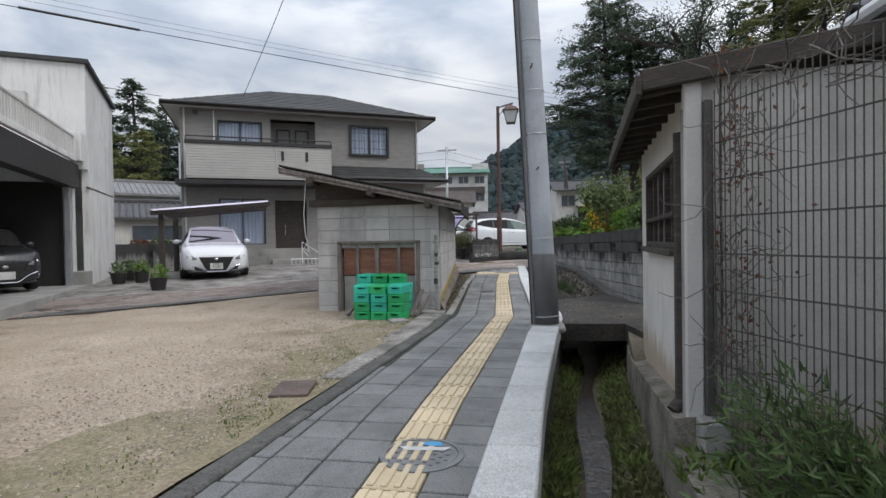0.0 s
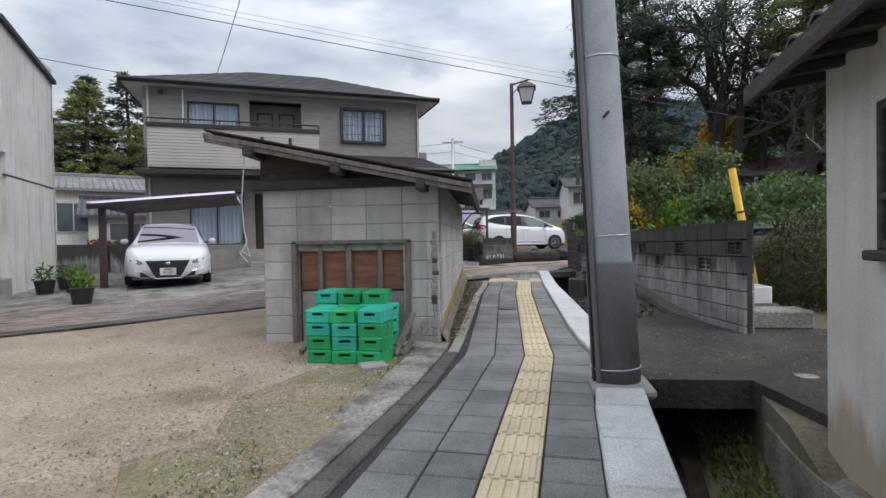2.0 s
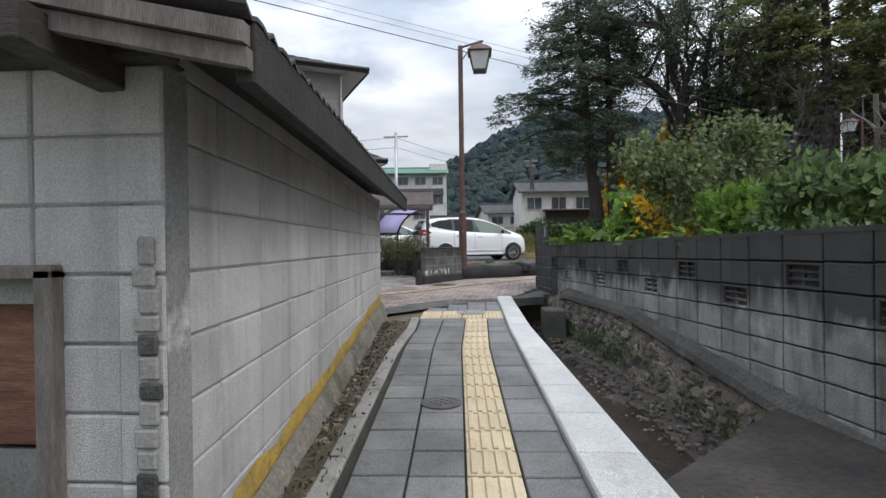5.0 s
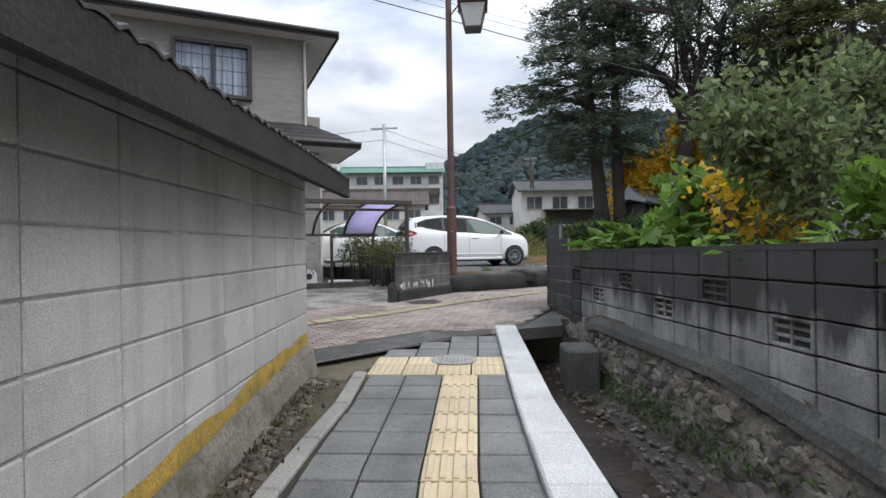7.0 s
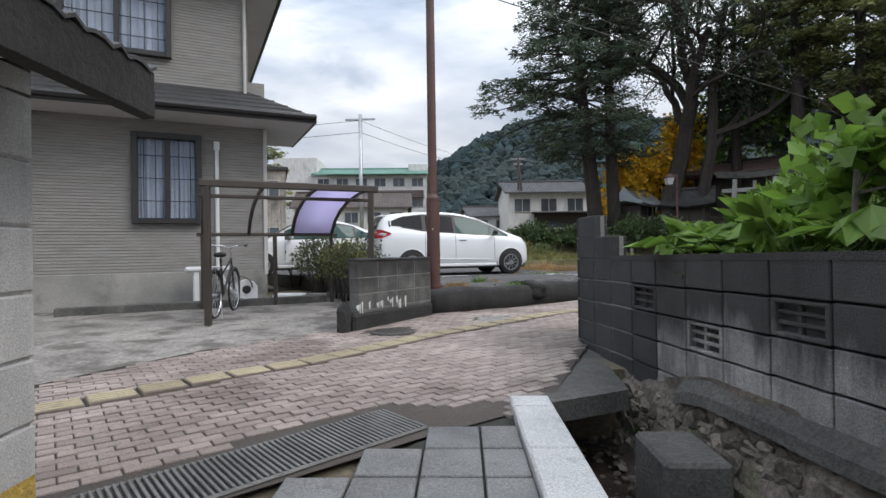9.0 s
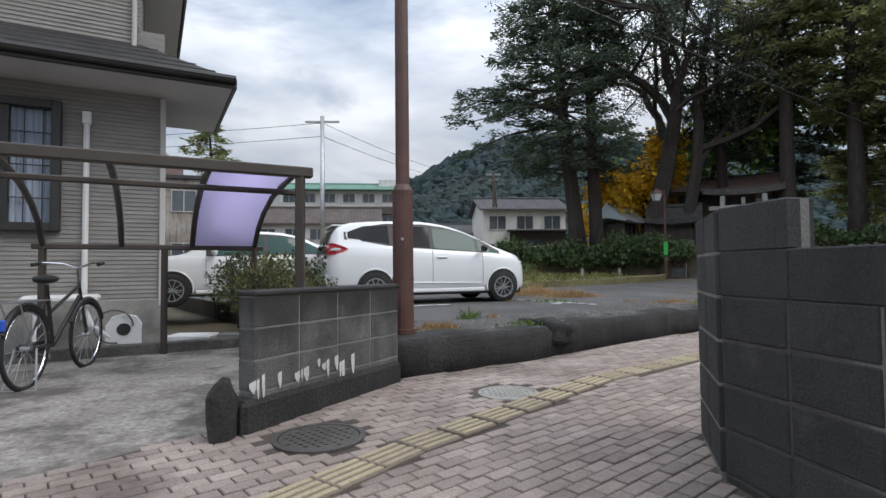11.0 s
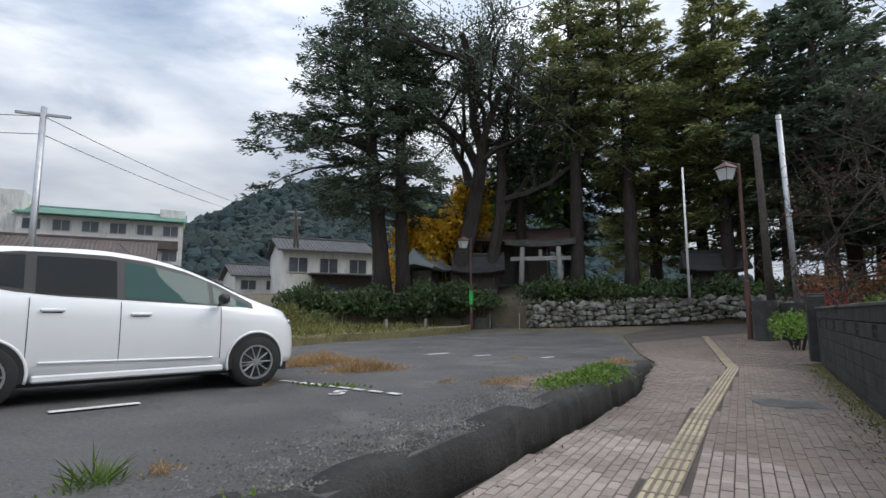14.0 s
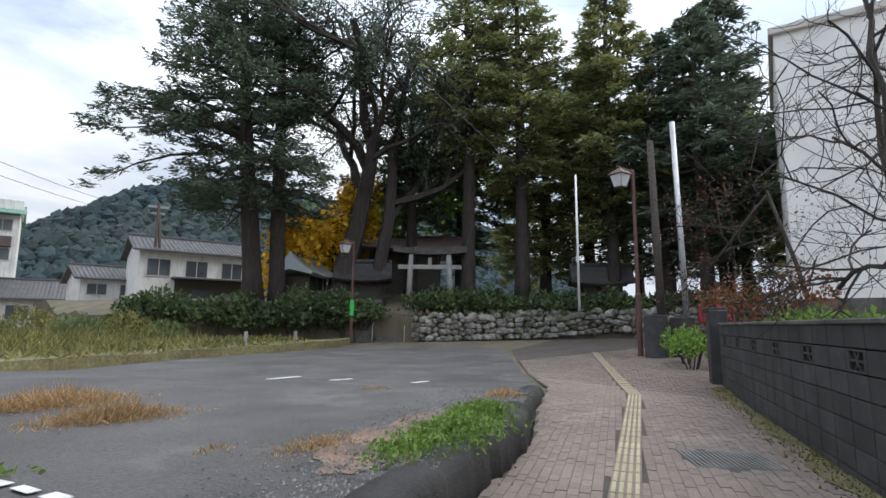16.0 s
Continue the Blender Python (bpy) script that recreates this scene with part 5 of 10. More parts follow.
    for k in range(5):
        t0 = k / 5
        p = Vector((a0, ly, lz)).lerp(Vector((a0, 0.02, 4.42)), t0)
        q = Vector((a1, ly, lz)).lerp(Vector((-0.3, 0.02, 4.42)), t0)
        b.add([p, q, q + Vector((0, 0, 0.02)), p + Vector((0, 0, 0.02))], [(0, 1, 2, 3)])
    part("lower_roof", b, ROOF_DK, h, "dark lean-to roof over the lower storey")
    part("lower_soffit", Mesh().add([(a0, ly + 0.03, lz - 0.12), (a1 - 0.03, ly + 0.03, lz - 0.12), (a1 - 0.03, 1.6, lz - 0.12), (a0, 1.6, lz - 0.12)], [(0, 3, 2, 1)]), SOFFIT, h)
    b = Mesh().cbox(((a0 + a1) / 2, ly, lz - 0.06), (a1 - a0, 0.05, 0.14), 0.01)
    b.cbox((a1, 0.375, lz - 0.06), (0.05, 2.45, 0.14), 0.01)
    b.tube((a0, ly - 0.07, lz - 0.03), (a1, ly - 0.07, lz - 0.03), 0.055)
    part("lower_gutter", b, BLACKISH, h)
    # balcony
    bx0, bx1 = -9.45, -4.2
    b = Mesh()
    b.cbox(((bx0 + bx1) / 2, -1.04, 4.3), (bx1 - bx0, 0.12, 1.3), 0.01)
    b.cbox((bx0 + 0.06, -0.5, 4.3), (0.12, 1.0, 1.3), 0.01)
    b.cbox((bx1 - 0.06, -0.5, 4.3), (0.12, 1.0, 1.3), 0.01)
    b.cbox(((bx0 + bx1) / 2, -0.52, 3.72), (bx1 - bx0, 1.04, 0.14), 0.01)
    part("balcony_wall", b, SIDING_W, h, "pale balcony parapet")
    b = Mesh()
    siding(b, bx1 - bx0, 3.72, 4.9, Matrix.Translation((bx0, -1.1, 0)), (), 0.1)
    part("balcony_siding", b, SIDING_W, h)
    b = Mesh().cbox(((bx0 + bx1) / 2, -1.06, 4.99), (bx1 - bx0 + 0.06, 0.2, 0.13), 0.01)
    part("balcony_coping", b, BLACKISH, h)
    b = Mesh().tube((bx0, -1.06, 5.2), (bx1, -1.06, 5.2), 0.025)
    for i in range(6):
        x = bx0 + (bx1 - bx0) * i / 5
        b.tube((x, -1.06, 5.0), (x, -1.06, 5.2), 0.018)
    part("balcony_rail", b, BLACKISH, h)
    b = Mesh().cbox(((bx0 + bx1) / 2 - 0.1, -0.65, 3.5), (bx1 - bx0 + 0.5, 1.2, 0.16), 0.01)
    part("porch_fascia", b, BLACKISH, h, "dark eaves band under the balcony")
    for x in (-6.05, -5.15):
        part("balcony_vent", Mesh().cbox((x, -1.12, 4.55), (0.1, 0.04, 0.36), 0.006), BLACKISH, h)
    part("balcony_step", Mesh().cbox((-6.3, -1.11, 4.3), (0.05, 0.05, 1.2), 0.006), SIDING_W, h)
    # openings
    window(h, Matrix.Translation((-8.43, 0.03, 5.0)), 1.66, 1.06, BLACKISH, PANE, 2)
    part("recess_back", Mesh().box((-5.57, 0.8, 5.1), (1.9, 0.05, 2.3)), SIDING, h)
    window(h, Matrix.Translation((-6.2, 0.74, 4.1)), 0.55, 1.85, BLACKISH, PANE, 1)
    window(h, Matrix.Translation((-5.45, 0.74, 4.1)), 0.55, 1.85, BLACKISH, PANE, 1)
    window(h, Matrix.Translation((-3.3, -0.06, 4.84)), 1.7, 1.3, BLACKISH, PANE, 2, 1, (8, 4), fw=0.09, depth=0.16)
    window(h, Matrix.Translation((-8.43, 0.03, 1.15)), 1.73, 1.85, BLACKISH, PANE, 2)
    window(h, Matrix.Translation((-2.25, -0.06, 1.86)), 1.12, 1.62, BLACKISH, PANE, 2, 1, (6, 4), fw=0.1, depth=0.18)
    dr = new("front_door")
    dr.parent = h
    part("door_leaf", Mesh().cbox((-5.72, 0.25, 1.75), (1.24, 0.06, 2.4), 0.008), WOOD_DK, dr, "dark front door")
    part("door_handle", Mesh().tube((-5.95, 0.17, 1.5), (-5.95, 0.17, 1.95), 0.018), CHROME, dr)
    part("porch_step", Mesh().cbox((-5.7, -0.5, 0.42), (1.6, 1.0, 0.28), 0.015), CONC, h)
    # downpipes, lamp
    for x, z0_, z1_, y in ((-0.87, 0.75, 3.34, -0.05),):
        b = Mesh().tube((x, y, z0_), (x, y, z1_ - 0.1), 0.035)
        b.cbox((x, y, z1_ - 0.02), (0.1, 0.09, 0.16), 0.01)
        part("downpipe", b, WHITEP, h, "white plastic downpipe")
    b = Mesh().tube((-0.36, -0.06, 4.2), (-0.36, -0.06, 6.4), 0.03)
    b.tube((-0.36, -0.06, 6.4), (0.1, -0.5, 6.55), 0.03)
    part("downpipe", b, SOFFIT, h)
    b = Mesh().tube((-9.6, -0.06, 0.7), (-9.6, -0.06, 6.45), 0.035)
    part("downpipe", b, SOFFIT, h)
    b = Mesh().tube((-8.55, -0.05, 5.0), (-8.55, -0.05, 6.4), 0.025)
    part("downpipe", b, WHITEP, h)
    part("floodlight", Mesh().cbox((-9.2, -0.12, 6.28), (0.16, 0.14, 0.14), 0.02), BLACKISH, h)
    # near-black planes behind the windows: room darkness painted in
    part("interior", Mesh().box((-L / 2, 1.2, 2.2), (L - 0.4, 0.05, 2.9)), UNLIT_IN, h)
    part("interior_upper", Mesh().box((-L / 2, 1.2, 5.2), (L - 1.0, 0.05, 2.6)), UNLIT_IN, h)
    return h


build_house()


# ---- garage building ----
def build_garage():
    ang = 30.0
    g = thing("garage_building", "old white rendered building with open garage and balcony", "building", pose(-11.25, 12.4, 0, 0, 0, ang))
    # local x: along the upper front to the right (negative = left); y: away
    b = Mesh()
    b.box((-3.0, 0.08, 4.6), (6.0, 0.16, 2.75))
    b.box((-0.08, 1.7, 3.0), (0.16, 3.1, 5.9))
    b.box((-3, 3.2, 3.0), (6.0, 0.16, 5.9))
    b.box((-0.42, 0.04, 1.65), (0.2, 0.24, 3.2))
    part("wall", b, WHITEWALL, g)
    b = Mesh().add([(-6.1, -0.12, 6.08), (0.1, -0.12, 6.08), (0.1, 3.3, 5.65), (-6.1, 3.3, 5.65), (-6.1, -0.12, 5.98), (0.1, -0.12, 5.98), (0.1, 3.3, 5.55), (-6.1, 3.3, 5.55)], [(0, 1, 2, 3), (4, 7, 6, 5), (0, 4, 5, 1), (1, 5, 6, 2), (2, 6, 7, 3), (3, 7, 4, 0)])
    part("roof", b, ROOF_DK, g)
    b = Mesh().cbox((-0.35, -4.0, 3.02), (0.3, 8.0, 0.62), 0.01)
    part("garage_beam", b, BLACKISH, g, "dark steel beam over the garage opening")
    b = Mesh().box((-3.2, -4.0, 3.3), (5.6, 8.0, 0.12))
    part("balcony_floor", b, WHITEWALL, g)
    b = Mesh()
    for z in (3.42, 4.0):
        b.cbox((-0.2, -4.0, z), (0.06, 7.6, 0.05), 0.006)
    part("rail", b, SOFFIT, g)
    b = Mesh().cbox((-0.2, -4.0, 3.44), (0.1, 7.7, 0.14), 0.01)
    part("balcony_edge", b, WHITEWALL, g)
    bar = Mesh().cbox((0, 0, 0), (0.02, 0.08, 0.55), 0.004).data("baluster", SOFFIT)
    for i in range(54):
        ob = part("baluster", bar, None, g)
        ob.matrix_local = Matrix.Translation((-0.2, -0.35 - 0.14 * i, 3.71))
    part("pier", Mesh().cbox((-0.18, -0.25, 3.75), (0.3, 0.34, 0.75), 0.02), WHITEWALL, g)
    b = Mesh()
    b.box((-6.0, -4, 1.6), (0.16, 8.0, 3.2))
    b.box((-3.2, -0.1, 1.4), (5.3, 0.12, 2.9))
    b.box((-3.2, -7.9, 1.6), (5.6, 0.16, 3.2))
    # garage walls painted near-black to give the shade of the interior
    part("garage_inner_wall", b, UNLIT_IN, g)
    part("garage_post", Mesh().cbox((-0.38, -0.32, 1.4), (0.14, 0.14, 2.7), 0.01), STEEL, g)
    part("garage_floor", Mesh().cbox((-3.0, -4.0, 0.1), (6.0, 8.0, 0.2), 0.01), CONC, g)
    part("pier_base", Mesh().cbox((-0.2, 0.0, 0.3), (0.44, 0.4, 0.5), 0.02), CONC, g)
    ac = part("wall_unit", Mesh().cbox((-1.5, -0.14, 4.95), (0.55, 0.28, 0.34), 0.03), SOFFIT, g, "metal hood on the wall")
    part("drip_line", Mesh().cbox((-0.02, 1.6, 2.75), (0.06, 3.1, 0.05), 0.01), CONC_DK, g)
    return g


build_garage()


# ---- plaster house beside the stream ----
def build_plaster_house():
    pv = Matrix.Translation((1.37, 6.2, 0))
    h = thing("plaster_house", "small cream-plastered house with grey tiled roof", "house", pv @ Matrix.Rotation(radians(-6.4), 4, "Z") @ pv.inverted())
    h2 = thing("tiled_house", "larger old house with glazed tiles behind the fence", "house")
    t = 0.14
    y0w, lw = 3.36, 2.9
    m = Matrix.Rotation(radians(90), 4, "Z")
    m = Matrix.Translation((1.36, y0w, -0.2)) @ m @ Matrix.Scale(-1, 4, (0, 1, 0))
    b = Mesh()
    wall_cells(b, lw, 2.36, t, [(0.53, 1.30, 2.29, 2.02)], m)
    part("end_wall", Mesh().box((2.46, 6.2, 0.98), (1.9, 0.12, 2.34)), PLASTER, h)
    part("end_wall", Mesh().box((2.1, 3.42, 0.98), (1.18, 0.12, 2.34)), PLASTER, h)
    part("wall", Mesh().box((2.72, 1.5, 1.2), (0.12, 5.0, 2.9)), SIDING, h2)
    for k in range(50):
        part("rib", Mesh().cbox((2.65, -0.95 + 0.1 * k, 1.2), (0.02, 0.03, 2.86), 0.004), SIDING, h2)
    part("wall", b, PLASTER, h)
    fb = Mesh()
    fb.loft([[(1.22, y, -0.6), (1.22, y, z), (1.35, y, z + 0.02), (1.40, y, z + 0.02), (1.40, y, -0.6)] for y, z in ((3.3, 0.1), (4.6, -0.03), (6.3, -0.19))])
    part("foundation", fb, LEDGE, h, "worn concrete ledge at the foot of the wall")
    mw = Matrix.Translation((1.36, 5.64, 1.11)) @ Matrix.Rotation(radians(-90), 4, "Z")
    window(h, mw, 1.74, 0.70, WOOD_DK, FROST, 5, 1, (0, 0), back=None, fw=0.045, depth=0.1)
    part("window_rail", Mesh().cbox((1.345, 4.77, 1.36), (0.05, 1.65, 0.035), 0.006), WOOD_DK, h)
    part("window_surround", Mesh().cbox((1.335, 4.77, 1.085), (0.1, 1.82, 0.05), 0.008), WOOD_DK, h)
    part("corner_post", Mesh().cbox((1.345, 3.36, 1.0), (0.1, 0.1, 2.3), 0.01), SOFFIT, h)
    b = Mesh().path([(1.3, 3.5, 1.85), (1.3, 3.5, 0.17), (1.24, 3.46, 0.1)], 0.042, 10)
    part("downpipe", b, WOOD_DK, h, "dark brown downpipe")
    # roof: eave along the stream, rising away
    x0, x1, y0, y1 = 1.05, 4.2, 3.3, 6.6
    ez, rz = 2.12, 2.52
    b = Mesh().add([(x0, y0, ez), (x0, y1, ez), (x1, y1, rz), (x1, y0, rz), (x0, y0, ez + 0.06), (x0, y1, ez + 0.06), (x1, y1, rz + 0.06), (x1, y0, rz + 0.06)], [(0, 1, 2, 3), (4, 7, 6, 5), (0, 4, 5, 1), (1, 5, 6, 2), (2, 6, 7, 3), (3, 7, 4, 0)])
    part("roof_deck", b, WOOD_DK, h)
    b = Mesh()
    nx, ny = 11, 11
    for i in range(nx):
        for j in range(ny):
            sx = (x1 - x0) / nx
            xx, yy = x0 + (i + 0.5) * sx, y0 + (j + 0.5) * (y1 - y0) / ny
            zz = ez + (xx - x0) * (rz - ez) / (x1 - x0) + 0.085
            q = Matrix.Translation((xx, yy, zz)) @ Matrix.Rotation(-math.atan2(rz - ez, x1 - x0) - 0.06, 4, "Y")
            w = (y1 - y0) / ny
            ring = lambda s: [tuple(q @ Vector((s, w * u, 0.03 * math.cos(math.pi * 2 * u + 0.6)))) for u in (-0.5, -0.3, -0.1, 0.1, 0.3, 0.5)] + [tuple(q @ Vector((s, w * u, 0.03 * math.cos(math.pi * 2 * u + 0.6) - 0.016))) for u in (0.5, 0.3, 0.1, -0.1, -0.3, -0.5)]
            b.loft([ring(-sx * 0.55), ring(sx * 0.5)])
    tagged(part("roof_tiles", b, TILE_ROOF, h, "grey pan tiles"), kind="stuff")
    b = Mesh().cbox((x0 - 0.01, (y0 + y1) / 2, ez - 0.01), (0.04, y1 - y0 + 0.06, 0.12), 0.008)
    part("eaves_board", b, WOOD_DK, h)
    for i in range(10):
        y = y0 + 0.1 + i * 0.33
        b = Mesh().cbox((0, 0, 0), (0.5, 0.05, 0.06), 0.006, Matrix.Translation((1.27, y, ez + 0.0)) @ Matrix.Rotation(-0.126, 4, "Y"))
        part("rafter", b, WOOD_DK, h)
    part("verge_board", Mesh().cbox((0, 0, 0), (3.2, 0.04, 0.13), 0.008, Matrix.Translation((2.64, y0 - 0.012, 2.34)) @ Matrix.Rotation(-math.atan2(rz - ez, x1 - x0), 4, "Y")), WOOD_DK, h)
    # higher tiled roof behind the fence
    b = Mesh()
    for i in range(9):
        for j in range(16):
            xx, yy = 2.35 + i * 0.28, -0.6 + j * 0.3
            zz = 2.75 + (xx - 2.35) * 0.42
            q = Matrix.Translation((xx, yy, zz)) @ Matrix.Rotation(-0.46, 4, "Y")
            ring = lambda s: [tuple(q @ Vector((s, 0.3 * u, 0.04 * math.cos(math.pi * 2 * u + 0.6)))) for u in (-0.5, -0.3, -0.1, 0.1, 0.3, 0.5)] + [tuple(q @ Vector((s, 0.3 * u, 0.04 * math.cos(math.pi * 2 * u + 0.6) - 0.02))) for u in (0.5, 0.3, 0.1, -0.1, -0.3, -0.5)]
            b.loft([ring(-0.17), ring(0.16)])
    tagged(part("upper_tiles", b, TILE_ROOF, h2, "glazed grey pan tiles"), kind="stuff")
    b = Mesh().add([(2.3, -0.8, 2.62), (2.3, 4.4, 2.62), (4.9, 4.4, 3.7), (4.9, -0.8, 3.7)], [(0, 1, 2, 3)])
    part("upper_deck", b, WOOD_DK, h2)
    part("gutter", Mesh().tube((2.2, -0.8, 2.6), (2.2, 4.45, 2.6), 0.05), WHITEP, h2, "pale plastic gutter")
    # dark sheet on the closed wall, painted as the shade in a doorway
    part("dark_doorway", Mesh().box((2.645, 1.5, 0.95), (0.03, 1.3, 1.9)), UNLIT_IN, h2)
    return h


build_plaster_house()

# ---- cars ----
def wheel(parent, x, y, z, r, w, s):
    """A wheel with tyre, rim and spokes; s = +1 or -1 for the outer side."""
    wh = new("wheel")
    wh.parent = parent
    wh.matrix_local = Matrix.Translation((x, y, z))
    n = 28
    ring = lambda rr, yy: [(rr * math.cos(2 * math.pi * i / n), yy, rr * math.sin(2 * math.pi * i / n)) for i in range(n)]
    b = Mesh().loft([ring(r * 0.66, -w / 2), ring(r * 0.93, -w / 2), ring(r, -w * 0.36), ring(r, w * 0.36), ring(r * 0.93, w / 2), ring(r * 0.66, w / 2)], caps=False)
    part("tyre", b, RUBBER, wh, smooth=True)
    o = s * w * 0.47
    b = Mesh().loft([ring(r * 0.67, o), ring(r * 0.67, o + s * 0.008), ring(r * 0.60, o + s * 0.008), ring(r * 0.60, o - s * 0.05)], caps=False)
    for i in range(10):
        a = 2 * math.pi * i / 10
        b.cbox((r * 0.35, 0, 0), (r * 0.56, 0.02, r * 0.06), 0.006, Matrix.Translation((0, o - s * 0.012, 0)) @ Matrix.Rotation(a, 4, "Y"))
    b.tube((0, o - s * 0.03, 0), (0, o + s * 0.005, 0), r * 0.13, None, 14)
    part("rim", b, RIM, wh)
    b = Mesh().tube((0, o - s * 0.07, 0), (0, o - s * 0.06, 0), r * 0.66, None, 20)
    part("brake_disc", b, BLACKISH, wh)
    return wh


def car_body(sections):
    """Lofts a body from sections (x, half width, sill z, shoulder z, roof z, roof half width)."""
    rings = []
    for x, hw, z0, zs, zr, hr in sections:
        cabin = min(1.0, max(0.0, (zr - zs) / 0.25))
        prof = [(0.0, z0), (hw * 0.8, z0), (hw * 0.95, z0 + 0.05), (hw * 0.985, z0 + (zs - z0) * 0.22), (hw, z0 + (zs - z0) * 0.5), (hw * 0.992, z0 + (zs - z0) * 0.78), (hw * 0.97, zs - 0.035), (hw * 0.94, zs)]
        prof += [(hw * 0.94 + (hr - hw * 0.94) * t, zs + (zr - zs) * t) for t in (0.3, 0.6, 0.86)]
        prof += [(hr * 0.94, zr - 0.012 * cabin), (hr * 0.75, zr + 0.006), (hr * 0.4, zr + 0.016), (0.0, zr + 0.02)]
        rings.append([(x, -p, z) for p, z in prof] + [(x, p, z) for p, z in prof[::-1][1:-1]])
    return Mesh().loft(rings)


def smooth_at(pts, t):
    """A smooth value through the given points."""
    n = len(pts)
    if t <= pts[0][0]:
        return pts[0][1]
    if t >= pts[-1][0]:
        return pts[-1][1]
    k = max(i for i in range(n - 1) if pts[i][0] <= t)

    def slope(i):
        if i == 0 or i == n - 1:
            a, c = (0, 1) if i == 0 else (n - 2, n - 1)
            return (pts[c][1] - pts[a][1]) / (pts[c][0] - pts[a][0])
        d0 = (pts[i][1] - pts[i - 1][1]) / (pts[i][0] - pts[i - 1][0])
        d1 = (pts[i + 1][1] - pts[i][1]) / (pts[i + 1][0] - pts[i][0])
        return 0.0 if d0 * d1 <= 0 else 2 * d0 * d1 / (d0 + d1)

    (xa, ya), (xb, yb) = pts[k], pts[k + 1]
    h = xb - xa
    u = (t - xa) / h
    return (2 * u ** 3 - 3 * u * u + 1) * ya + (u ** 3 - 2 * u * u + u) * h * slope(k) + (3 * u * u - 2 * u ** 3) * yb + (u ** 3 - u * u) * h * slope(k + 1)


# outlines along the car for a 1.69 m wide hatchback and a 1.80 m wide saloon: roof, shoulder, half width, roof half width, sill
HATCH = dict(roof=[(-0.82, 0.72), (-0.80, 0.98), (-0.72, 1.26), (-0.60, 1.40), (-0.35, 1.475), (0.2, 1.515), (0.8, 1.525), (1.2, 1.495), (1.6, 1.41), (2.0, 1.26), (2.35, 1.09), (2.6, 0.985), (2.85, 0.90), (3.0, 0.78), (3.07, 0.66), (3.10, 0.52)],
             belt=[(-0.82, 0.66), (-0.80, 0.92), (-0.6, 1.05), (0.0, 1.035), (0.8, 1.0), (1.6, 0.955), (2.2, 0.93), (2.6, 0.895), (2.85, 0.82), (3.0, 0.71), (3.07, 0.60), (3.10, 0.48)],
             half=[(-0.82, 0.66), (-0.78, 0.74), (-0.6, 0.81), (0.0, 0.845), (2.3, 0.845), (2.7, 0.815), (2.9, 0.75), (3.02, 0.63), (3.10, 0.46)],
             roofhalf=[(-0.82, 0.56), (-0.7, 0.555), (-0.4, 0.575), (0.8, 0.60), (1.5, 0.60), (2.2, 0.64), (2.6, 0.68), (2.85, 0.64), (3.10, 0.40)],
             sill=[(-0.82, 0.40), (-0.7, 0.27), (-0.4, 0.22), (2.6, 0.2), (3.10, 0.25)], end=3.10, start=-0.82)
SALOON = dict(roof=[(-1.07, 0.70), (-1.0, 0.95), (-0.5, 1.05), (-0.2, 1.12), (0.3, 1.32), (0.8, 1.43), (1.3, 1.455), (1.7, 1.43), (2.05, 1.33), (2.4, 1.15), (2.65, 1.01), (2.8, 0.965), (3.3, 0.92), (3.6, 0.86), (3.76, 0.77), (3.83, 0.66)],
              belt=[(-1.07, 0.66), (-1.0, 0.90), (-0.5, 0.99), (0.5, 0.97), (1.5, 0.945), (2.4, 0.93), (2.8, 0.915), (3.3, 0.86), (3.6, 0.79), (3.76, 0.70), (3.83, 0.60)],
              half=[(-1.07, 0.72), (-0.9, 0.84), (0.0, 0.9), (2.9, 0.9), (3.4, 0.885), (3.62, 0.83), (3.76, 0.75), (3.83, 0.66)],
              roofhalf=[(-1.07, 0.62), (-0.5, 0.66), (0.0, 0.62), (1.3, 0.61), (2.0, 0.63), (2.65, 0.72), (3.3, 0.75), (3.7, 0.68), (3.83, 0.58)],
              sill=[(-1.07, 0.36), (-0.8, 0.24), (2.6, 0.2), (3.83, 0.24)], end=3.83, start=-1.07)


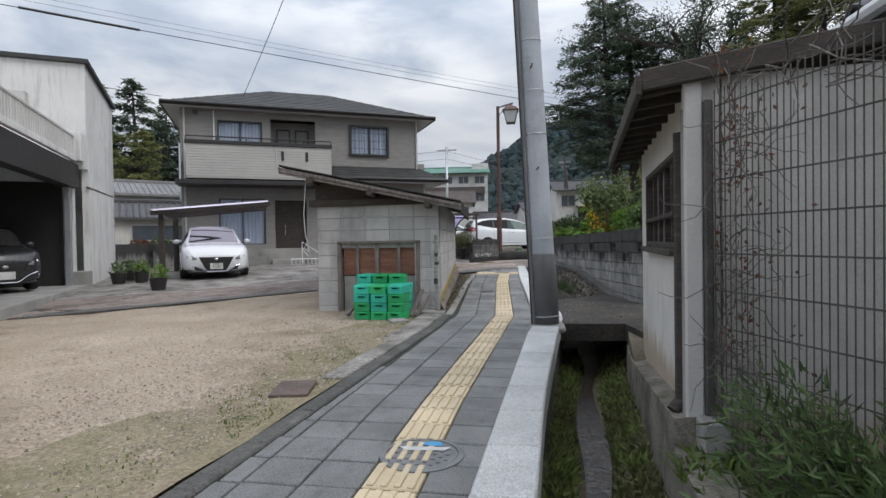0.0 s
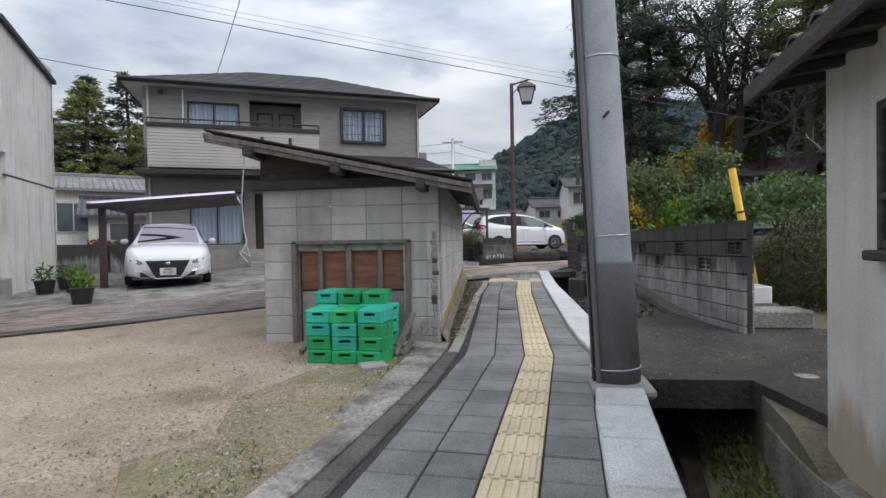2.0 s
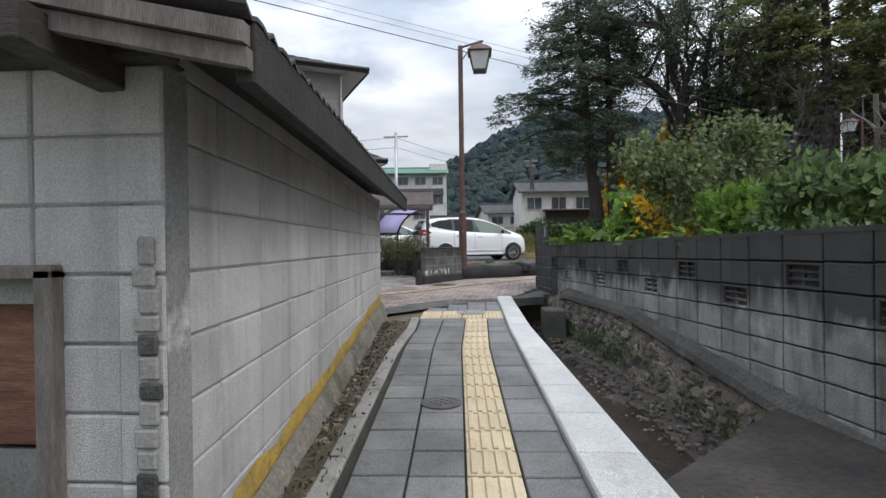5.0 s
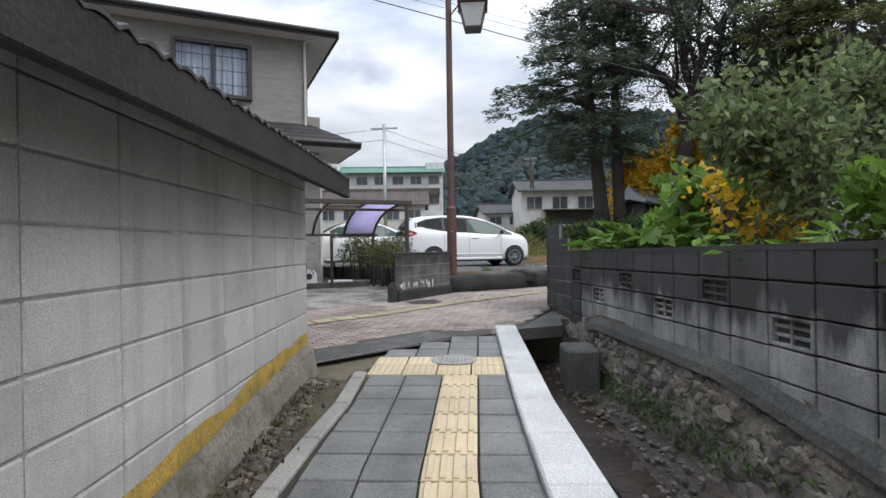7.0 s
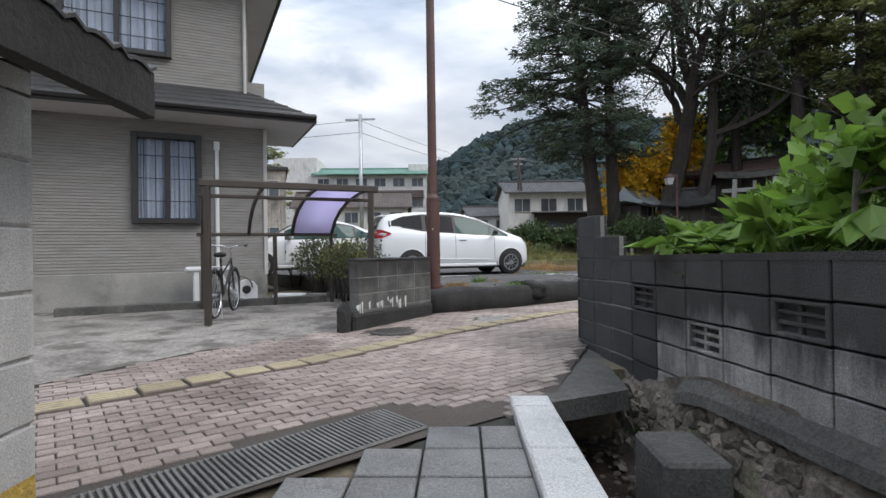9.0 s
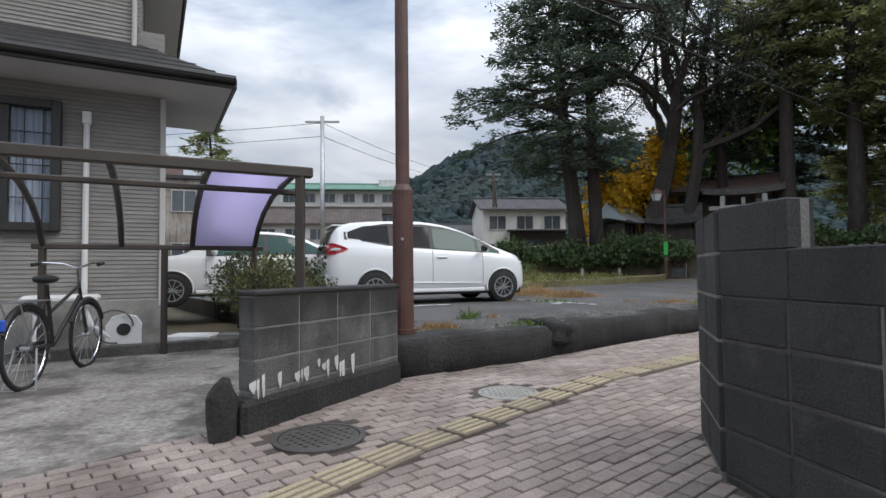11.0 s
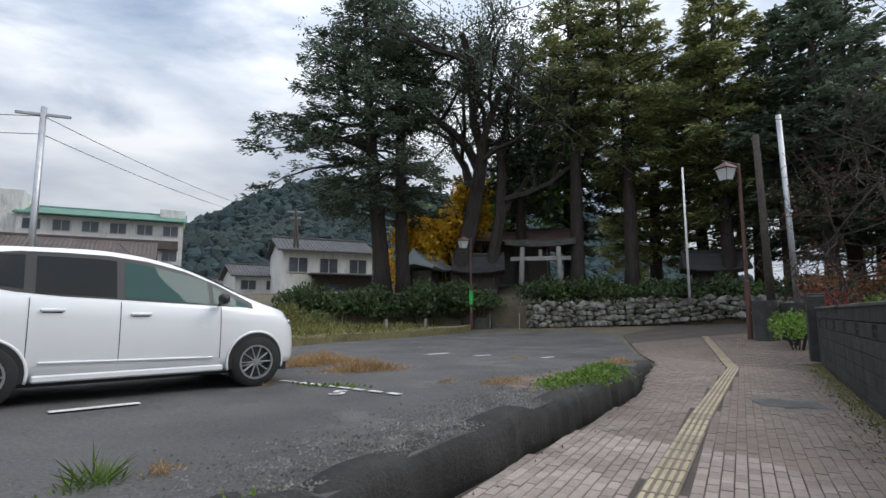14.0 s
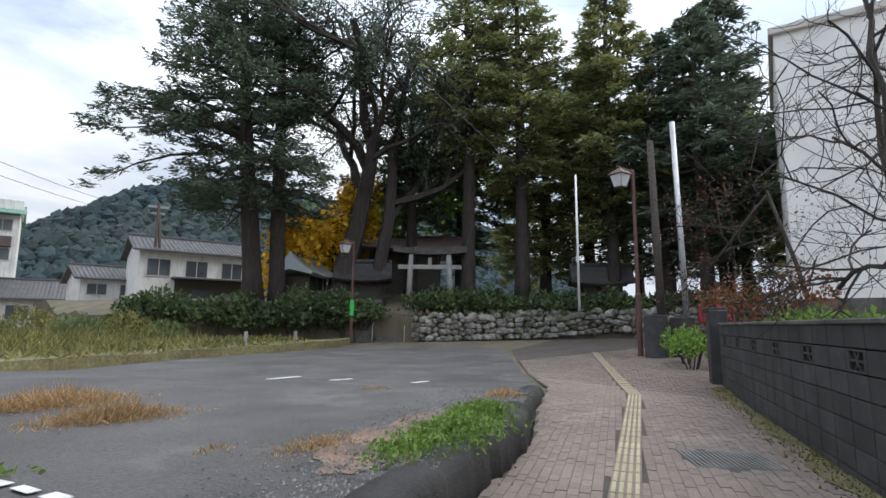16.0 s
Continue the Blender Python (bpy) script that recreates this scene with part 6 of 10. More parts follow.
def build_car(name, label, m, paint, L, W, H, wb, r, kind="hatch"):
    """A car with its front along +x, rear axle at x = 0."""
    c = thing(name, label, "car", m)
    T = HATCH if kind == "hatch" else SALOON
    kx, ky, kz = L / (T["end"] - T["start"]), W / (2 * max(v for _, v in T["half"])), H / max(v for _, v in T["roof"])
    x0, x1 = T["start"] * kx, T["end"] * kx
    hw = W / 2

    def at(x):
        q = x / kx
        return (x, smooth_at(T["half"], q) * ky, smooth_at(T["sill"], q), smooth_at(T["belt"], q) * kz, smooth_at(T["roof"], q) * kz, smooth_at(T["roofhalf"], q) * ky)

    xs = sorted({x0 + (x1 - x0) * (0.5 - 0.5 * math.cos(math.pi * i / 46)) for i in range(47)} | {q * kx for q, _ in T["roof"]})
    part("body", car_body([at(x) for x in xs]), paint, c, smooth=True)

    def skin(x, f):
        """Place on the cabin's side at fraction f from shoulder to roof."""
        _, w_, _, zs, zr, wr = at(x)
        return w_ * 0.94 + (wr - w_ * 0.94) * f, zs + (zr - zs) * f

    def side_sheet(s, cols, out):
        """A pane along the cabin's side; cols holds (x, lower fraction, upper fraction)."""
        b = Mesh()
        n, q = len(cols), 4
        for x, f0, f1 in cols:
            for k in range(q + 1):
                y, z = skin(x, f0 + (f1 - f0) * k / q)
                b.v.append((x, s * (y + out), z))
        b.f = [(i * (q + 1) + k, (i + 1) * (q + 1) + k, (i + 1) * (q + 1) + k + 1, i * (q + 1) + k + 1) for i in range(n - 1) for k in range(q)]
        return b

    def span(a, d, f0, f1, n=8):
        return [(a + (d - a) * i / n, f0(i / n), f1(i / n)) for i in range(n + 1)]

    def face_x(y):
        """Where the nose reaches the given half width."""
        x = x1
        while x > x1 - 1.2 * kx and at(x)[1] * 0.95 < abs(y):
            x -= 0.004
        return x

    if kind == "hatch":
        panes = [span(-0.46 * kx, 0.27 * kx, lambda t: 0.34 - 0.2 * t, lambda t: 0.62 + 0.2 * min(1, 2.5 * t)), span(0.36 * kx, 1.03 * kx, lambda t: 0.07, lambda t: 0.80), span(1.10 * kx, 1.94 * kx, lambda t: 0.07, lambda t: 0.80), span(1.99 * kx, 2.38 * kx, lambda t: 0.07, lambda t: 0.76 - 0.45 * t)]
        band = span(-0.52 * kx, 2.44 * kx, lambda t: 0.31 - 0.28 * min(1, t * 3.4), lambda t: 0.66 + 0.23 * min(1, 5 * t) - 0.4 * max(0, t - 0.86) / 0.14)
        seams, grips, mirror_x = [0.32 * kx, 1.065 * kx, 2.06 * kx], [0.5 * kx, 1.25 * kx], 2.02 * kx
    else:
        panes = [span(-0.05 * kx, 0.38 * kx, lambda t: 0.1, lambda t: 0.5 + 0.28 * t), span(0.45 * kx, 1.12 * kx, lambda t: 0.06, lambda t: 0.8), span(1.19 * kx, 2.2 * kx, lambda t: 0.06, lambda t: 0.8)]
        band = span(-0.12 * kx, 2.3 * kx, lambda t: 0.02, lambda t: 0.45 + 0.43 * min(1, 4 * t))
        seams, grips, mirror_x = [0.42 * kx, 1.155 * kx, 2.3 * kx], [0.62 * kx, 1.36 * kx], 2.12 * kx
    for s in (-1, 1):
        part("window_band", side_sheet(s, band, 0.003), BLACKISH, c, smooth=True)
        for i, cols in enumerate(panes):
            part("side_window", side_sheet(s, cols, 0.007), CARGLASS_DK if (kind == "hatch" and i < 2) else CARGLASS, c, smooth=True)
        for x in seams:
            _, w_, z0, zs, _, _ = at(x)
            b = Mesh().path([(x, s * w_ * k, z0 + (zs - z0) * f) for k, f in ((0.985, 0.22), (1.0, 0.5), (0.992, 0.78), (0.966, 0.99))], 0.0045, 4)
            part("door_seam", b, BLACKISH, c)
        _, w_, z0, zs, _, _ = at(wb / 2)
        part("sill_trim", Mesh().cbox((wb / 2, s * (w_ * 0.975), z0 + 0.05), (wb - 2 * r - 0.16, 0.035, 0.07), 0.015), paint, c)
        part("door_crease", Mesh().path([(0.42 * kx, s * (w_ * 0.99 + 0.002), z0 + 0.2), (wb * 0.8, s * (w_ * 0.99 + 0.002), z0 + 0.17)], 0.012, 6), paint, c)
        for x in grips:
            _, w_, z0, zs, _, _ = at(x)
            part("door_handle", Mesh().cbox((x, s * (w_ * 0.985 + 0.012), zs - 0.12), (0.2, 0.03, 0.032), 0.01), paint, c)
            # black strip on the uncut door, painting the shade behind the handle
            part("handle_recess", Mesh().cbox((x, s * (w_ * 0.985 - 0.002), zs - 0.14), (0.16, 0.012, 0.02), 0.005), BLACKISH, c)
        _, w_, _, zs, _, _ = at(mirror_x)
        part("mirror", Mesh().lump((mirror_x + 0.03, s * (w_ + 0.09), zs + 0.085), (0.06, 0.095, 0.07), 2, 0.08), paint if kind != "hatch" else BLACKISH, c, smooth=True)
        part("mirror_stalk", Mesh().tube((mirror_x + 0.04, s * (w_ * 0.92), zs + 0.03), (mirror_x + 0.03, s * (w_ + 0.05), zs + 0.06), 0.02), BLACKISH, c)
        for xx in (0.0, wb):
            n = 26
            aw = at(xx)[1]
            pr = r + 0.045
            rim_ = [(xx + pr * math.cos(a), r + 0.01 + pr * math.sin(a)) for a in [math.pi * (i / n * 1.16 - 0.08) for i in range(n + 1)]]
            b = Mesh()
            for q in (0.0, 0.35, 0.6, 0.8, 1.0):
                for x, z in rim_:
                    xq, zq = xx + (x - xx) * q, r + 0.01 + (z - r - 0.01) * q
                    b.v.append((xq, s * (at(xq)[1] + 0.004), zq))
            b.f = [(j * (n + 1) + i, j * (n + 1) + i + 1, (j + 1) * (n + 1) + i + 1, (j + 1) * (n + 1) + i) for j in range(4) for i in range(n)]
            part("wheel_arch", b, BLACKISH, c)
            b = Mesh().path([(x, s * (at(x)[1] - 0.004), z) for x, z in rim_], 0.016, 6)
            part("arch_lip", b, paint, c, smooth=True)
            wheel(c, xx, s * (aw - 0.075), r, r, 0.19, s)
        if kind == "hatch":
            b = Mesh()
            for z, back in ((0.90, 0.14), (0.95, 0.27), (1.0, 0.36), (1.05, 0.26), (1.10, 0.1)):
                _, w_, _, _, _, _ = at(x0 + 0.05)
                b.v += [(x0 - 0.012 + 0.25 * max(0, z - 0.98), s * w_ * 0.72, z), (x0 + 0.02 + 0.25 * max(0, z - 0.98), s * w_ * 1.0, z), (x0 + back, s * (at(x0 + back)[1] * 0.985 + 0.008), z)]
            b.f = [(3 * i + k, 3 * i + k + 1, 3 * i + k + 4, 3 * i + k + 3) for i in range(4) for k in range(2)]
            lamp = part("tail_lamp", b, REDLAMP, c, "red tail lamp")
            part("clear_lens", Mesh().lump((x0 + 0.14, s * (at(x0 + 0.14)[1] * 0.985 + 0.012), 0.99), (0.11, 0.008, 0.03), 1, 0.05), LANTERN, lamp, "clear strip in the lamp")
        cols = []
        if kind == "hatch":
            for y, za, zb in ((0.5, 0.60, 0.66), (0.62, 0.64, 0.74), (0.7, 0.69, 0.82), (0.76, 0.74, 0.86)):
                cols.append((y * ky, za * kz, zb * kz))
        else:
            for y, za, zb in ((0.50, 0.565, 0.60), (0.60, 0.57, 0.655), (0.72, 0.60, 0.70), (0.80, 0.635, 0.735), (0.86, 0.675, 0.745)):
                cols.append((y * ky, za * kz, zb * kz))
        b = Mesh()
        for y, za, zb in cols:
            b.v += [(face_x(y) + 0.012, s * y, za), (face_x(y * 1.02) + 0.004, s * y, zb)]
        b.f = [(2 * i, 2 * i + 2, 2 * i + 3, 2 * i + 1) for i in range(len(cols) - 1)]
        head = part("headlight", b, HEADLAMP, c, "clear headlight")
        b = Mesh().path([(face_x(y) + 0.016, s * y, za) for y, za, zb in cols], 0.007, 5)
        part("lamp_edge", b, BLACKISH, head)
        y, za, zb = cols[2]
        part("projector", Mesh().lump((face_x(y) + 0.012, s * y, (za + zb) / 2), (0.02, 0.035, 0.03), 2, 0.0), CHROME, head, smooth=True)
        if kind != "hatch":
            b = Mesh()
            pts = ((0.34, 0.25, 0.30), (0.52, 0.26, 0.37), (0.70, 0.28, 0.42), (0.84, 0.31, 0.45))
            for y, za, zb in pts:
                b.v += [(face_x(y * ky) + 0.012, s * y * ky, za), (face_x(y * ky) + 0.014, s * y * ky, zb)]
            b.f = [(2 * i, 2 * i + 2, 2 * i + 3, 2 * i + 1) for i in range(3)]
            part("lower_intake", b, BLACKISH, c)
            b = Mesh().path([(face_x(y * ky) + 0.024, s * y * ky, z) for y, z in ((0.0, 0.225), (0.25, 0.225), (0.36, 0.285), (0.5, 0.375), (0.7, 0.43), (0.85, 0.46))], 0.015, 6)
            part("intake_trim", b, CHROME, c, "chrome wing trim")
            part("fog_lamp", Mesh().lump((face_x(0.74 * ky) + 0.015, s * 0.74 * ky, 0.37), (0.015, 0.035, 0.03), 1, 0.0), LANTERN, c)

    def across(xa, xb, f, k=0.90):
        b = Mesh()
        n, q = 8, 10
        for i in range(n + 1):
            x = xa + (xb - xa) * i / n
            w_, zr = at(x)[5] * k, at(x)[4]
            for j in range(q + 1):
                u = -1 + 2 * j / q
                b.v.append((x + f * 0.008, w_ * u, zr + 0.026 - 0.018 * u * u))
        b.f = [(i * (q + 1) + j, i * (q + 1) + j + 1, (i + 1) * (q + 1) + j + 1, (i + 1) * (q + 1) + j) for i in range(n) for j in range(q)]
        return b

    if kind == "hatch":
        part("windscreen", across(1.62 * kx, 2.52 * kx, 1, 0.88), CARGLASS, c, smooth=True)
        b = Mesh()
        for x, f in ((x0 + 0.015, 0.0), (x0 + 0.05, 0.0), (x0 + 0.11, 0.0), (x0 + 0.19, 0.0)):
            _, w_, _, zs, zr, wr = at(x)
            for u in (-1, -0.5, 0, 0.5, 1):
                b.v.append((x - 0.03 - 0.02 * (1 - u * u), wr * 0.93 * u, zr))
        b.f = [(5 * i + k, 5 * i + k + 1, 5 * i + k + 6, 5 * i + k + 5) for i in range(3) for k in range(4)]
        part("rear_window", b, CARGLASS_DK, c, smooth=True)
        part("rear_bumper", Mesh().cbox((x0 + 0.05, 0, 0.47), (0.14, W * 0.86, 0.26), 0.06), paint, c)
        part("bumper_reflector", Mesh().cbox((x0 - 0.02, -hw * 0.7, 0.42), (0.012, 0.16, 0.03), 0.004), REDLAMP, c)
        plate = part("rear_plate", Mesh().cbox((x0 - 0.018, 0, 0.80), (0.012, 0.33, 0.165), 0.004), PAINT_W, c, "white number plate")
        for k in range(3):
            part("plate_mark", Mesh().box((x0 - 0.026, -0.09 + 0.09 * k, 0.785), (0.004, 0.05, 0.07)), BLACKISH, plate)
        part("spoiler", Mesh().cbox((x0 + 0.24, 0, 1.425 * kz), (0.26, W * 0.62, 0.03), 0.012), paint, c)
        part("wiper", Mesh().path([(x0 - 0.04, 0.0, 1.04), (x0 - 0.02, -0.2, 1.1), (x0 + 0.0, -0.36, 1.13)], 0.011, 5), BLACKISH, c)
        part("wiper_arm", Mesh().lump((x0 - 0.03, 0.0, 1.03), (0.03, 0.05, 0.035), 1, 0.1), BLACKISH, c)
        part("aerial", Mesh().tube((1.35 * kx, 0, 1.47 * kz), (1.15 * kx, 0, 1.66 * kz), 0.006, None, 5), BLACKISH, c)
    else:
        part("windscreen", across(1.8 * kx, 2.72 * kx, 1, 0.93), CARGLASS_SKY, c, smooth=True)
        part("rear_window", across(-0.3 * kx, 0.55 * kx, 0, 0.9), CARGLASS_DK, c, smooth=True)
        for s in (-1, 1):
            b = Mesh().add([(x0 - 0.004, s * 0.45 * ky, 0.70), (x0 + 0.0, s * 0.68 * ky, 0.70), (x0 + 0.09, s * 0.84 * ky, 0.72), (x0 + 0.09, s * 0.83 * ky, 0.86), (x0 + 0.02, s * 0.66 * ky, 0.88), (x0 + 0.02, s * 0.45 * ky, 0.86)], [(0, 1, 4, 5), (1, 2, 3, 4)])
            part("tail_lamp", b, REDLAMP, c, "red tail lamp")
        shape = ((-0.45, 0.625), (0.45, 0.625), (0.43, 0.585), (0.285, 0.30), (0.24, 0.245), (-0.24, 0.245), (-0.285, 0.30), (-0.43, 0.585))
        b = Mesh().loft([[(x1 + 0.014, y * ky, z) for y, z in shape], [(x1 - 0.08, y * ky, z) for y, z in shape]])
        g = part("grille", b, BLACKISH, c, "large black mesh grille")
        for k in range(7):
            z = 0.28 + 0.045 * k
            part("grille_bar", Mesh().box((x1 + 0.016, 0, z), (0.008, 2 * ky * (0.235 + 0.2 * (z - 0.245) / 0.34), 0.006)), NEAR_BLACK, g)
        part("emblem", Mesh().lump((x1 + 0.02, 0, 0.56), (0.012, 0.06, 0.035), 2, 0.15), CHROME, c)
        part("number_plate", Mesh().cbox((x1 + 0.03, 0, 0.375), (0.014, 0.33, 0.165), 0.004), PAINT_W, c, "white number plate")
        part("front_lip", Mesh().cbox((x1 - 0.1, 0, 0.22), (0.2, W * 0.8, 0.06), 0.025), BLACKISH, c)
        for s in (-1, 1):
            part("bonnet_seam", Mesh().path([(x, s * w_, smooth_at(T["roof"], x / kx) * kz + 0.004) for x, w_ in ((2.75 * kx, 0.62 * ky), (3.2 * kx, 0.6 * ky), (3.6 * kx, 0.5 * ky))], 0.004, 4), NEAR_BLACK, c)
    part("underbody", Mesh().box((wb / 2, 0, 0.22), (L * 0.86, W * 0.8, 0.1)), BLACKISH, c)
    return c


ang_h = math.degrees(math.atan2(26.0 - 25.18, 0.75 + 1.57))
rear = Vector((-1.57, 25.18, 0)) + Vector((-math.sin(radians(ang_h)), math.cos(radians(ang_h)), 0)) * 0.77
build_car("hatchback", "white compact hatchback parked on the asphalt lot", pose(rear.x, rear.y, 0.71, 0, 0, ang_h), CARWHITE, 3.92, 1.69, 1.525, 2.48, 0.295, "hatch")
crown = build_car("sedan", "white saloon car with a large black grille under the carport", pose(-10.63, 16.82, 0.345, 0, 1.9, -55), CARWHITE, 4.9, 1.80, 1.455, 2.9, 0.33, "sedan")
build_car("sedan", "older white saloon parked behind the hatchback", pose(-3.1, 27.2, 0.72, 0, 0, 205), CARWHITE, 4.5, 1.69, 1.4, 2.66, 0.295, "sedan")
build_car("kei_car", "dark small car parked inside the open garage", pose(-13.3, 10.9, 0.22, 0, 0, -25), CARDARK, 3.4, 1.48, 1.5, 2.0, 0.27, "sedan")


def lettering(parent, text, size, m, material, name="lettering"):
    cu = bpy.data.curves.new(name, "FONT")
    cu.body, cu.size, cu.extrude, cu.align_x, cu.align_y = text, size, 0.002, "CENTER", "CENTER"
    tmp = bpy.data.objects.new(name, cu)
    scene.collection.objects.link(tmp)
    me = bpy.data.meshes.new_from_object(tmp.evaluated_get(bpy.context.evaluated_depsgraph_get()))
    bpy.data.objects.remove(tmp)
    me.materials.clear()
    me.materials.append(material)
    ob = new(name, me)
    ob.parent = parent
    ob.matrix_local = m
    return ob


xf = 3.83 + 0.03 + 0.009
lettering(crown, "41-26", 0.1, Matrix.Translation((xf, 0, 0.36)) @ Matrix.Rotation(radians(90), 4, "Z") @ Matrix.Rotation(radians(90), 4, "X"), LEAF_G, "plate_number")
part("plate_mark", Mesh().box((xf, 0, 0.43), (0.004, 0.16, 0.02)), LEAF_G, crown)

# ---- crates ----
def crate_mesh(material):
    b = Mesh()
    w, d, h = 0.33, 0.46, 0.205
    b.cbox((0, 0, 0.012), (w - 0.02, d - 0.02, 0.024), 0.006)
    b.cbox((0, 0, h - 0.035), (w, d, 0.05), 0.012)
    for s in (-1, 1):
        # end walls with a hand slot
        y = s * (d / 2 - 0.012)
        b.cbox((0, y - s * 0.006, 0.06), (w - 0.04, 0.018, 0.1), 0.005)
        for x in (-0.115, 0.115):
            b.cbox((x, y, 0.13), (0.085, 0.018, 0.075), 0.005)
        b.cbox((0, y - s * 0.002, 0.098), (0.16, 0.03, 0.012), 0.004)
        b.cbox((s * (w / 2 - 0.012), 0, 0.09), (0.018, d - 0.015, 0.18), 0.005)
        for k in (-0.13, 0.0, 0.13):
            b.cbox((s * (w / 2 - 0.004), k, 0.09), (0.012, 0.03, 0.16), 0.004)
    b.cbox((0, 0, h - 0.004), (w - 0.03, d - 0.03, 0.01), 0.003)
    b.cbox((0, 0, h + 0.004), (0.09, 0.014, 0.006), 0.002)
    b.v = [(x * 0.75, y * 0.80, z * 0.638) for x, y, z in b.v]
    return b.data("plastic_crate", material)


random.seed(11)
CR = [crate_mesh(GREEN_P), crate_mesh(TEAL_P)]


def crate(x, y, k, c, turn=0.0):
    solo("plastic_crate", CR[c], None, "green plastic bottle crate stacked upside down" if c == 0 else "teal plastic bottle crate stacked upside down", "crate", group="crates stacked by the shed",
         m=pose(x + random.uniform(-0.012, 0.012), y + random.uniform(-0.015, 0.015), 0.01 + 0.1325 * k, 0, 0, turn + random.uniform(-3, 3)))


stacks = [(-2.415, 7.93, (0, 0, 1, 1), 2), (-2.15, 7.90, (0, 1, 1, 0), 5), (-1.865, 7.90, (0, 0, 0, 1), -4), (-2.505, 8.37, (1, 0, 1, 0, 1), 0), (-2.24, 8.37, (0, 1, 0, 1, 0), 0), (-1.93, 8.24, (1, 1, 1, 1), 82)]
for x, y, cs, tn in stacks:
    for k, c in enumerate(cs):
        crate(x, y, k, c, tn)
crate(-1.965, 8.34, 4, 0, 2)

# ---- plants ----
def leaf_card(b, p, d, n, ln, wd):
    """One leaf: a folded kite from p along d."""
    d, n = Vector(d).normalized(), Vector(n)
    s = d.cross(n)
    if s.length < 1e-4:
        s = d.cross(Vector((1, 0, 0.3)))
    s.normalize()
    k = len(b.v)
    p = Vector(p)
    m = p + d * ln * 0.5 + s.cross(d) * ln * 0.06
    b.v += [tuple(p), tuple(m + s * wd / 2), tuple(p + d * ln), tuple(m - s * wd / 2)]
    b.f.append((k, k + 1, k + 2, k + 3))


def rdir(rg, up=0.0):
    while True:
        v = Vector((rg.uniform(-1, 1), rg.uniform(-1, 1), rg.uniform(-1, 1)))
        if 0.05 < v.length < 1:
            v.normalize()
            v.z += up
            return v.normalized()


def clump(b, rg, c, r, n, ln, wd, flat=1.0, up=0.2):
    for _ in range(n):
        v = rdir(rg)
        p = Vector(c) + Vector((v.x * r, v.y * r, v.z * r * flat)) * rg.uniform(0.35, 1.0)
        leaf_card(b, p, rdir(rg, up), rdir(rg, 0.8), ln * rg.uniform(0.7, 1.3), wd * rg.uniform(0.7, 1.3))


def crooked(rg, p, d, ln, steps, wob):
    pts = [Vector(p)]
    d = Vector(d).normalized()
    for _ in range(steps):
        d = (d + rdir(rg) * wob).normalized()
        pts.append(pts[-1] + d * ln / steps)
    return pts, d


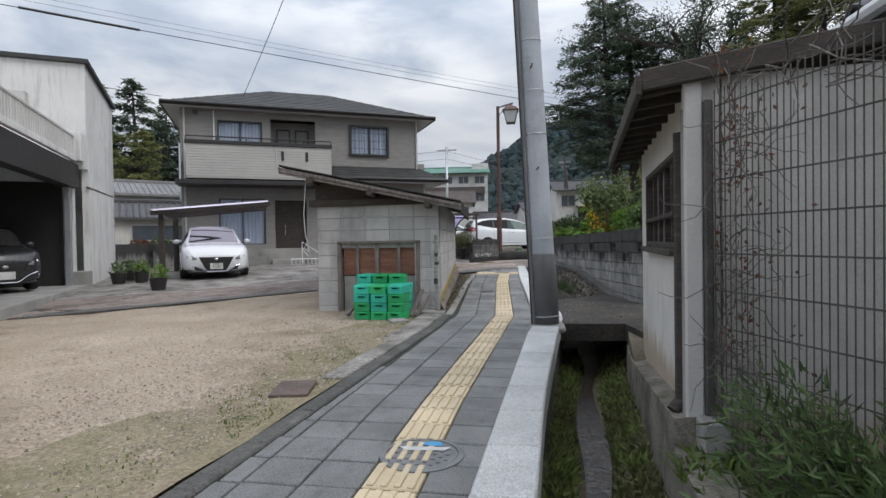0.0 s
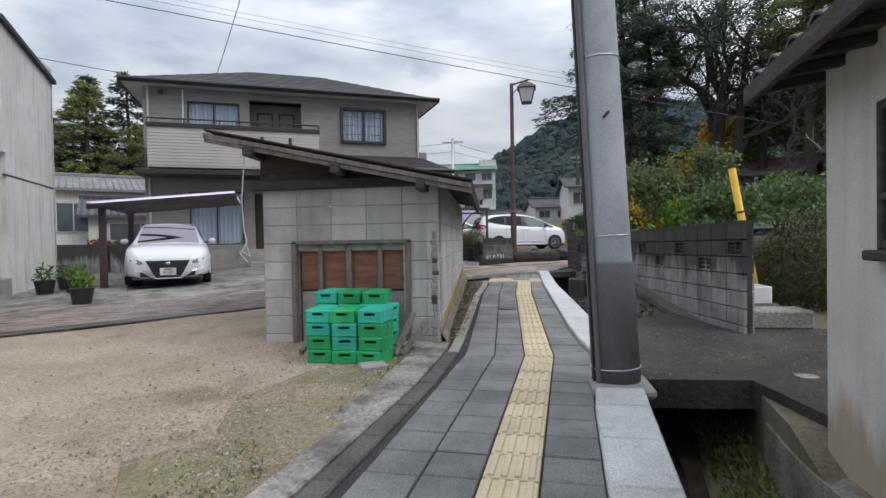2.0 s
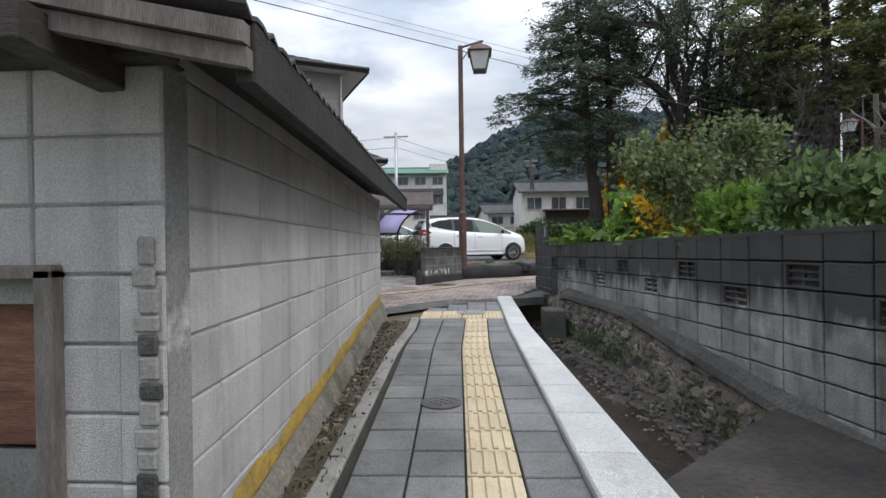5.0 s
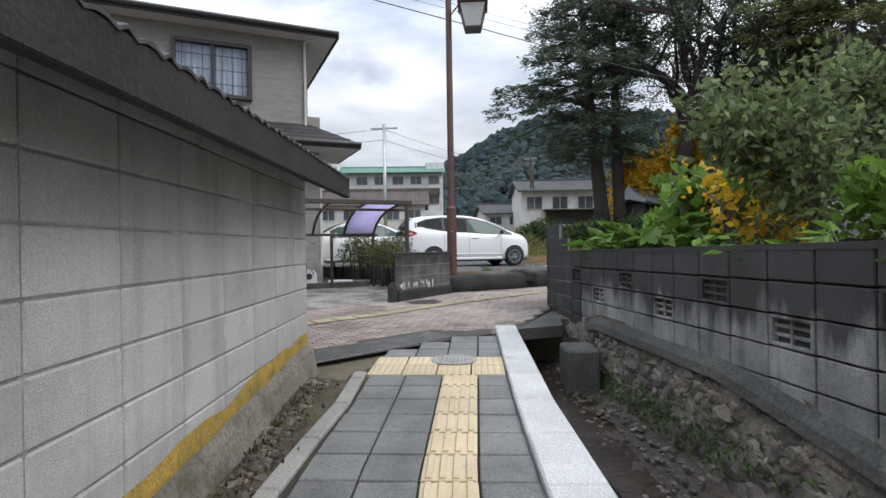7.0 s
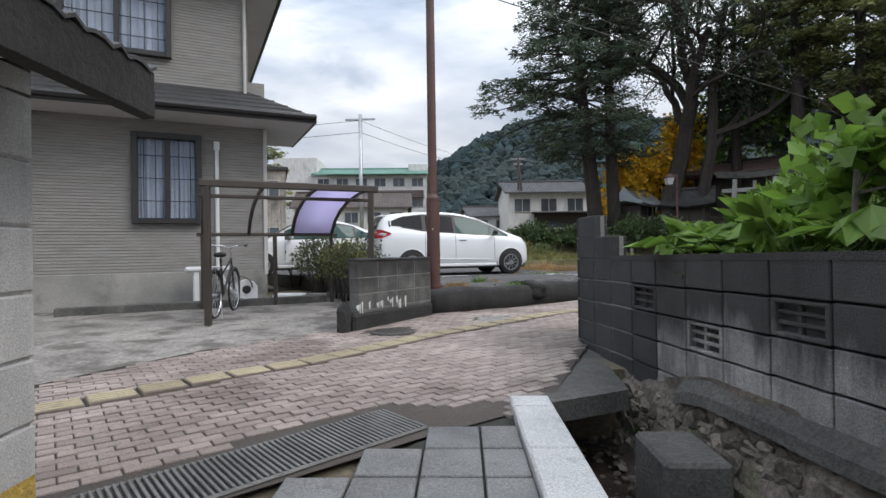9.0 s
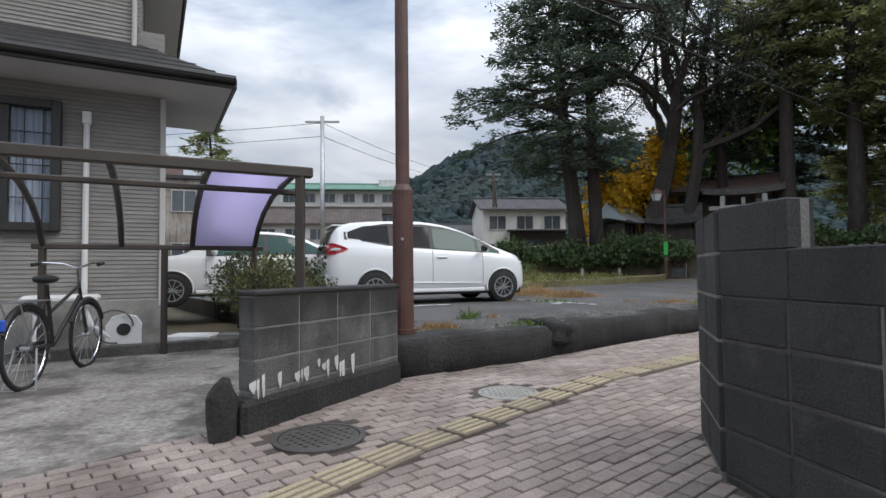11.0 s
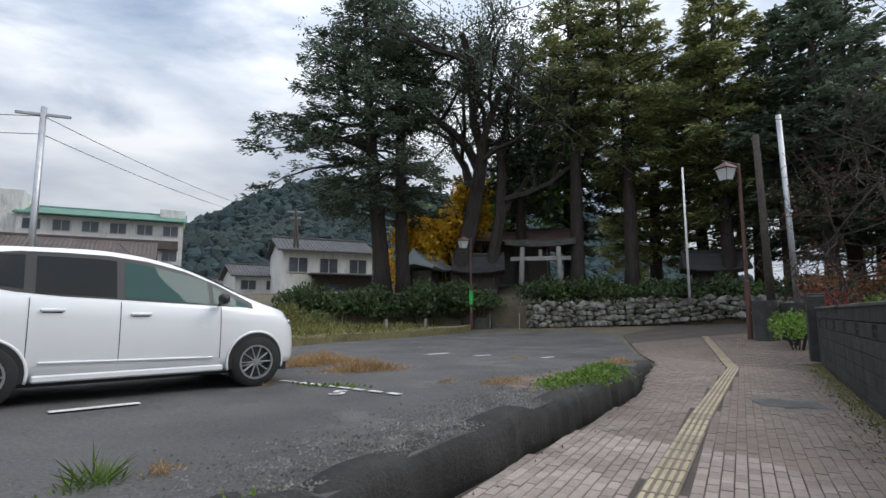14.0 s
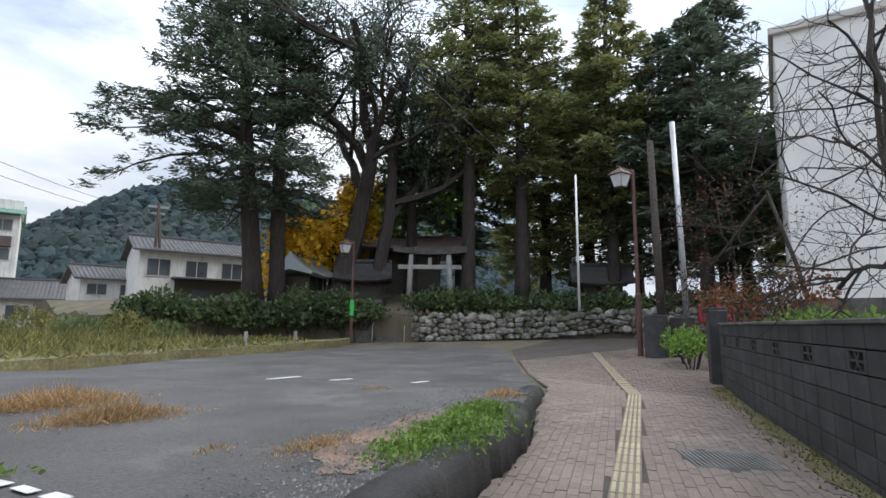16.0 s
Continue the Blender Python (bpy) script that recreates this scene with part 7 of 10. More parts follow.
def conifer(x, y, z, h, r, first, material, seed, label, widest=0.45, branches=150, trunk=0.45, lean=(0, 0), card=0.55, dens=1.0, per=7, low=0.4):
    """An old conifer: tapered trunk, bare lower part, drooping layered sprays with gaps."""
    rg = random.Random(seed)
    t = thing("tree", label, "tree", group="shrine trees")
    top = Vector((x + lean[0], y + lean[1], z + h))
    base = Vector((x, y, z))
    ax = lambda f: base.lerp(top, f) + Vector((0.25 * math.sin(f * 5 + seed), 0.25 * math.cos(f * 4 + seed), 0)) * f
    b = Mesh()
    n = 12
    rings = []
    for i in range(15):
        f = i / 14
        rr = trunk * (1 - f) ** 0.8 + 0.03 + (0.25 * trunk if i == 0 else 0)
        c = ax(f)
        rings.append([tuple(c + Vector((rr * (1 + 0.12 * math.sin(3 * a + seed)) * math.cos(a), rr * math.sin(a), -0.4 if i == 0 else 0))) for a in [2 * math.pi * k / n for k in range(n)]])
    b.loft(rings)
    part("trunk", b, BARK, t, smooth=True)
    lm, cr = Mesh(), Mesh()
    for i in range(branches):
        f = first + (1 - first) * (i + rg.random()) / branches
        g = (f - first) / (1 - first)
        prof = (low + (1 - low) * g / widest) if g < widest else (1 - (g - widest) / (1 - widest)) ** 0.7
        a = i * 2.399 + rg.uniform(-0.5, 0.5)
        lobe = noise.noise(Vector((math.cos(a) * 1.1 + seed, math.sin(a) * 1.1, f * 5.5)))
        if lobe < -0.42:
            continue
        ln = r * max(0.07, prof) * rg.uniform(0.6, 1.0) * (0.9 + 0.38 * lobe)
        d = Vector((math.cos(a), math.sin(a), rg.uniform(-0.12, 0.3)))
        p0 = ax(f)
        pts, _ = crooked(rg, p0, d, ln, 4, 0.16)
        pts = [p - Vector((0, 0, 0.13 * ln * (k / 4) ** 2)) for k, p in enumerate(pts)]
        lm.path(pts, 0.02 + 0.016 * ln, 4, 0.012)
        m = max(2, int(ln * 1.9 * dens))
        for k in range(m):
            q = (0.3 + 0.75 * (k + rg.random()) / m)
            j = min(3, int(q * 4))
            c = pts[j].lerp(pts[min(4, j + 1)], min(1.2, q * 4 - j))
            side = Vector((-d.y, d.x, 0)) * rg.uniform(-0.34, 0.34) * ln * (1.1 - q * 0.55)
            c = c + side + Vector((0, 0, rg.uniform(-0.15, 0.2)))
            out = (d * 0.9 + side.normalized() * 0.6 if side.length > 0.01 else d)
            fan = rg.uniform(0.45, 0.8)
            for _ in range(int(per * 2.5)):
                dd = (out + rdir(rg) * 0.9)
                dd.z = dd.z * 0.5 - 0.12
                o_ = rdir(rg) * fan * rg.uniform(0.3, 1.0)
                o_.z = o_.z * 0.42 + 0.1 * (fan - o_.length)
                leaf_card(cr, c + o_, dd, rdir(rg, 1.0), card * 0.78 * rg.uniform(0.6, 1.4), card * 0.24 * rg.uniform(0.7, 1.3))
    tagged(part("branchwork", lm, BARK, t), kind="stuff")
    part("crown", cr, material, t)
    return t


def broadleaf(x, y, z, h, seed, label, material, leaf=(0.25, 0.15), leaves=10, spread=1.0, trunk=0.2, bark=BARK, fork=0.35, levels=3, kids=4, rad=0.5, name="tree", lean=(0, 0), category="tree", wob=0.3, up=0.25):
    """A branching tree; leaves sit in clumps at the twigs, or it stays bare."""
    rg = random.Random(seed)
    t = thing(name, label, category)
    lm, tw, cr = Mesh(), Mesh(), Mesh()

    def grow(p, d, ln, r, lv):
        pts, dd = crooked(rg, p, d, ln, 4, wob * (0.5 if lv == levels else 1))
        (lm if lv >= levels - 1 else tw).path(pts, r, 7 if lv == levels else 4, r * 0.6)
        if lv == 0:
            if leaves:
                for q in (pts[2], pts[-1]):
                    clump(cr, rg, q, rad, leaves, leaf[0], leaf[1])
            return
        for k in range(kids):
            f = fork + (1 - fork) * (k + rg.random()) / kids if lv == levels else rg.uniform(0.3, 1)
            j = min(3, int(f * 4))
            q = pts[j].lerp(pts[j + 1], f * 4 - j)
            nd = (dd * 0.55 + rdir(rg, up) * spread)
            grow(q, nd, ln * rg.uniform(0.5, 0.75), r * 0.5, lv - 1)
        if leaves and lv < levels:
            clump(cr, rg, pts[-1], rad, leaves, leaf[0], leaf[1])

    grow(Vector((x, y, z - 0.1)), Vector((lean[0], lean[1], 1)), h * 0.55, trunk, levels)
    part("trunk", lm, bark, t)
    tagged(part("twig_growth", tw, bark, t), kind="stuff")
    if cr.v:
        part("crown", cr, material, t)
    return t


def shrub(x, y, z, r, h, seed, label, material, n=500, leaf=(0.14, 0.09), name="shrub", stems=6, category="shrub", up=0.3, low=-0.25):
    """A bush: stems and a shell of leaves with hollows."""
    rg = random.Random(seed)
    t = thing(name, label, category)
    b, s = Mesh(), Mesh()
    for i in range(stems):
        a = rg.uniform(0, 6.28)
        e = Vector((x + r * 0.6 * math.cos(a), y + r * 0.6 * math.sin(a), z + h * rg.uniform(0.5, 0.9)))
        s.path([(x + 0.1 * math.cos(a), y + 0.1 * math.sin(a), z - 0.05), tuple((Vector((x, y, z)) + e) / 2 + rdir(rg) * 0.1), tuple(e)], 0.02, 4, 0.008)
    for i in range(n):
        v = rdir(rg)
        if v.z < low:
            v.z = abs(v.z)
        k = 1 + 0.28 * noise.noise(v * 2.2 + Vector((seed, 0, 0)))
        q = rg.uniform(0.6, 1.0) * k
        p = (x + v.x * r * q, y + v.y * r * q, z + h * 0.45 + v.z * h * 0.55 * q)
        leaf_card(b, p, rdir(rg, up) + v * 0.5, v + rdir(rg) * 0.6, leaf[0] * rg.uniform(0.7, 1.3), leaf[1] * rg.uniform(0.7, 1.3))
    tagged(part("stem_growth", s, BARK, t), kind="stuff")
    part("foliage", b, material, t)
    return t


def tuft(x, y, z, r, h, n, seed, label, material, name="grass_tuft", lean=0.5, w=0.008):
    rg = random.Random(seed)
    b = Mesh()
    for i in range(n):
        a, q = rg.uniform(0, 6.28), r * math.sqrt(rg.random())
        p = Vector((x + q * math.cos(a), y + q * math.sin(a), z - 0.02))
        d = Vector((rg.uniform(-1, 1) * lean, rg.uniform(-1, 1) * lean, 1)).normalized()
        hh = h * rg.uniform(0.5, 1.1)
        s = Vector((-d.y, d.x, 0)) if abs(d.x) + abs(d.y) > 0.05 else Vector((1, 0, 0))
        s = s.normalized() * w
        m = p + d * hh * 0.6
        e = p + d * hh + Vector((d.x, d.y, -0.3)) * hh * 0.35
        k = len(b.v)
        b.v += [tuple(p - s), tuple(p + s), tuple(m + s * 0.8), tuple(m - s * 0.8), tuple(e)]
        b.f += [(k, k + 1, k + 2, k + 3), (k + 3, k + 2, k + 4)]
    return solo(name, b, material, label, "grass", kind="stuff")


# ---- shrine terrace and woods ----
TER = [(1.5, 55), (5, 52.6), (11.5, 49.6), (14.6, 47.6), (16.2, 45.6), (20.7, 42.4), (24.6, 38.3), (30, 33.5), (60, 20), (90, 60), (40, 110), (-5, 100)]


def terz(x, y):
    d = min(abs((x - ax) * -(by - ay) + (y - ay) * (bx - ax)) / math.hypot(bx - ax, by - ay) for (ax, ay), (bx, by) in zip(TER[:7], TER[1:8]))
    return 2.0 + min(1.4, d * 0.3)


sheet("ground_terrace", TER, 0.0, DIRT, "leaf-strewn shrine ground on a terrace", zf=terz, step=2.5, skirt=2.2)


def build_stone_wall():
    rg = random.Random(21)
    w = thing("wall_shrine_stones", "mossy rubble-stone retaining wall below the shrine trees", "wall", kind="structure")
    b = Mesh()
    line = [(16.3, 45.45), (20.7, 42.25), (24.6, 38.15), (29.5, 33.7)]
    k = 0
    for (x0, y0), (x1, y1) in zip(line, line[1:]):
        L = math.hypot(x1 - x0, y1 - y0)
        nx, ny = (y1 - y0) / L, -(x1 - x0) / L
        s = 0.0
        while s < L:
            z = gz(x0, y0) + 0.1 + (0.5 if x0 > 20 else 0.2) * s / L
            top = 2.15 if x0 < 20 else 2.4
            while z < top:
                r = rg.uniform(0.13, 0.27)
                f = (s + rg.uniform(-0.1, 0.1)) / L
                c = (x0 + (x1 - x0) * f - nx * -0.06, y0 + (y1 - y0) * f - ny * -0.06, z)
                st = Mesh().lump(c, (r * 1.15, r * 1.15, r * 0.85), 1, 0.55)
                if k < 290:
                    part("stone", st, STONE, w)
                else:
                    b.add(st.v, st.f)
                k += 1
                z += r * 1.35
            s += 0.33
    if b.v:
        tagged(part("stones_rest", b, STONE, w), kind="stuff")
    return w


build_stone_wall()

conifer(9.6, 52.6, 2.6, 23.0, 8.2, 0.22, CEDAR, 3, "tall dark fir with drooping layered branches on the shrine bank", widest=0.24, branches=170, trunk=0.55, lean=(-1.8, 0.4), card=0.42, per=15, dens=1.0, low=0.6)
conifer(11.0, 52.4, 2.6, 21.5, 4.5, 0.48, CEDAR, 5, "tall dark fir beside the shrine steps", widest=0.35, branches=64, trunk=0.48, lean=(-0.9, 0), card=0.46, per=13)
conifer(21.2, 47.6, 2.8, 25, 4.6, 0.36, CEDAR_L, 7, "old cedar with olive green foliage behind the stone gate", widest=0.3, branches=110, trunk=0.45, card=0.5, per=15)
conifer(23.8, 45.6, 2.8, 23, 4.8, 0.30, CEDAR_L, 8, "old cedar with olive green foliage above the stone wall", widest=0.35, branches=110, trunk=0.45, card=0.5, per=15)
conifer(19.6, 52.0, 2.8, 19, 4.2, 0.30, CEDAR, 9, "dark cedar in the shrine grove", widest=0.35, branches=70, trunk=0.4, card=0.5, per=13)
conifer(28.5, 42.5, 2.8, 22, 5.2, 0.2, CEDAR_L, 10, "dark cedar above the lane", widest=0.3, branches=110, trunk=0.4, card=0.55, per=20)
broadleaf(14.2, 51.2, 2.6, 20, 31, "gnarled old zelkova with a dark thick trunk and thin crown", CEDAR, (0.22, 0.12), 22, 0.85, 0.7, levels=4, kids=4, rad=0.9, fork=0.5, lean=(0.1, 0.05))
broadleaf(16.4, 50.4, 2.6, 20, 34, "tall broadleaf tree with several dark stems and thin crown", CEDAR, (0.22, 0.12), 22, 0.8, 0.48, levels=4, kids=4, rad=0.9, fork=0.35, lean=(0.05, 0))
broadleaf(14.8, 54.5, 3.0, 8.6, 36, "ginkgo in bright yellow autumn leaf behind the dark trunks", LEAF_Y, (0.36, 0.28), 34, 0.9, 0.25, levels=3, kids=6, rad=0.9, fork=0.25)
broadleaf(20.0, 56.0, 3.0, 14, 37, "fresh green tree lit between the cedars", LEAF_B, (0.45, 0.3), 16, 0.8, 0.25, levels=3, kids=5, rad=1.1, fork=0.3)
# the grove behind, repeated
grove = [conifer(0, 0, 0, 17, 4.8, 0.14, CEDAR, 41, "dark cedar deep in the grove", widest=0.3, branches=80, trunk=0.35, card=0.62, per=13),
         conifer(0, 0, 0, 15, 5.0, 0.1, CEDAR_L, 43, "cedar with dull green foliage deep in the grove", widest=0.35, branches=80, trunk=0.35, card=0.62, per=13)]
spots = [(25, 54), (29, 49), (33, 38), (37, 34), (31, 40.5), (33, 56), (37, 47), (39, 40), (44, 46), (31.5, 47), (40, 31)]
rg = random.Random(5)
for i, (x, y) in enumerate(spots):
    o = copy_thing(grove[i % 2], pose(x, y, terz(x, y) if y < 66 else 3.0, 0, 0, rg.uniform(0, 360)))
    k = rg.uniform(0.85, 1.2)
    o.scale = (k, k, k)
for o in grove:
    o.matrix_world = pose(29.5 if o is grove[0] else 35.5, 37.2 if o is grove[0] else 28.0, 2.8)
# woods behind the garage on the far side
left_spots = [(-44, 60), (-42, 54), (-48, 66), (-53, 62), (-50, 56), (-47, 53), (-40, 62), (-34, 66), (-46, 58), (-29, 68), (-52, 52), (-38, 72), (-46, 68), (-24, 72), (-58, 60), (-33, 78)]
for i, (x, y) in enumerate(left_spots):
    o = copy_thing(grove[i % 2], pose(x, y, gz(x, y) + 0.1, 0, 0, rg.uniform(0, 360)))
    k = rg.uniform(0.85, 1.2)
    o.scale = (k, k, k)

# hedges and low growth on the bank
rg = random.Random(77)
for i in range(46):
    f = i / 45
    x = lerp([(0, 3.5), (0.6, 11.0), (1, 14.2)], f) + rg.uniform(-0.4, 0.4)
    y = lerp([(0, 53.2), (0.6, 49.6), (1, 47.6)], f) + rg.uniform(-0.5, 0.7)
    shrub(x, y, 0.8 + rg.uniform(0, 0.9), rg.uniform(0.9, 1.5), rg.uniform(1.2, 2.0), 100 + i, "dark green clipped undergrowth on the shrine bank", HEDGE if i % 3 else LEAF_G, 260, (0.26, 0.15), "hedge", 3)
for i in range(30):
    f = i / 29
    x = lerp([(0, 16.6), (0.45, 20.9), (0.8, 24.6), (1, 29)], f) + rg.uniform(-0.25, 0.7)
    y = lerp([(0, 46.1), (0.45, 43.0), (0.8, 39.0), (1, 34.6)], f) + rg.uniform(-0.45, 0.6)
    shrub(x, y, 1.9, rg.uniform(0.7, 1.3), rg.uniform(1.1, 1.8), 160 + i, "dark evergreen shrub above the stone wall", HEDGE if i % 4 else LEAF_G, 240, (0.26, 0.15), "hedge", 3)


# ---- shrine ----
def build_torii():
    t = thing("torii", "weathered grey stone shrine gate", "shrine gate", pose(18.95, 48.5, 2.6, 0, 0, -31) @ Matrix.Scale(0.9, 4))
    for x in (-1.35, 1.35):
        b = Mesh().tube((x * 1.06, 0, 0), (x * 0.94, 0, 3.6), 0.2, 0.17, 14)
        part("pillar", b, CONC, t, smooth=True)
    part("tie_beam", Mesh().cbox((0, 0, 2.75), (4.3, 0.2, 0.3), 0.03), CONC, t)
    part("strut", Mesh().cbox((0, 0, 3.15), (0.24, 0.16, 0.5), 0.02), CONC, t)
    b = Mesh().loft([[(x, y, 3.6 + 0.06 * x * x * 0.5 + z) for y, z in ((-0.2, 0), (0.2, 0), (0.24, 0.42), (-0.24, 0.42))] for x in (-2.5, -1.6, -0.8, 0, 0.8, 1.6, 2.5)])
    part("lintel", b, CONC_DK, t, "mossy curved stone lintel")
    return t


build_torii()


def shrine_hall(x, y, z, ang, w, d, h, label, roof_mat):
    s = thing("shrine_hall", label, "shrine", pose(x, y, z, 0, 0, ang))
    part("wall", Mesh().cbox((0, 0, h / 2), (w * 0.8, d * 0.8, h), 0.03), WOOD_DK, s)
    for i in (-1, 1):
        for j in (-1, 0, 1):
            part("post", Mesh().tube((j * w * 0.42, i * d * 0.45, 0), (j * w * 0.42, i * d * 0.45, h), 0.08, None, 8), WOOD_DK, s)
    part("floor_platform", Mesh().cbox((0, 0, 0.2), (w, d, 0.4), 0.02), CONC_DK, s)
    rings = []
    for f in (-1.0, -0.6, 0, 0.6, 1.0):
        lift = 0.18 * f * f
        rings.append([(f * w * 0.72, y_ * d * 0.78, h + 0.0 + lift + zz) for y_, zz in ((-1, 0), (-0.55, 0.35), (-0.2, 0.85), (0, 1.25), (0.2, 0.85), (0.55, 0.35), (1, 0), (0.9, -0.12), (0, 0.2), (-0.9, -0.12))])
    part("roof", Mesh().loft(rings), roof_mat, s, "curved sheet-metal shrine roof")
    part("ridge", Mesh().cbox((0, 0, h + 1.3), (w * 1.35, 0.25, 0.22), 0.04), ROOF_DK, s)
    return s


COPPER = mat("pale_roof_metal", (0.36, 0.40, 0.42), (0.27, 0.3, 0.32), 1.5, 0.5, 0.2, 30)
RUST_ROOF = mat("reddish_roof", (0.25, 0.16, 0.15), (0.17, 0.11, 0.1), 1.5, 0.7, 0.2, 30)
shrine_hall(12.6, 52.8, 2.7, 40, 2.2, 2.0, 1.7, "small dark wooden shrine with a pale curved roof", COPPER)
shrine_hall(15.7, 51.0, 2.7, -28, 2.4, 1.6, 1.45, "low dark wooden hand-washing pavilion", ROOF_DK)
shrine_hall(20.3, 54.0, 3.2, -30, 5.5, 4.5, 3.3, "dark wooden main shrine hall half hidden by trees", RUST_ROOF)
shrine_hall(28.5, 43.6, 2.6, -40, 2.6, 1.8, 1.5, "low roofed shelter behind the stone wall", TILE_ROOF)


def build_steps():
    s = thing("stone_steps", "mossy stone steps with a handrail up to the shrine", "steps", pose(15.2, 46.5, 0, 0, 0, -35))
    for i in range(7):
        part("step", Mesh().cbox((0, 0.32 * i, 0.55 + 0.2 * i), (1.5, 0.4, 0.3), 0.02), CONC_DK, s)
    b = Mesh()
    for x in (-0.85, 0.85):
        b.path([(x, -0.1, 0.7), (x, -0.1, 1.5), (x, 2.1, 2.8), (x, 2.1, 2.0)], 0.025, 6)
    part("handrail", b, STEEL, s)
    part("side_block", Mesh().cbox((-1.3, 0.2, 0.95), (0.9, 0.4, 0.6), 0.03), CONC_DK, s)


build_steps()
build_lamp(13.25, 46.9, 0.7, 5.2, "brown street lamp with lantern and green band near the steps", 0.95, (-1, 0), 1.7)
b = Mesh().tube((13.25, 46.9, 2.05), (13.25, 46.9, 2.85), 0.115, None, 14)
GREENSIGN = mat("green_sign", (0.05, 0.5, 0.1), (0.04, 0.42, 0.08), 3, 0.5, 0.05, 40)
solo("sign_band", b, GREENSIGN, "green banded sign wrapped round the lamp post", "sign")
build_lamp(16.75, 32.1, 0.62, 6.1, "brown street lamp with a lantern at the bend of the lane", 0.9, (-1, 0.35), 2.0)


def simple_pole(name, label, x, y, z, h, r0, r1, material, lean=(0, 0), arms=0, cat="utility pole"):
    p = thing(name, label, cat)
    part("shaft", Mesh().tube((x, y, z - 0.1), (x + lean[0], y + lean[1], z + h), r0, r1, 12), material, p, smooth=True)
    for i in range(arms):
        zz = z + h - 0.25 - 0.55 * i
        part("crossarm", Mesh().cbox((x + lean[0], y + lean[1], zz), (1.5 - 0.5 * i, 0.09, 0.09), 0.01), STEEL, p)
    return p


simple_pole("flag_pole", "thin white pole above the stone wall", 18.6, 36.3, 2.3, 5.6, 0.055, 0.04, WHITEP)
simple_pole("utility_pole", "weathered wooden pole beside the lane", 17.1, 31.5, 0.6, 7.0, 0.14, 0.1, WOOD_DK, (-0.2, 0))
simple_pole("steel_pole", "galvanised steel pole at the bend", 17.5, 30.9, 0.5, 7.7, 0.1, 0.085, STEEL, (-0.1, 0.1))
simple_pole("utility_pole", "tall steel pole carrying wires beyond the cars", -5.4, 39.2, 0.6, 7.6, 0.11, 0.09, STEEL, (0, 0), 1)
simple_pole("utility_pole", "leaning dark pole by the white house", 6.6, 69.5, 1.0, 10.3, 0.14, 0.11, WOOD_DK, (-0.9, 0), 2)
simple_pole("utility_pole", "dark pole with crossarms by the white house", 5.7, 69.5, 1.0, 10.2, 0.14, 0.11, WOOD_DK, (0, 0), 2)
simple_pole("utility_pole", "slim pole in the lane behind the garage", -23.5, 34, 0.8, 7.5, 0.13, 0.1, POLEGREY, (0, 0), 1)


# ---- distant hill ----
def hz(x, y):
    a = math.exp(-((x - 35) / 85.0) ** 2) * 60 + math.exp(-((x - 190) / 110.0) ** 2) * 70 + math.exp(-((x + 260) / 120.0) ** 2) * 55 + math.exp(-((x + 75) / 30.0) ** 2) * 6
    return a * max(0.0, min(1.0, (y - 190) / 110.0)) ** 0.8 + 3 * noise.noise(Vector((x / 30, y / 30, 0)))


def build_hill():
    b = Mesh()
    nx, ny = 90, 14
    for j in range(ny):
        for i in range(nx):
            x, y = -420 + 10 * i, 185 + 14 * j
            b.v.append((x, y, hz(x, y) - 2))
    b.f = [(j * nx + i, j * nx + i + 1, (j + 1) * nx + i + 1, (j + 1) * nx + i) for j in range(ny - 1) for i in range(nx - 1)]
    # hill and its woods carry the painted haze tint
    solo("backdrop_hill", b, HILL_HAZE, "wooded hill rising behind the village", "hill", "structure")
    rg = random.Random(9)
    b = Mesh()
    for i in range(8200):
        x = rg.uniform(-150, 200) if i < 7400 else rg.uniform(-400, 400)
        y = 190 + 130 * rg.random() ** 1.2
        z = hz(x, y)
        if z < 3:
            continue
        r = rg.uniform(1.5, 3.4)
        b.lump((x, y, z), (r, r, r * rg.uniform(0.9, 1.4)), 1, 0.6)
    solo("hill_woods", b, HILL_HAZE, "mixed woods covering the distant hill", "woods", kind="stuff")


build_hill()


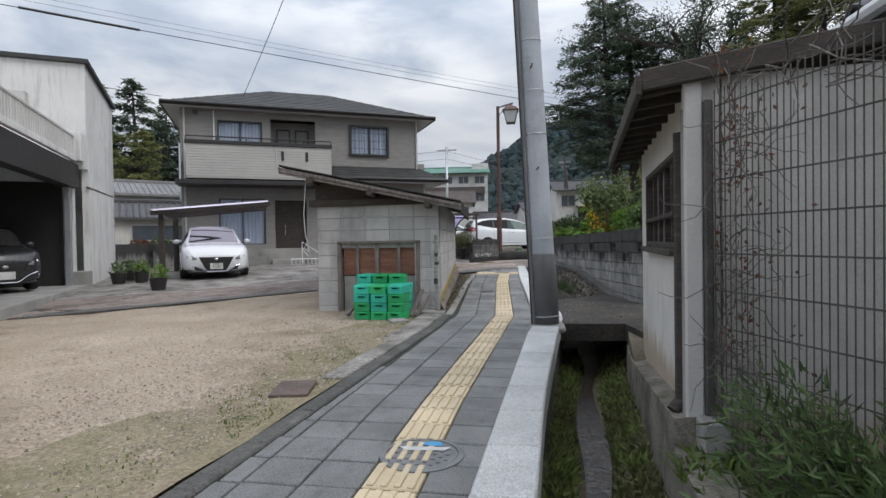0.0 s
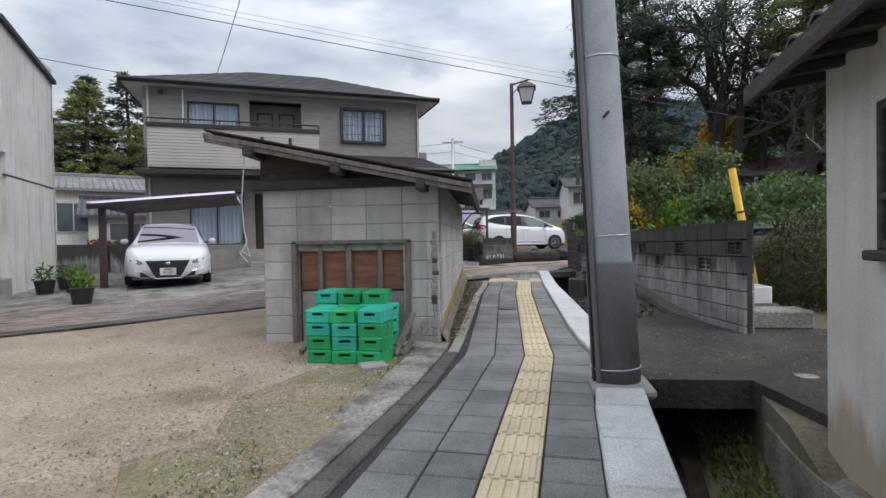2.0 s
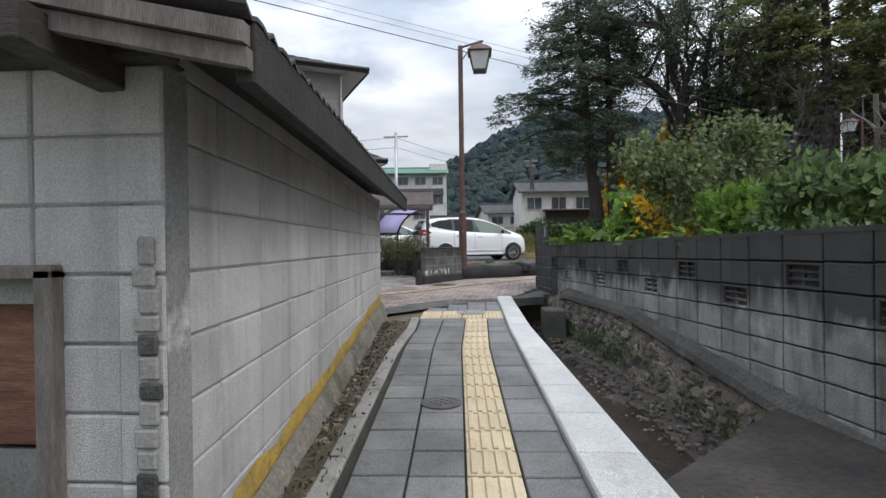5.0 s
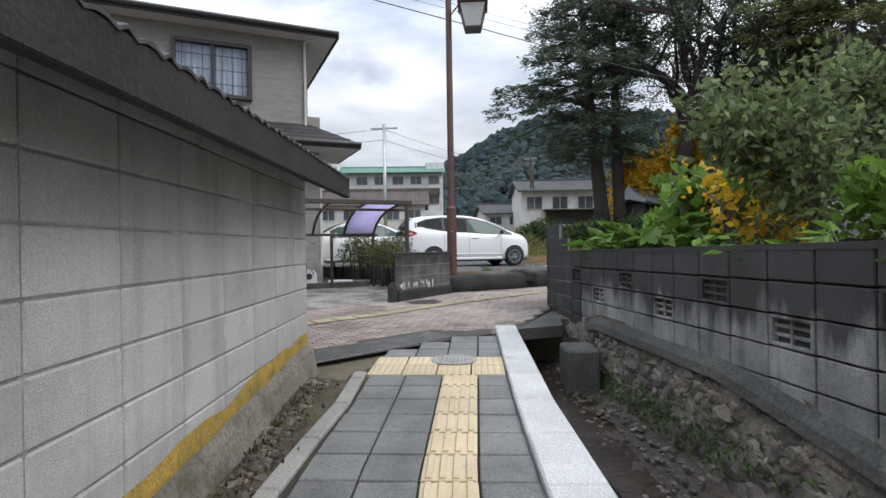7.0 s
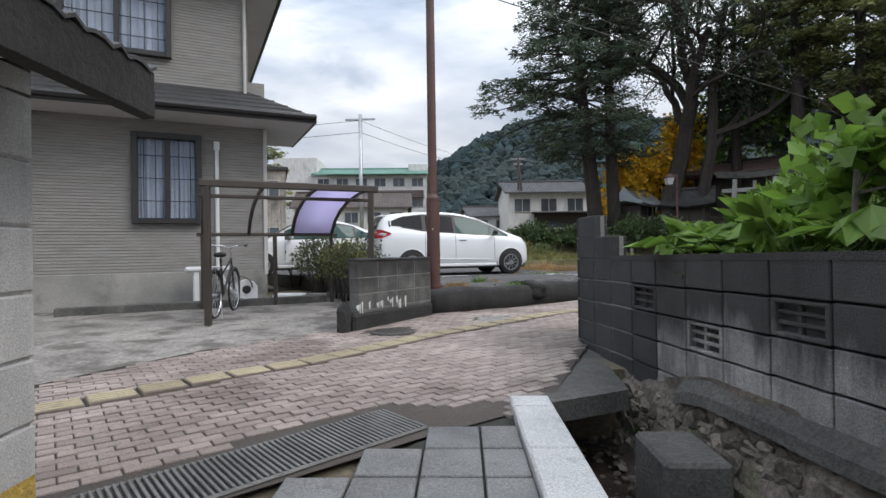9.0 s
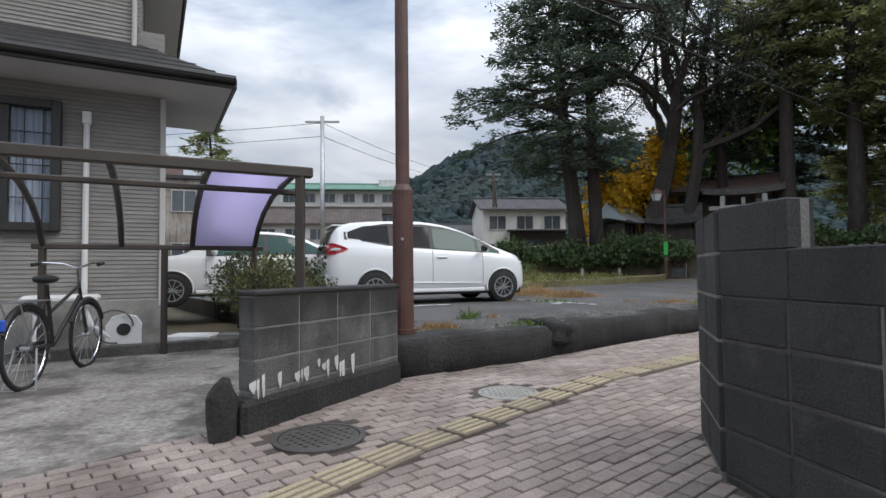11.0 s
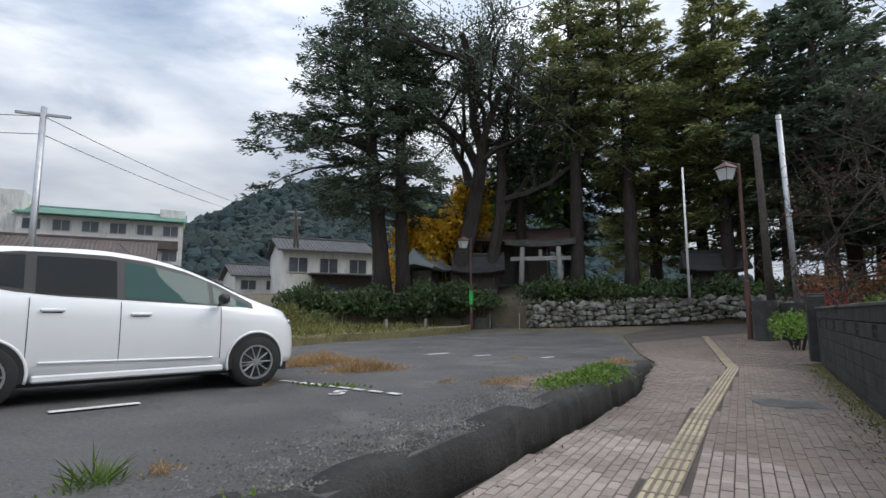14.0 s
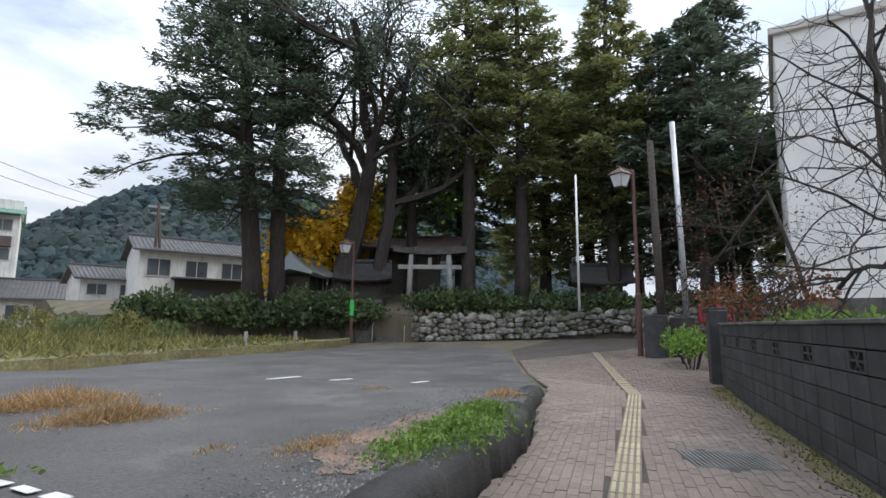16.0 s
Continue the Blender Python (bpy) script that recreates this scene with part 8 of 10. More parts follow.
# ---- village houses ----
def box_house(name, label, x, y, ang, w, d, h, wall_mat, roof_mat, roof_h=1.6, z=0.6, rows=1, cols=4, over=0.5, flat=False):
    hse = thing(name, label, "house", pose(x, y, z, 0, 0, ang))
    part("wall", Mesh().box((0, 0, h / 2), (w, d, h)), wall_mat, hse)
    if flat:
        part("roof", Mesh().cbox((0, 0, h + 0.1), (w + over, d + over, 0.3), 0.03), roof_mat, hse)
    else:
        b = Mesh()
        W, D = w / 2 + over, d / 2 + over
        b.loft([[(s * W, -D, h - 0.1), (s * W, 0, h + roof_h), (s * W, D, h - 0.1), (s * W, D, h - 0.25), (s * W, 0, h + roof_h - 0.2), (s * W, -D, h - 0.25)] for s in (-1, 1)])
        n = int(2 * W / 0.35)
        rb = Mesh()
        for i in range(n):
            u = -W + (i + 0.5) * 2 * W / n
            for sd in (-1, 1):
                rb.tube((u, sd * D, h - 0.06), (u, 0, h + roof_h + 0.04), 0.05, None, 4, False)
        tagged(part("roof_rib_cover", rb, roof_mat, hse), kind="stuff")
        part("roof", b, roof_mat, hse)
        part("ridge", Mesh().cbox((0, 0, h + roof_h + 0.06), (2 * W, 0.3, 0.22), 0.04), roof_mat, hse)
        for s in (-1, 1):
            part("gable", Mesh().add([(s * (w / 2 - 0.01), -d / 2, h - 0.05), (s * (w / 2 - 0.01), d / 2, h - 0.05), (s * (w / 2 - 0.01), 0, h + roof_h - 0.3)], [(0, 1, 2)]), wall_mat, hse)
    for r in range(rows):
        for c in range(cols):
            if cols > 0:
                ww, wh = w / cols * 0.62, h / rows * 0.42
                m = Matrix.Translation((-w / 2 + w * (c + 0.5) / cols - ww / 2, -d / 2 - 0.05, h * (r + 0.36) / rows))
                wn_ = new("window")
                wn_.parent = hse
                wn_.matrix_local = m
                b = Mesh()
                for q in (0.03, ww / 2, ww - 0.03):
                    b.box((q, 0, wh / 2), (0.06, 0.07, wh))
                for q in (0.03, wh - 0.03):
                    b.box((ww / 2, 0, q), (ww, 0.07, 0.06))
                part("window_frame", b, SOFFIT, wn_)
                part("pane", Mesh().box((ww / 2, 0.02, wh / 2), (ww - 0.08, 0.02, wh - 0.08)), GLASSDARK, wn_)
    return hse


GLASSDARK = mat("dark_glazing", (0.10, 0.12, 0.14), (0.06, 0.07, 0.085), 0.6, 0.12, 0.0, 20)
GREEN_ROOF = mat("green_roof", (0.12, 0.26, 0.2), (0.09, 0.2, 0.155), 1, 0.6, 0.2, 30)
BROWN_ROOF = mat("brown_roof_tile", (0.11, 0.085, 0.075), (0.075, 0.06, 0.055), 1, 0.7, 0.3, 30)
# white three-storey building with a green roof
bz = box_house("apartment_building", "white three-storey building with green roof and wooden balcony", -14.5, 97.0, 5, 17.0, 9.0, 12.6, WHITEWALL, GREEN_ROOF, 1.4, 0.6, 4, 6, 0.4)
part("balcony", Mesh().cbox((1, -5.0, 9.4), (14, 0.9, 1.1), 0.03), BROWN_ROOF, bz, "brown wooden balcony")
part("balcony_roof", Mesh().cbox((1, -5.0, 12.4), (15, 1.3, 0.14), 0.03), GREEN_ROOF, bz)
part("annex", Mesh().cbox((-11.5, 0.5, 7.6), (6.5, 8.0, 15.4), 0.05), WHITEWALL, bz, "grey-white flat-roofed annex")
part("rooftop_box", Mesh().cbox((7.2, 0, 13.6), (3.0, 4, 1.8), 0.05), WHITEWALL, bz)
box_house("house", "house with brown tiled roof in front of the white building", -13.5, 77, 6, 13, 7, 6.0, WHITEWALL, BROWN_ROOF, 2.0, 0.6, 2, 5)
wh = box_house("house", "white two-storey house with brown cladding beyond the vacant plot", 8.6, 73.5, 4, 8.5, 8, 6.8, WHITEWALL, TILE_ROOF, 1.5, 0.7, 2, 3)
part("cladding", Mesh().cbox((1.3, -4.12, 2.4), (5.8, 0.2, 4.0), 0.02), WOOD_DK, wh, "dark brown board cladding")
part("cladding_window", Mesh().cbox((0.6, -4.24, 3.1), (1.8, 0.08, 1.0), 0.02), GLASSDARK, wh)
part("porch_roof", Mesh().cbox((1.4, -4.5, 4.5), (6.6, 1.2, 0.16), 0.03), TILE_ROOF, wh)
part_h = box_house("house", "small white house at the end of the lane", 2.6, 80, 10, 5, 7, 4.8, WHITEWALL, TILE_ROOF, 1.3, 0.7, 2, 2)
box_house("house", "dark tiled village house below the hill", -6, 92, 0, 12, 8, 3.4, PLASTER, TILE_ROOF, 2.0, 0.6, 1, 4)
box_house("house", "dark tiled village house below the hill", -22, 100, -6, 13, 8, 3.6, PLASTER, TILE_ROOF, 2.0, 0.6, 1, 4)
PALE_TILE = mat("pale_roof_tile", (0.24, 0.235, 0.23), (0.16, 0.157, 0.155), 1.5, 0.6, 0.3, 40)
box_house("house", "old farmhouse with pale tiled roof behind the garage", -27.5, 35.0, 44, 8.5, 6.0, 4.3, WHITEWALL, PALE_TILE, 1.0, 0.5, 1, 3, 0.5)
box_house("house", "low outbuilding with grey roof behind the garage", -23.5, 31.5, 40, 5, 4, 2.4, PLASTER, TILE_ROOF, 1.0, 0.6, 1, 1, 0.5)
OLDWALL = mat("weathered_render", (0.42, 0.385, 0.35), (0.22, 0.19, 0.17), 0.5, 0.9, 0.5, 12, stain=(0.1, 0.085, 0.075), sscale=0.4, samount=0.75, spos=0.5, streak=0.7)
ob_ = box_house("house", "old stained two-storey building with a flat roof and creepers", -19.5, 57.0, 20, 8.0, 6.0, 7.6, OLDWALL, ROOF_DK, 1.0, 0.5, 2, 3, 0.4, flat=True)
part("roof_shed", Mesh().cbox((-2.0, 0.5, 8.5), (3.0, 3.0, 1.4), 0.04), RUST_ROOF, ob_)
# tall white building beside the lane
wb_ = thing("white_building", "tall plain white rendered building beside the lane", "building", pose(29.0, 26.4, 1.4, 0, 0, 25))
part("wall", Mesh().cbox((0, 0, 5.6), (8, 12, 11.2), 0.03), WHITEWALL2, wb_)
part("parapet", Mesh().cbox((0, 0, 11.3), (8.3, 12.3, 0.3), 0.03), SOFFIT, wb_)
part("base_band", Mesh().cbox((0, 0, 0.6), (8.1, 12.1, 1.2), 0.02), CONC_DK, wb_)
STRAW2 = leafy("dead_leaves", (0.12, 0.09, 0.035), (0.07, 0.05, 0.03), 0.5)

# ---- fence, bush and growth by the plaster house ----
def build_fence():
    a, c = Vector((1.13, 3.3, 0)), Vector((1.96, 1.08, 0))
    d = (c - a)
    L = d.length
    d.normalize()
    f = thing("mesh_fence", "rusty dark wire mesh fence with withered creepers", "fence")
    bar = Mesh().tube((0, 0, -0.2), (0, 0, 2.05), 0.0035, None, 5).data("wire", IRON)
    n = int(L / 0.04)
    for i in range(n + 1):
        p = a + d * (i * L / n)
        ob = part("vertical_wire", bar, None, f)
        ob.matrix_local = Matrix.Translation(p)
    for k in range(10):
        z = 0.02 + 0.215 * k
        part("horizontal_wire", Mesh().tube((a.x, a.y, z), (c.x, c.y, z), 0.005, None, 5), IRON, f)
    part("post", Mesh().cbox((a.x - 0.03, a.y + 0.03, 0.85), (0.05, 0.05, 2.3), 0.008), IRON, f)
    part("post", Mesh().cbox((a.x - 0.12, a.y + 0.1, 0.85), (0.07, 0.06, 2.25), 0.008), CONC, f)
    part("post_base", Mesh().cbox((a.x - 0.02, a.y - 0.02, 0.03), (0.18, 0.16, 0.2), 0.02), CONC, f)
    rg_ = random.Random(3)
    v = Mesh()
    for i in range(120):
        p = a + d * (abs(rg_.gauss(0, 0.14))) + Vector((0, 0, rg_.uniform(0, 1.9)))
        pts, _ = crooked(rg_, p, Vector((rg_.uniform(-0.3, 0.5), -0.3, rg_.uniform(-0.6, 1))), rg_.uniform(0.15, 0.45), 5, 0.7)
        v.path(pts, 0.004, 4, 0.002)
    for i in range(40):
        p = a + d * rg_.uniform(0, L * 0.7) + Vector((rg_.uniform(-0.05, 0.1), 0, 1.9 + rg_.uniform(-0.1, 0.3)))
        pts, _ = crooked(rg_, p, d + rdir(rg_) * 0.5, rg_.uniform(0.3, 0.8), 5, 0.5)
        v.path(pts, 0.0045, 4, 0.002)
    part("creeper", v, BARK_GY, f, "withered brown creeper stems")
    lv = Mesh()
    for i in range(240):
        p = a + d * abs(rg_.gauss(0, 0.25)) + Vector((rg_.uniform(-0.06, 0.06), rg_.uniform(-0.06, 0.06), rg_.uniform(0.4, 2.3)))
        leaf_card(lv, p, rdir(rg_, -0.4), rdir(rg_), 0.034, 0.02)
    part("creeper_foliage", lv, LEAF_R, f)


build_fence()


def feathery_bush(x, y, z, h, r, seed, label):
    rg_ = random.Random(seed)
    t = thing("juniper_bush", label, "bush")
    s, b = Mesh(), Mesh()
    for i in range(46):
        a = rg_.uniform(0, 6.28)
        d = Vector((math.cos(a) * 0.7, math.sin(a) * 0.7, rg_.uniform(0.25, 1.3)))
        pts, dd = crooked(rg_, (x, y, z), d, h * rg_.uniform(0.6, 1.05), 6, 0.12)
        s.path(pts, 0.012, 4, 0.004)
        for k in range(2, 7):
            p = pts[k]
            for j in range(26):
                o = (dd + rdir(rg_) * 1.0)
                leaf_card(b, p + rdir(rg_) * 0.11, o, rdir(rg_), rg_.uniform(0.05, 0.11), 0.016)
    tagged(part("stem_growth", s, BARK, t), kind="stuff")
    part("foliage", b, LEAF_G, t)


feathery_bush(1.42, 1.95, -0.12, 0.95, 0.6, 12, "feathery evergreen bush growing through the fence")
feathery_bush(1.6, 1.3, -0.12, 1.1, 0.6, 13, "feathery evergreen bush beside the fence")
rg = random.Random(15)
for i in range(12):
    tuft(1.0 + rg.uniform(-0.12, 0.35), 1.4 + i * 0.16, -0.1, 0.16, 0.16, 60, 200 + i, "low weeds at the foot of the fence", GRASS, "weeds", 0.9, 0.012)
MEADOW = leafy("stream_plants", (0.2, 0.26, 0.075), (0.15, 0.135, 0.07), 0.6, scale=2.2)
b = Mesh()
rg = random.Random(16)
for i in range(9000):
    y = rg.uniform(0.5, 8.6)
    a, c = lerp(KERB_OUT, y), chan_r(y) - 0.02
    m = a + (c - a) * 0.42
    side = rg.random() < 0.5
    x = rg.uniform(a, m - 0.13) if side else rg.uniform(m + 0.13, c)
    if x < a or x > c or m - 0.12 < x < m + 0.12:
        continue
    t_ = abs((x - a) / (c - a) - 0.42)
    z = -0.72 + max(0.0, t_ - 0.16) * 0.45
    leaf_card(b, (x, y, z), rdir(rg, 0.9), rdir(rg), rg.uniform(0.05, 0.12), rg.uniform(0.02, 0.04))
solo("stream_grass", b, MEADOW, "lush low grass on both sides of the stream bed", "grass", kind="stuff")
b = Mesh()
for i in range(2600):
    y = rg.uniform(9.6, 17)
    t_ = rg.betavariate(3.5, 1.6)
    if noise.noise(Vector((y * 1.3, t_ * 2, 7))) < -0.05:
        continue
    leaf_card(b, (bank_x(y, foot_z(y) - 0.9 * t_) - 0.02, y, foot_z(y) - 0.15 - 0.6 * t_), rdir(rg, 0.6), rdir(rg), rg.uniform(0.03, 0.07), rg.uniform(0.015, 0.03))
solo("bank_weeds", b, LEAF_G, "small weeds and moss on the stones of the bank", "weeds", kind="stuff")
sheet("ground_moss", [(-1.33, 8.95), (-1.2, 9.2), (-1.27, 12.6), (-1.25, 14.3), (-1.72, 14.4), (-1.4, 9.5)], 0.012, MOSS, "dark mossy strip of soil along the shed", step=0.3, wob=0.04)
b = Mesh()
for i in range(900):
    y = rg.uniform(9.0, 14.2)
    x = lerp([(9, -1.34), (14.3, -1.7)], y) + rg.uniform(0.03, 0.16) * rg.uniform(0.5, 2)
    leaf_card(b, (x, y, gz(x, y) + 0.02), rdir(rg, 0.8), rdir(rg), rg.uniform(0.02, 0.05), rg.uniform(0.008, 0.022))
solo("shed_weeds", b, STRAW2, "small weeds and dead leaves at the foot of the shed", "weeds", kind="stuff")

b = Mesh()
for i in range(420):
    y = rg.uniform(9.0, 14.3)
    x = lerp([(9, -1.34), (14.3, -1.7)], y) + rg.uniform(0.02, 0.2)
    r = rg.uniform(0.012, 0.045)
    b.lump((x, y, gz(x, y) + 0.01), (r, r, r * 0.6), 1, 0.6)
solo("shed_rubble", b, RUBBLE, "crumbled mortar and stones at the foot of the shed", "rubble", kind="stuff")

# ---- planting behind the garden wall ----
def fatsia(x, y, z, h, n, seed, label, material, size=0.26):
    """Broad-leaved garden plant: stalks ending in big drooping leaves."""
    rg_ = random.Random(seed)
    t = thing("garden_plant", label, "plant")
    s, b = Mesh(), Mesh()
    for i in range(n):
        a = rg_.uniform(0, 6.28)
        d = Vector((math.cos(a) * 0.8, math.sin(a) * 0.8, rg_.uniform(0.4, 1.2)))
        pts, dd = crooked(rg_, (x + rg_.uniform(-0.3, 0.3), y + rg_.uniform(-0.4, 0.4), z), d, h * rg_.uniform(0.5, 1.0), 3, 0.2)
        s.path(pts, 0.008, 4, 0.005)
        o = Vector((dd.x, dd.y, rg_.uniform(-0.7, 0.45)))
        k = size * rg_.uniform(0.7, 1.2)
        for q in (-0.8, -0.4, 0.0, 0.4, 0.8):
            e = Matrix.Rotation(q, 3, "Z") @ o
            leaf_card(b, pts[-1], e, Vector((0, 0, 1)) + rdir(rg_) * 0.6, k * (1 - 0.25 * abs(q)), k * 0.5)
    tagged(part("stalk_growth", s, LEAF_G, t), kind="stuff")
    part("foliage", b, material, t)
    return t


fatsia(1.55, 16.9, 1.1, 0.45, 60, 51, "broad green garden leaves hanging over the wall", LEAF_B)
fatsia(1.62, 17.35, 1.14, 0.42, 46, 56, "broad green garden leaves at the end of the wall", LEAF_B, 0.2)
fatsia(1.6, 15.9, 1.12, 0.48, 50, 52, "broad green garden leaves hanging over the wall", LEAF_B)
fatsia(1.75, 14.4, 1.12, 0.3, 26, 53, "pale green garden plant behind the wall", LEAF_B, 0.17)
fatsia(1.85, 13.3, 1.12, 0.3, 22, 54, "pale green garden plant behind the wall", LEAF_B, 0.17)
fatsia(2.0, 12.4, 1.12, 0.28, 20, 55, "pale green garden plant behind the wall", LEAF_B, 0.17)
broadleaf(2.1, 16.4, 1.05, 1.5, 61, "slender shrub with big yellowing leaves behind the wall", LEAF_B, (0.17, 0.14), 9, 0.8, 0.025, BARK_GY, 0.3, 2, 5, 0.22, "garden_shrub", category="shrub")
broadleaf(2.2, 15.4, 1.05, 1.4, 62, "slender shrub with yellow autumn leaves behind the wall", LEAF_Y, (0.11, 0.08), 5, 0.8, 0.025, BARK_GY, 0.3, 2, 4, 0.2, "garden_shrub", category="shrub")
broadleaf(2.9, 16.2, 1.05, 1.5, 66, "small tree with sparse golden leaves in the garden", LEAF_Y, (0.11, 0.08), 7, 0.8, 0.03, BARK_GY, 0.35, 2, 5, 0.22, "tree")
broadleaf(2.75, 15.0, 1.05, 2.1, 64, "glossy dark evergreen garden tree", LEAF_M, (0.1, 0.055), 15, 0.95, 0.05, BARK_GY, 0.45, 3, 5, 0.28, "tree")
broadleaf(3.9, 15.6, 1.05, 2.4, 65, "glossy dark evergreen garden tree", LEAF_M, (0.1, 0.055), 15, 0.95, 0.06, BARK_GY, 0.4, 3, 5, 0.3, "tree")
shrub(3.85, 11.5, 0.0, 0.82, 1.5, 71, "large rounded clipped evergreen bush behind the wall", BOX, 9000, (0.05, 0.032), "rounded_bush", 8, low=-0.95)
shrub(5.75, 11.5, 0.0, 1.0, 1.5, 72, "large rounded clipped evergreen bush behind the wall", BOX, 9000, (0.055, 0.034), "rounded_bush", 8, low=-0.95)
shrub(2.4, 11.75, 0.0, 0.55, 1.45, 73, "dark evergreen shrub at the end of the block wall", HEDGE, 1600, (0.08, 0.05), "shrub", 6, low=-0.95)
for i, (x, y, r, h, mt) in enumerate(((3.0, 12.6, 0.6, 1.0, LEAF_G), (2.9, 13.9, 0.6, 0.9, LEAF_B), (3.4, 18.2, 0.8, 0.9, LEAF_G), (4.6, 19.2, 0.9, 1.0, HEDGE), (5.6, 16.8, 1.0, 1.3, CEDAR_L), (6.4, 14.4, 1.0, 1.5, CEDAR_L), (4.6, 14.0, 0.9, 1.3, LEAF_G), (8.5, 14.5, 1.2, 1.6, CEDAR_L), (2.5, 17.6, 0.5, 0.8, LEAF_B))):
    shrub(x, y, 1.05, r, h, 300 + i, "green garden shrub behind the block wall", mt, 1500, (0.12, 0.07), "shrub", 6)
broadleaf(9.5, 15.5, 0.9, 7.0, 81, "bare grey-barked cherry tree in the garden", None, leaves=0, spread=1.1, trunk=0.16, bark=BARK_GY, fork=0.25, levels=4, kids=4)
broadleaf(12.5, 19.5, 0.9, 7.0, 82, "bare grey-barked cherry tree in the garden", None, leaves=0, spread=1.1, trunk=0.16, bark=BARK_GY, fork=0.25, levels=4, kids=4)
p = thing("guy_wire_guard", "leaning yellow plastic guard on a guy wire", "wire guard")
part("sleeve", Mesh().tube((2.84, 10.81, 0.0), (2.52, 10.95, 2.15), 0.05, None, 12), YELLOW, p, smooth=True)
part("cap", Mesh().tube((2.52, 10.95, 2.14), (2.515, 10.952, 2.19), 0.056, None, 12), BLACKISH, p)
part("ring", Mesh().tube((2.62, 10.905, 1.5), (2.616, 10.907, 1.525), 0.053, None, 12), BLACKISH, p)
b = Mesh()
rg = random.Random(19)
for i in range(2600):
    x, y = rg.uniform(0.6, 5.0), rg.uniform(6.5, 9.7)
    if x < 1.5 and y < 7.4:
        continue
    if noise.noise(Vector((x * 1.2, y * 1.2, 5))) > 0.12:
        leaf_card(b, (x, y, 0.05), rdir(rg, 0.5), rdir(rg), rg.uniform(0.015, 0.04), rg.uniform(0.008, 0.02))
solo("deck_moss", b, MOSS_TIPS, "moss and small weeds on the concrete slab", "moss", kind="stuff")
b = Mesh()
for i in range(3000):
    x, y = rg.uniform(0.55, 5.0), rg.uniform(6.4, 9.8)
    if x < 1.5 and y < 7.4:
        continue
    r = rg.uniform(0.004, 0.014)
    k = len(b.v)
    b.v += [(x + r, y, 0.048), (x - r * 0.6, y + r * 0.8, 0.048), (x - r * 0.6, y - r * 0.8, 0.048), (x, y, 0.05 + r)]
    b.f += [(k, k + 1, k + 3), (k + 1, k + 2, k + 3), (k + 2, k, k + 3)]
solo("deck_grit", b, RUBBLE, "grit and small stones on the concrete slab", "gravel", kind="stuff")
# items at the end of the garden wall
b = Mesh().cbox((2.62, 9.95, 0.16), (0.75, 0.45, 0.22), 0.02)
solo("concrete_step", b, FORECOURT, "pale worn concrete step at the end of the block wall", "step")
b = Mesh()
for q in (((0, -0.2, 0), (0.42, 0.03, 0.22)), ((0, 0.2, 0), (0.42, 0.03, 0.22)), ((-0.2, 0, 0), (0.03, 0.42, 0.22)), ((0.2, 0, 0), (0.03, 0.42, 0.22)), ((0, 0, -0.1), (0.42, 0.42, 0.03))):
    b.cbox(q[0], q[1], 0.008, pose(2.55, 10.5, 0.4))
solo("planter_box", b, WHITEP, "white rectangular planter box standing behind the wall", "planter")
solo("plinth", Mesh().cbox((2.55, 10.5, 0.15), (0.6, 0.5, 0.28), 0.03), CONC_DK, "dark stone plinth under the planter", "plinth")
solo("cover_plate", Mesh().tube((1.81, 7.43, 0.05), (1.81, 7.43, 0.062), 0.085, None, 24), FORECOURT, "small white round lid in the concrete slab", "lid")
car4 = build_car("parked_car", "silver car half hidden behind the garden bushes", pose(8.8, 20.0, 1.14, 0, 0, 150), RIM, 4.4, 1.7, 1.45, 2.6, 0.3, "sedan")

# ---- shelter, bicycle, forecourt ----
def build_shelter():
    s = thing("cycle_shelter", "bronze metal cycle shelter with a violet roof panel", "shelter")
    u, w = Vector((0.885, 0.466, 0)), Vector((-0.466, 0.885, 0))
    F = Vector((-3.6, 19.5, 0))
    D = 2.35
    for k in (0.0, 2.15):
        p = F + u * k
        part("post", Mesh().cbox((p.x, p.y, 1.3), (0.075, 0.075, 1.8), 0.008), BRONZE, s)
    for k in (0.0, 1.15, 2.15):
        p = F + u * k + w * D
        part("post", Mesh().cbox((p.x, p.y, 1.0), (0.06, 0.06, 1.26), 0.008), BRONZE, s)
    a = math.atan2(u.y, u.x)
    for off, z, th in ((0.0, 2.2, 0.09), (0.42, 2.08, 0.05), (D, 1.63, 0.06)):
        p = F + u * 1.08 + w * off
        part("beam", Mesh().cbox((0, 0, 0), (2.35, th, th), 0.01, Matrix.Translation((p.x, p.y, z)) @ Matrix.Rotation(a, 4, "Z")), BRONZE, s)
    prof = [(0.0, 2.22), (0.6, 2.2), (1.2, 2.14), (1.7, 2.02), (2.05, 1.87), (D, 1.64)]
    for k in (0.0, 0.72, 1.44, 2.15):
        b = Mesh()
        b.path([tuple(F + u * k + w * o + Vector((0, 0, z))) for o, z in prof], 0.03, 8)
        part("rib", b, BRONZE, s)
    b = Mesh()
    for k in (1.47, 2.12):
        for o, z in prof:
            b.v.append(tuple(F + u * k + w * o + Vector((0, 0, z + 0.005))))
    n = len(prof)
    b.f = [(i, i + 1, n + i + 1, n + i) for i in range(n - 1)]
    ob = part("roof_panel", b, PURPLE, s, "violet translucent roof panel", smooth=True)
    mo = ob.modifiers.new("thickness", "SOLIDIFY")
    mo.thickness = 0.006
    return s


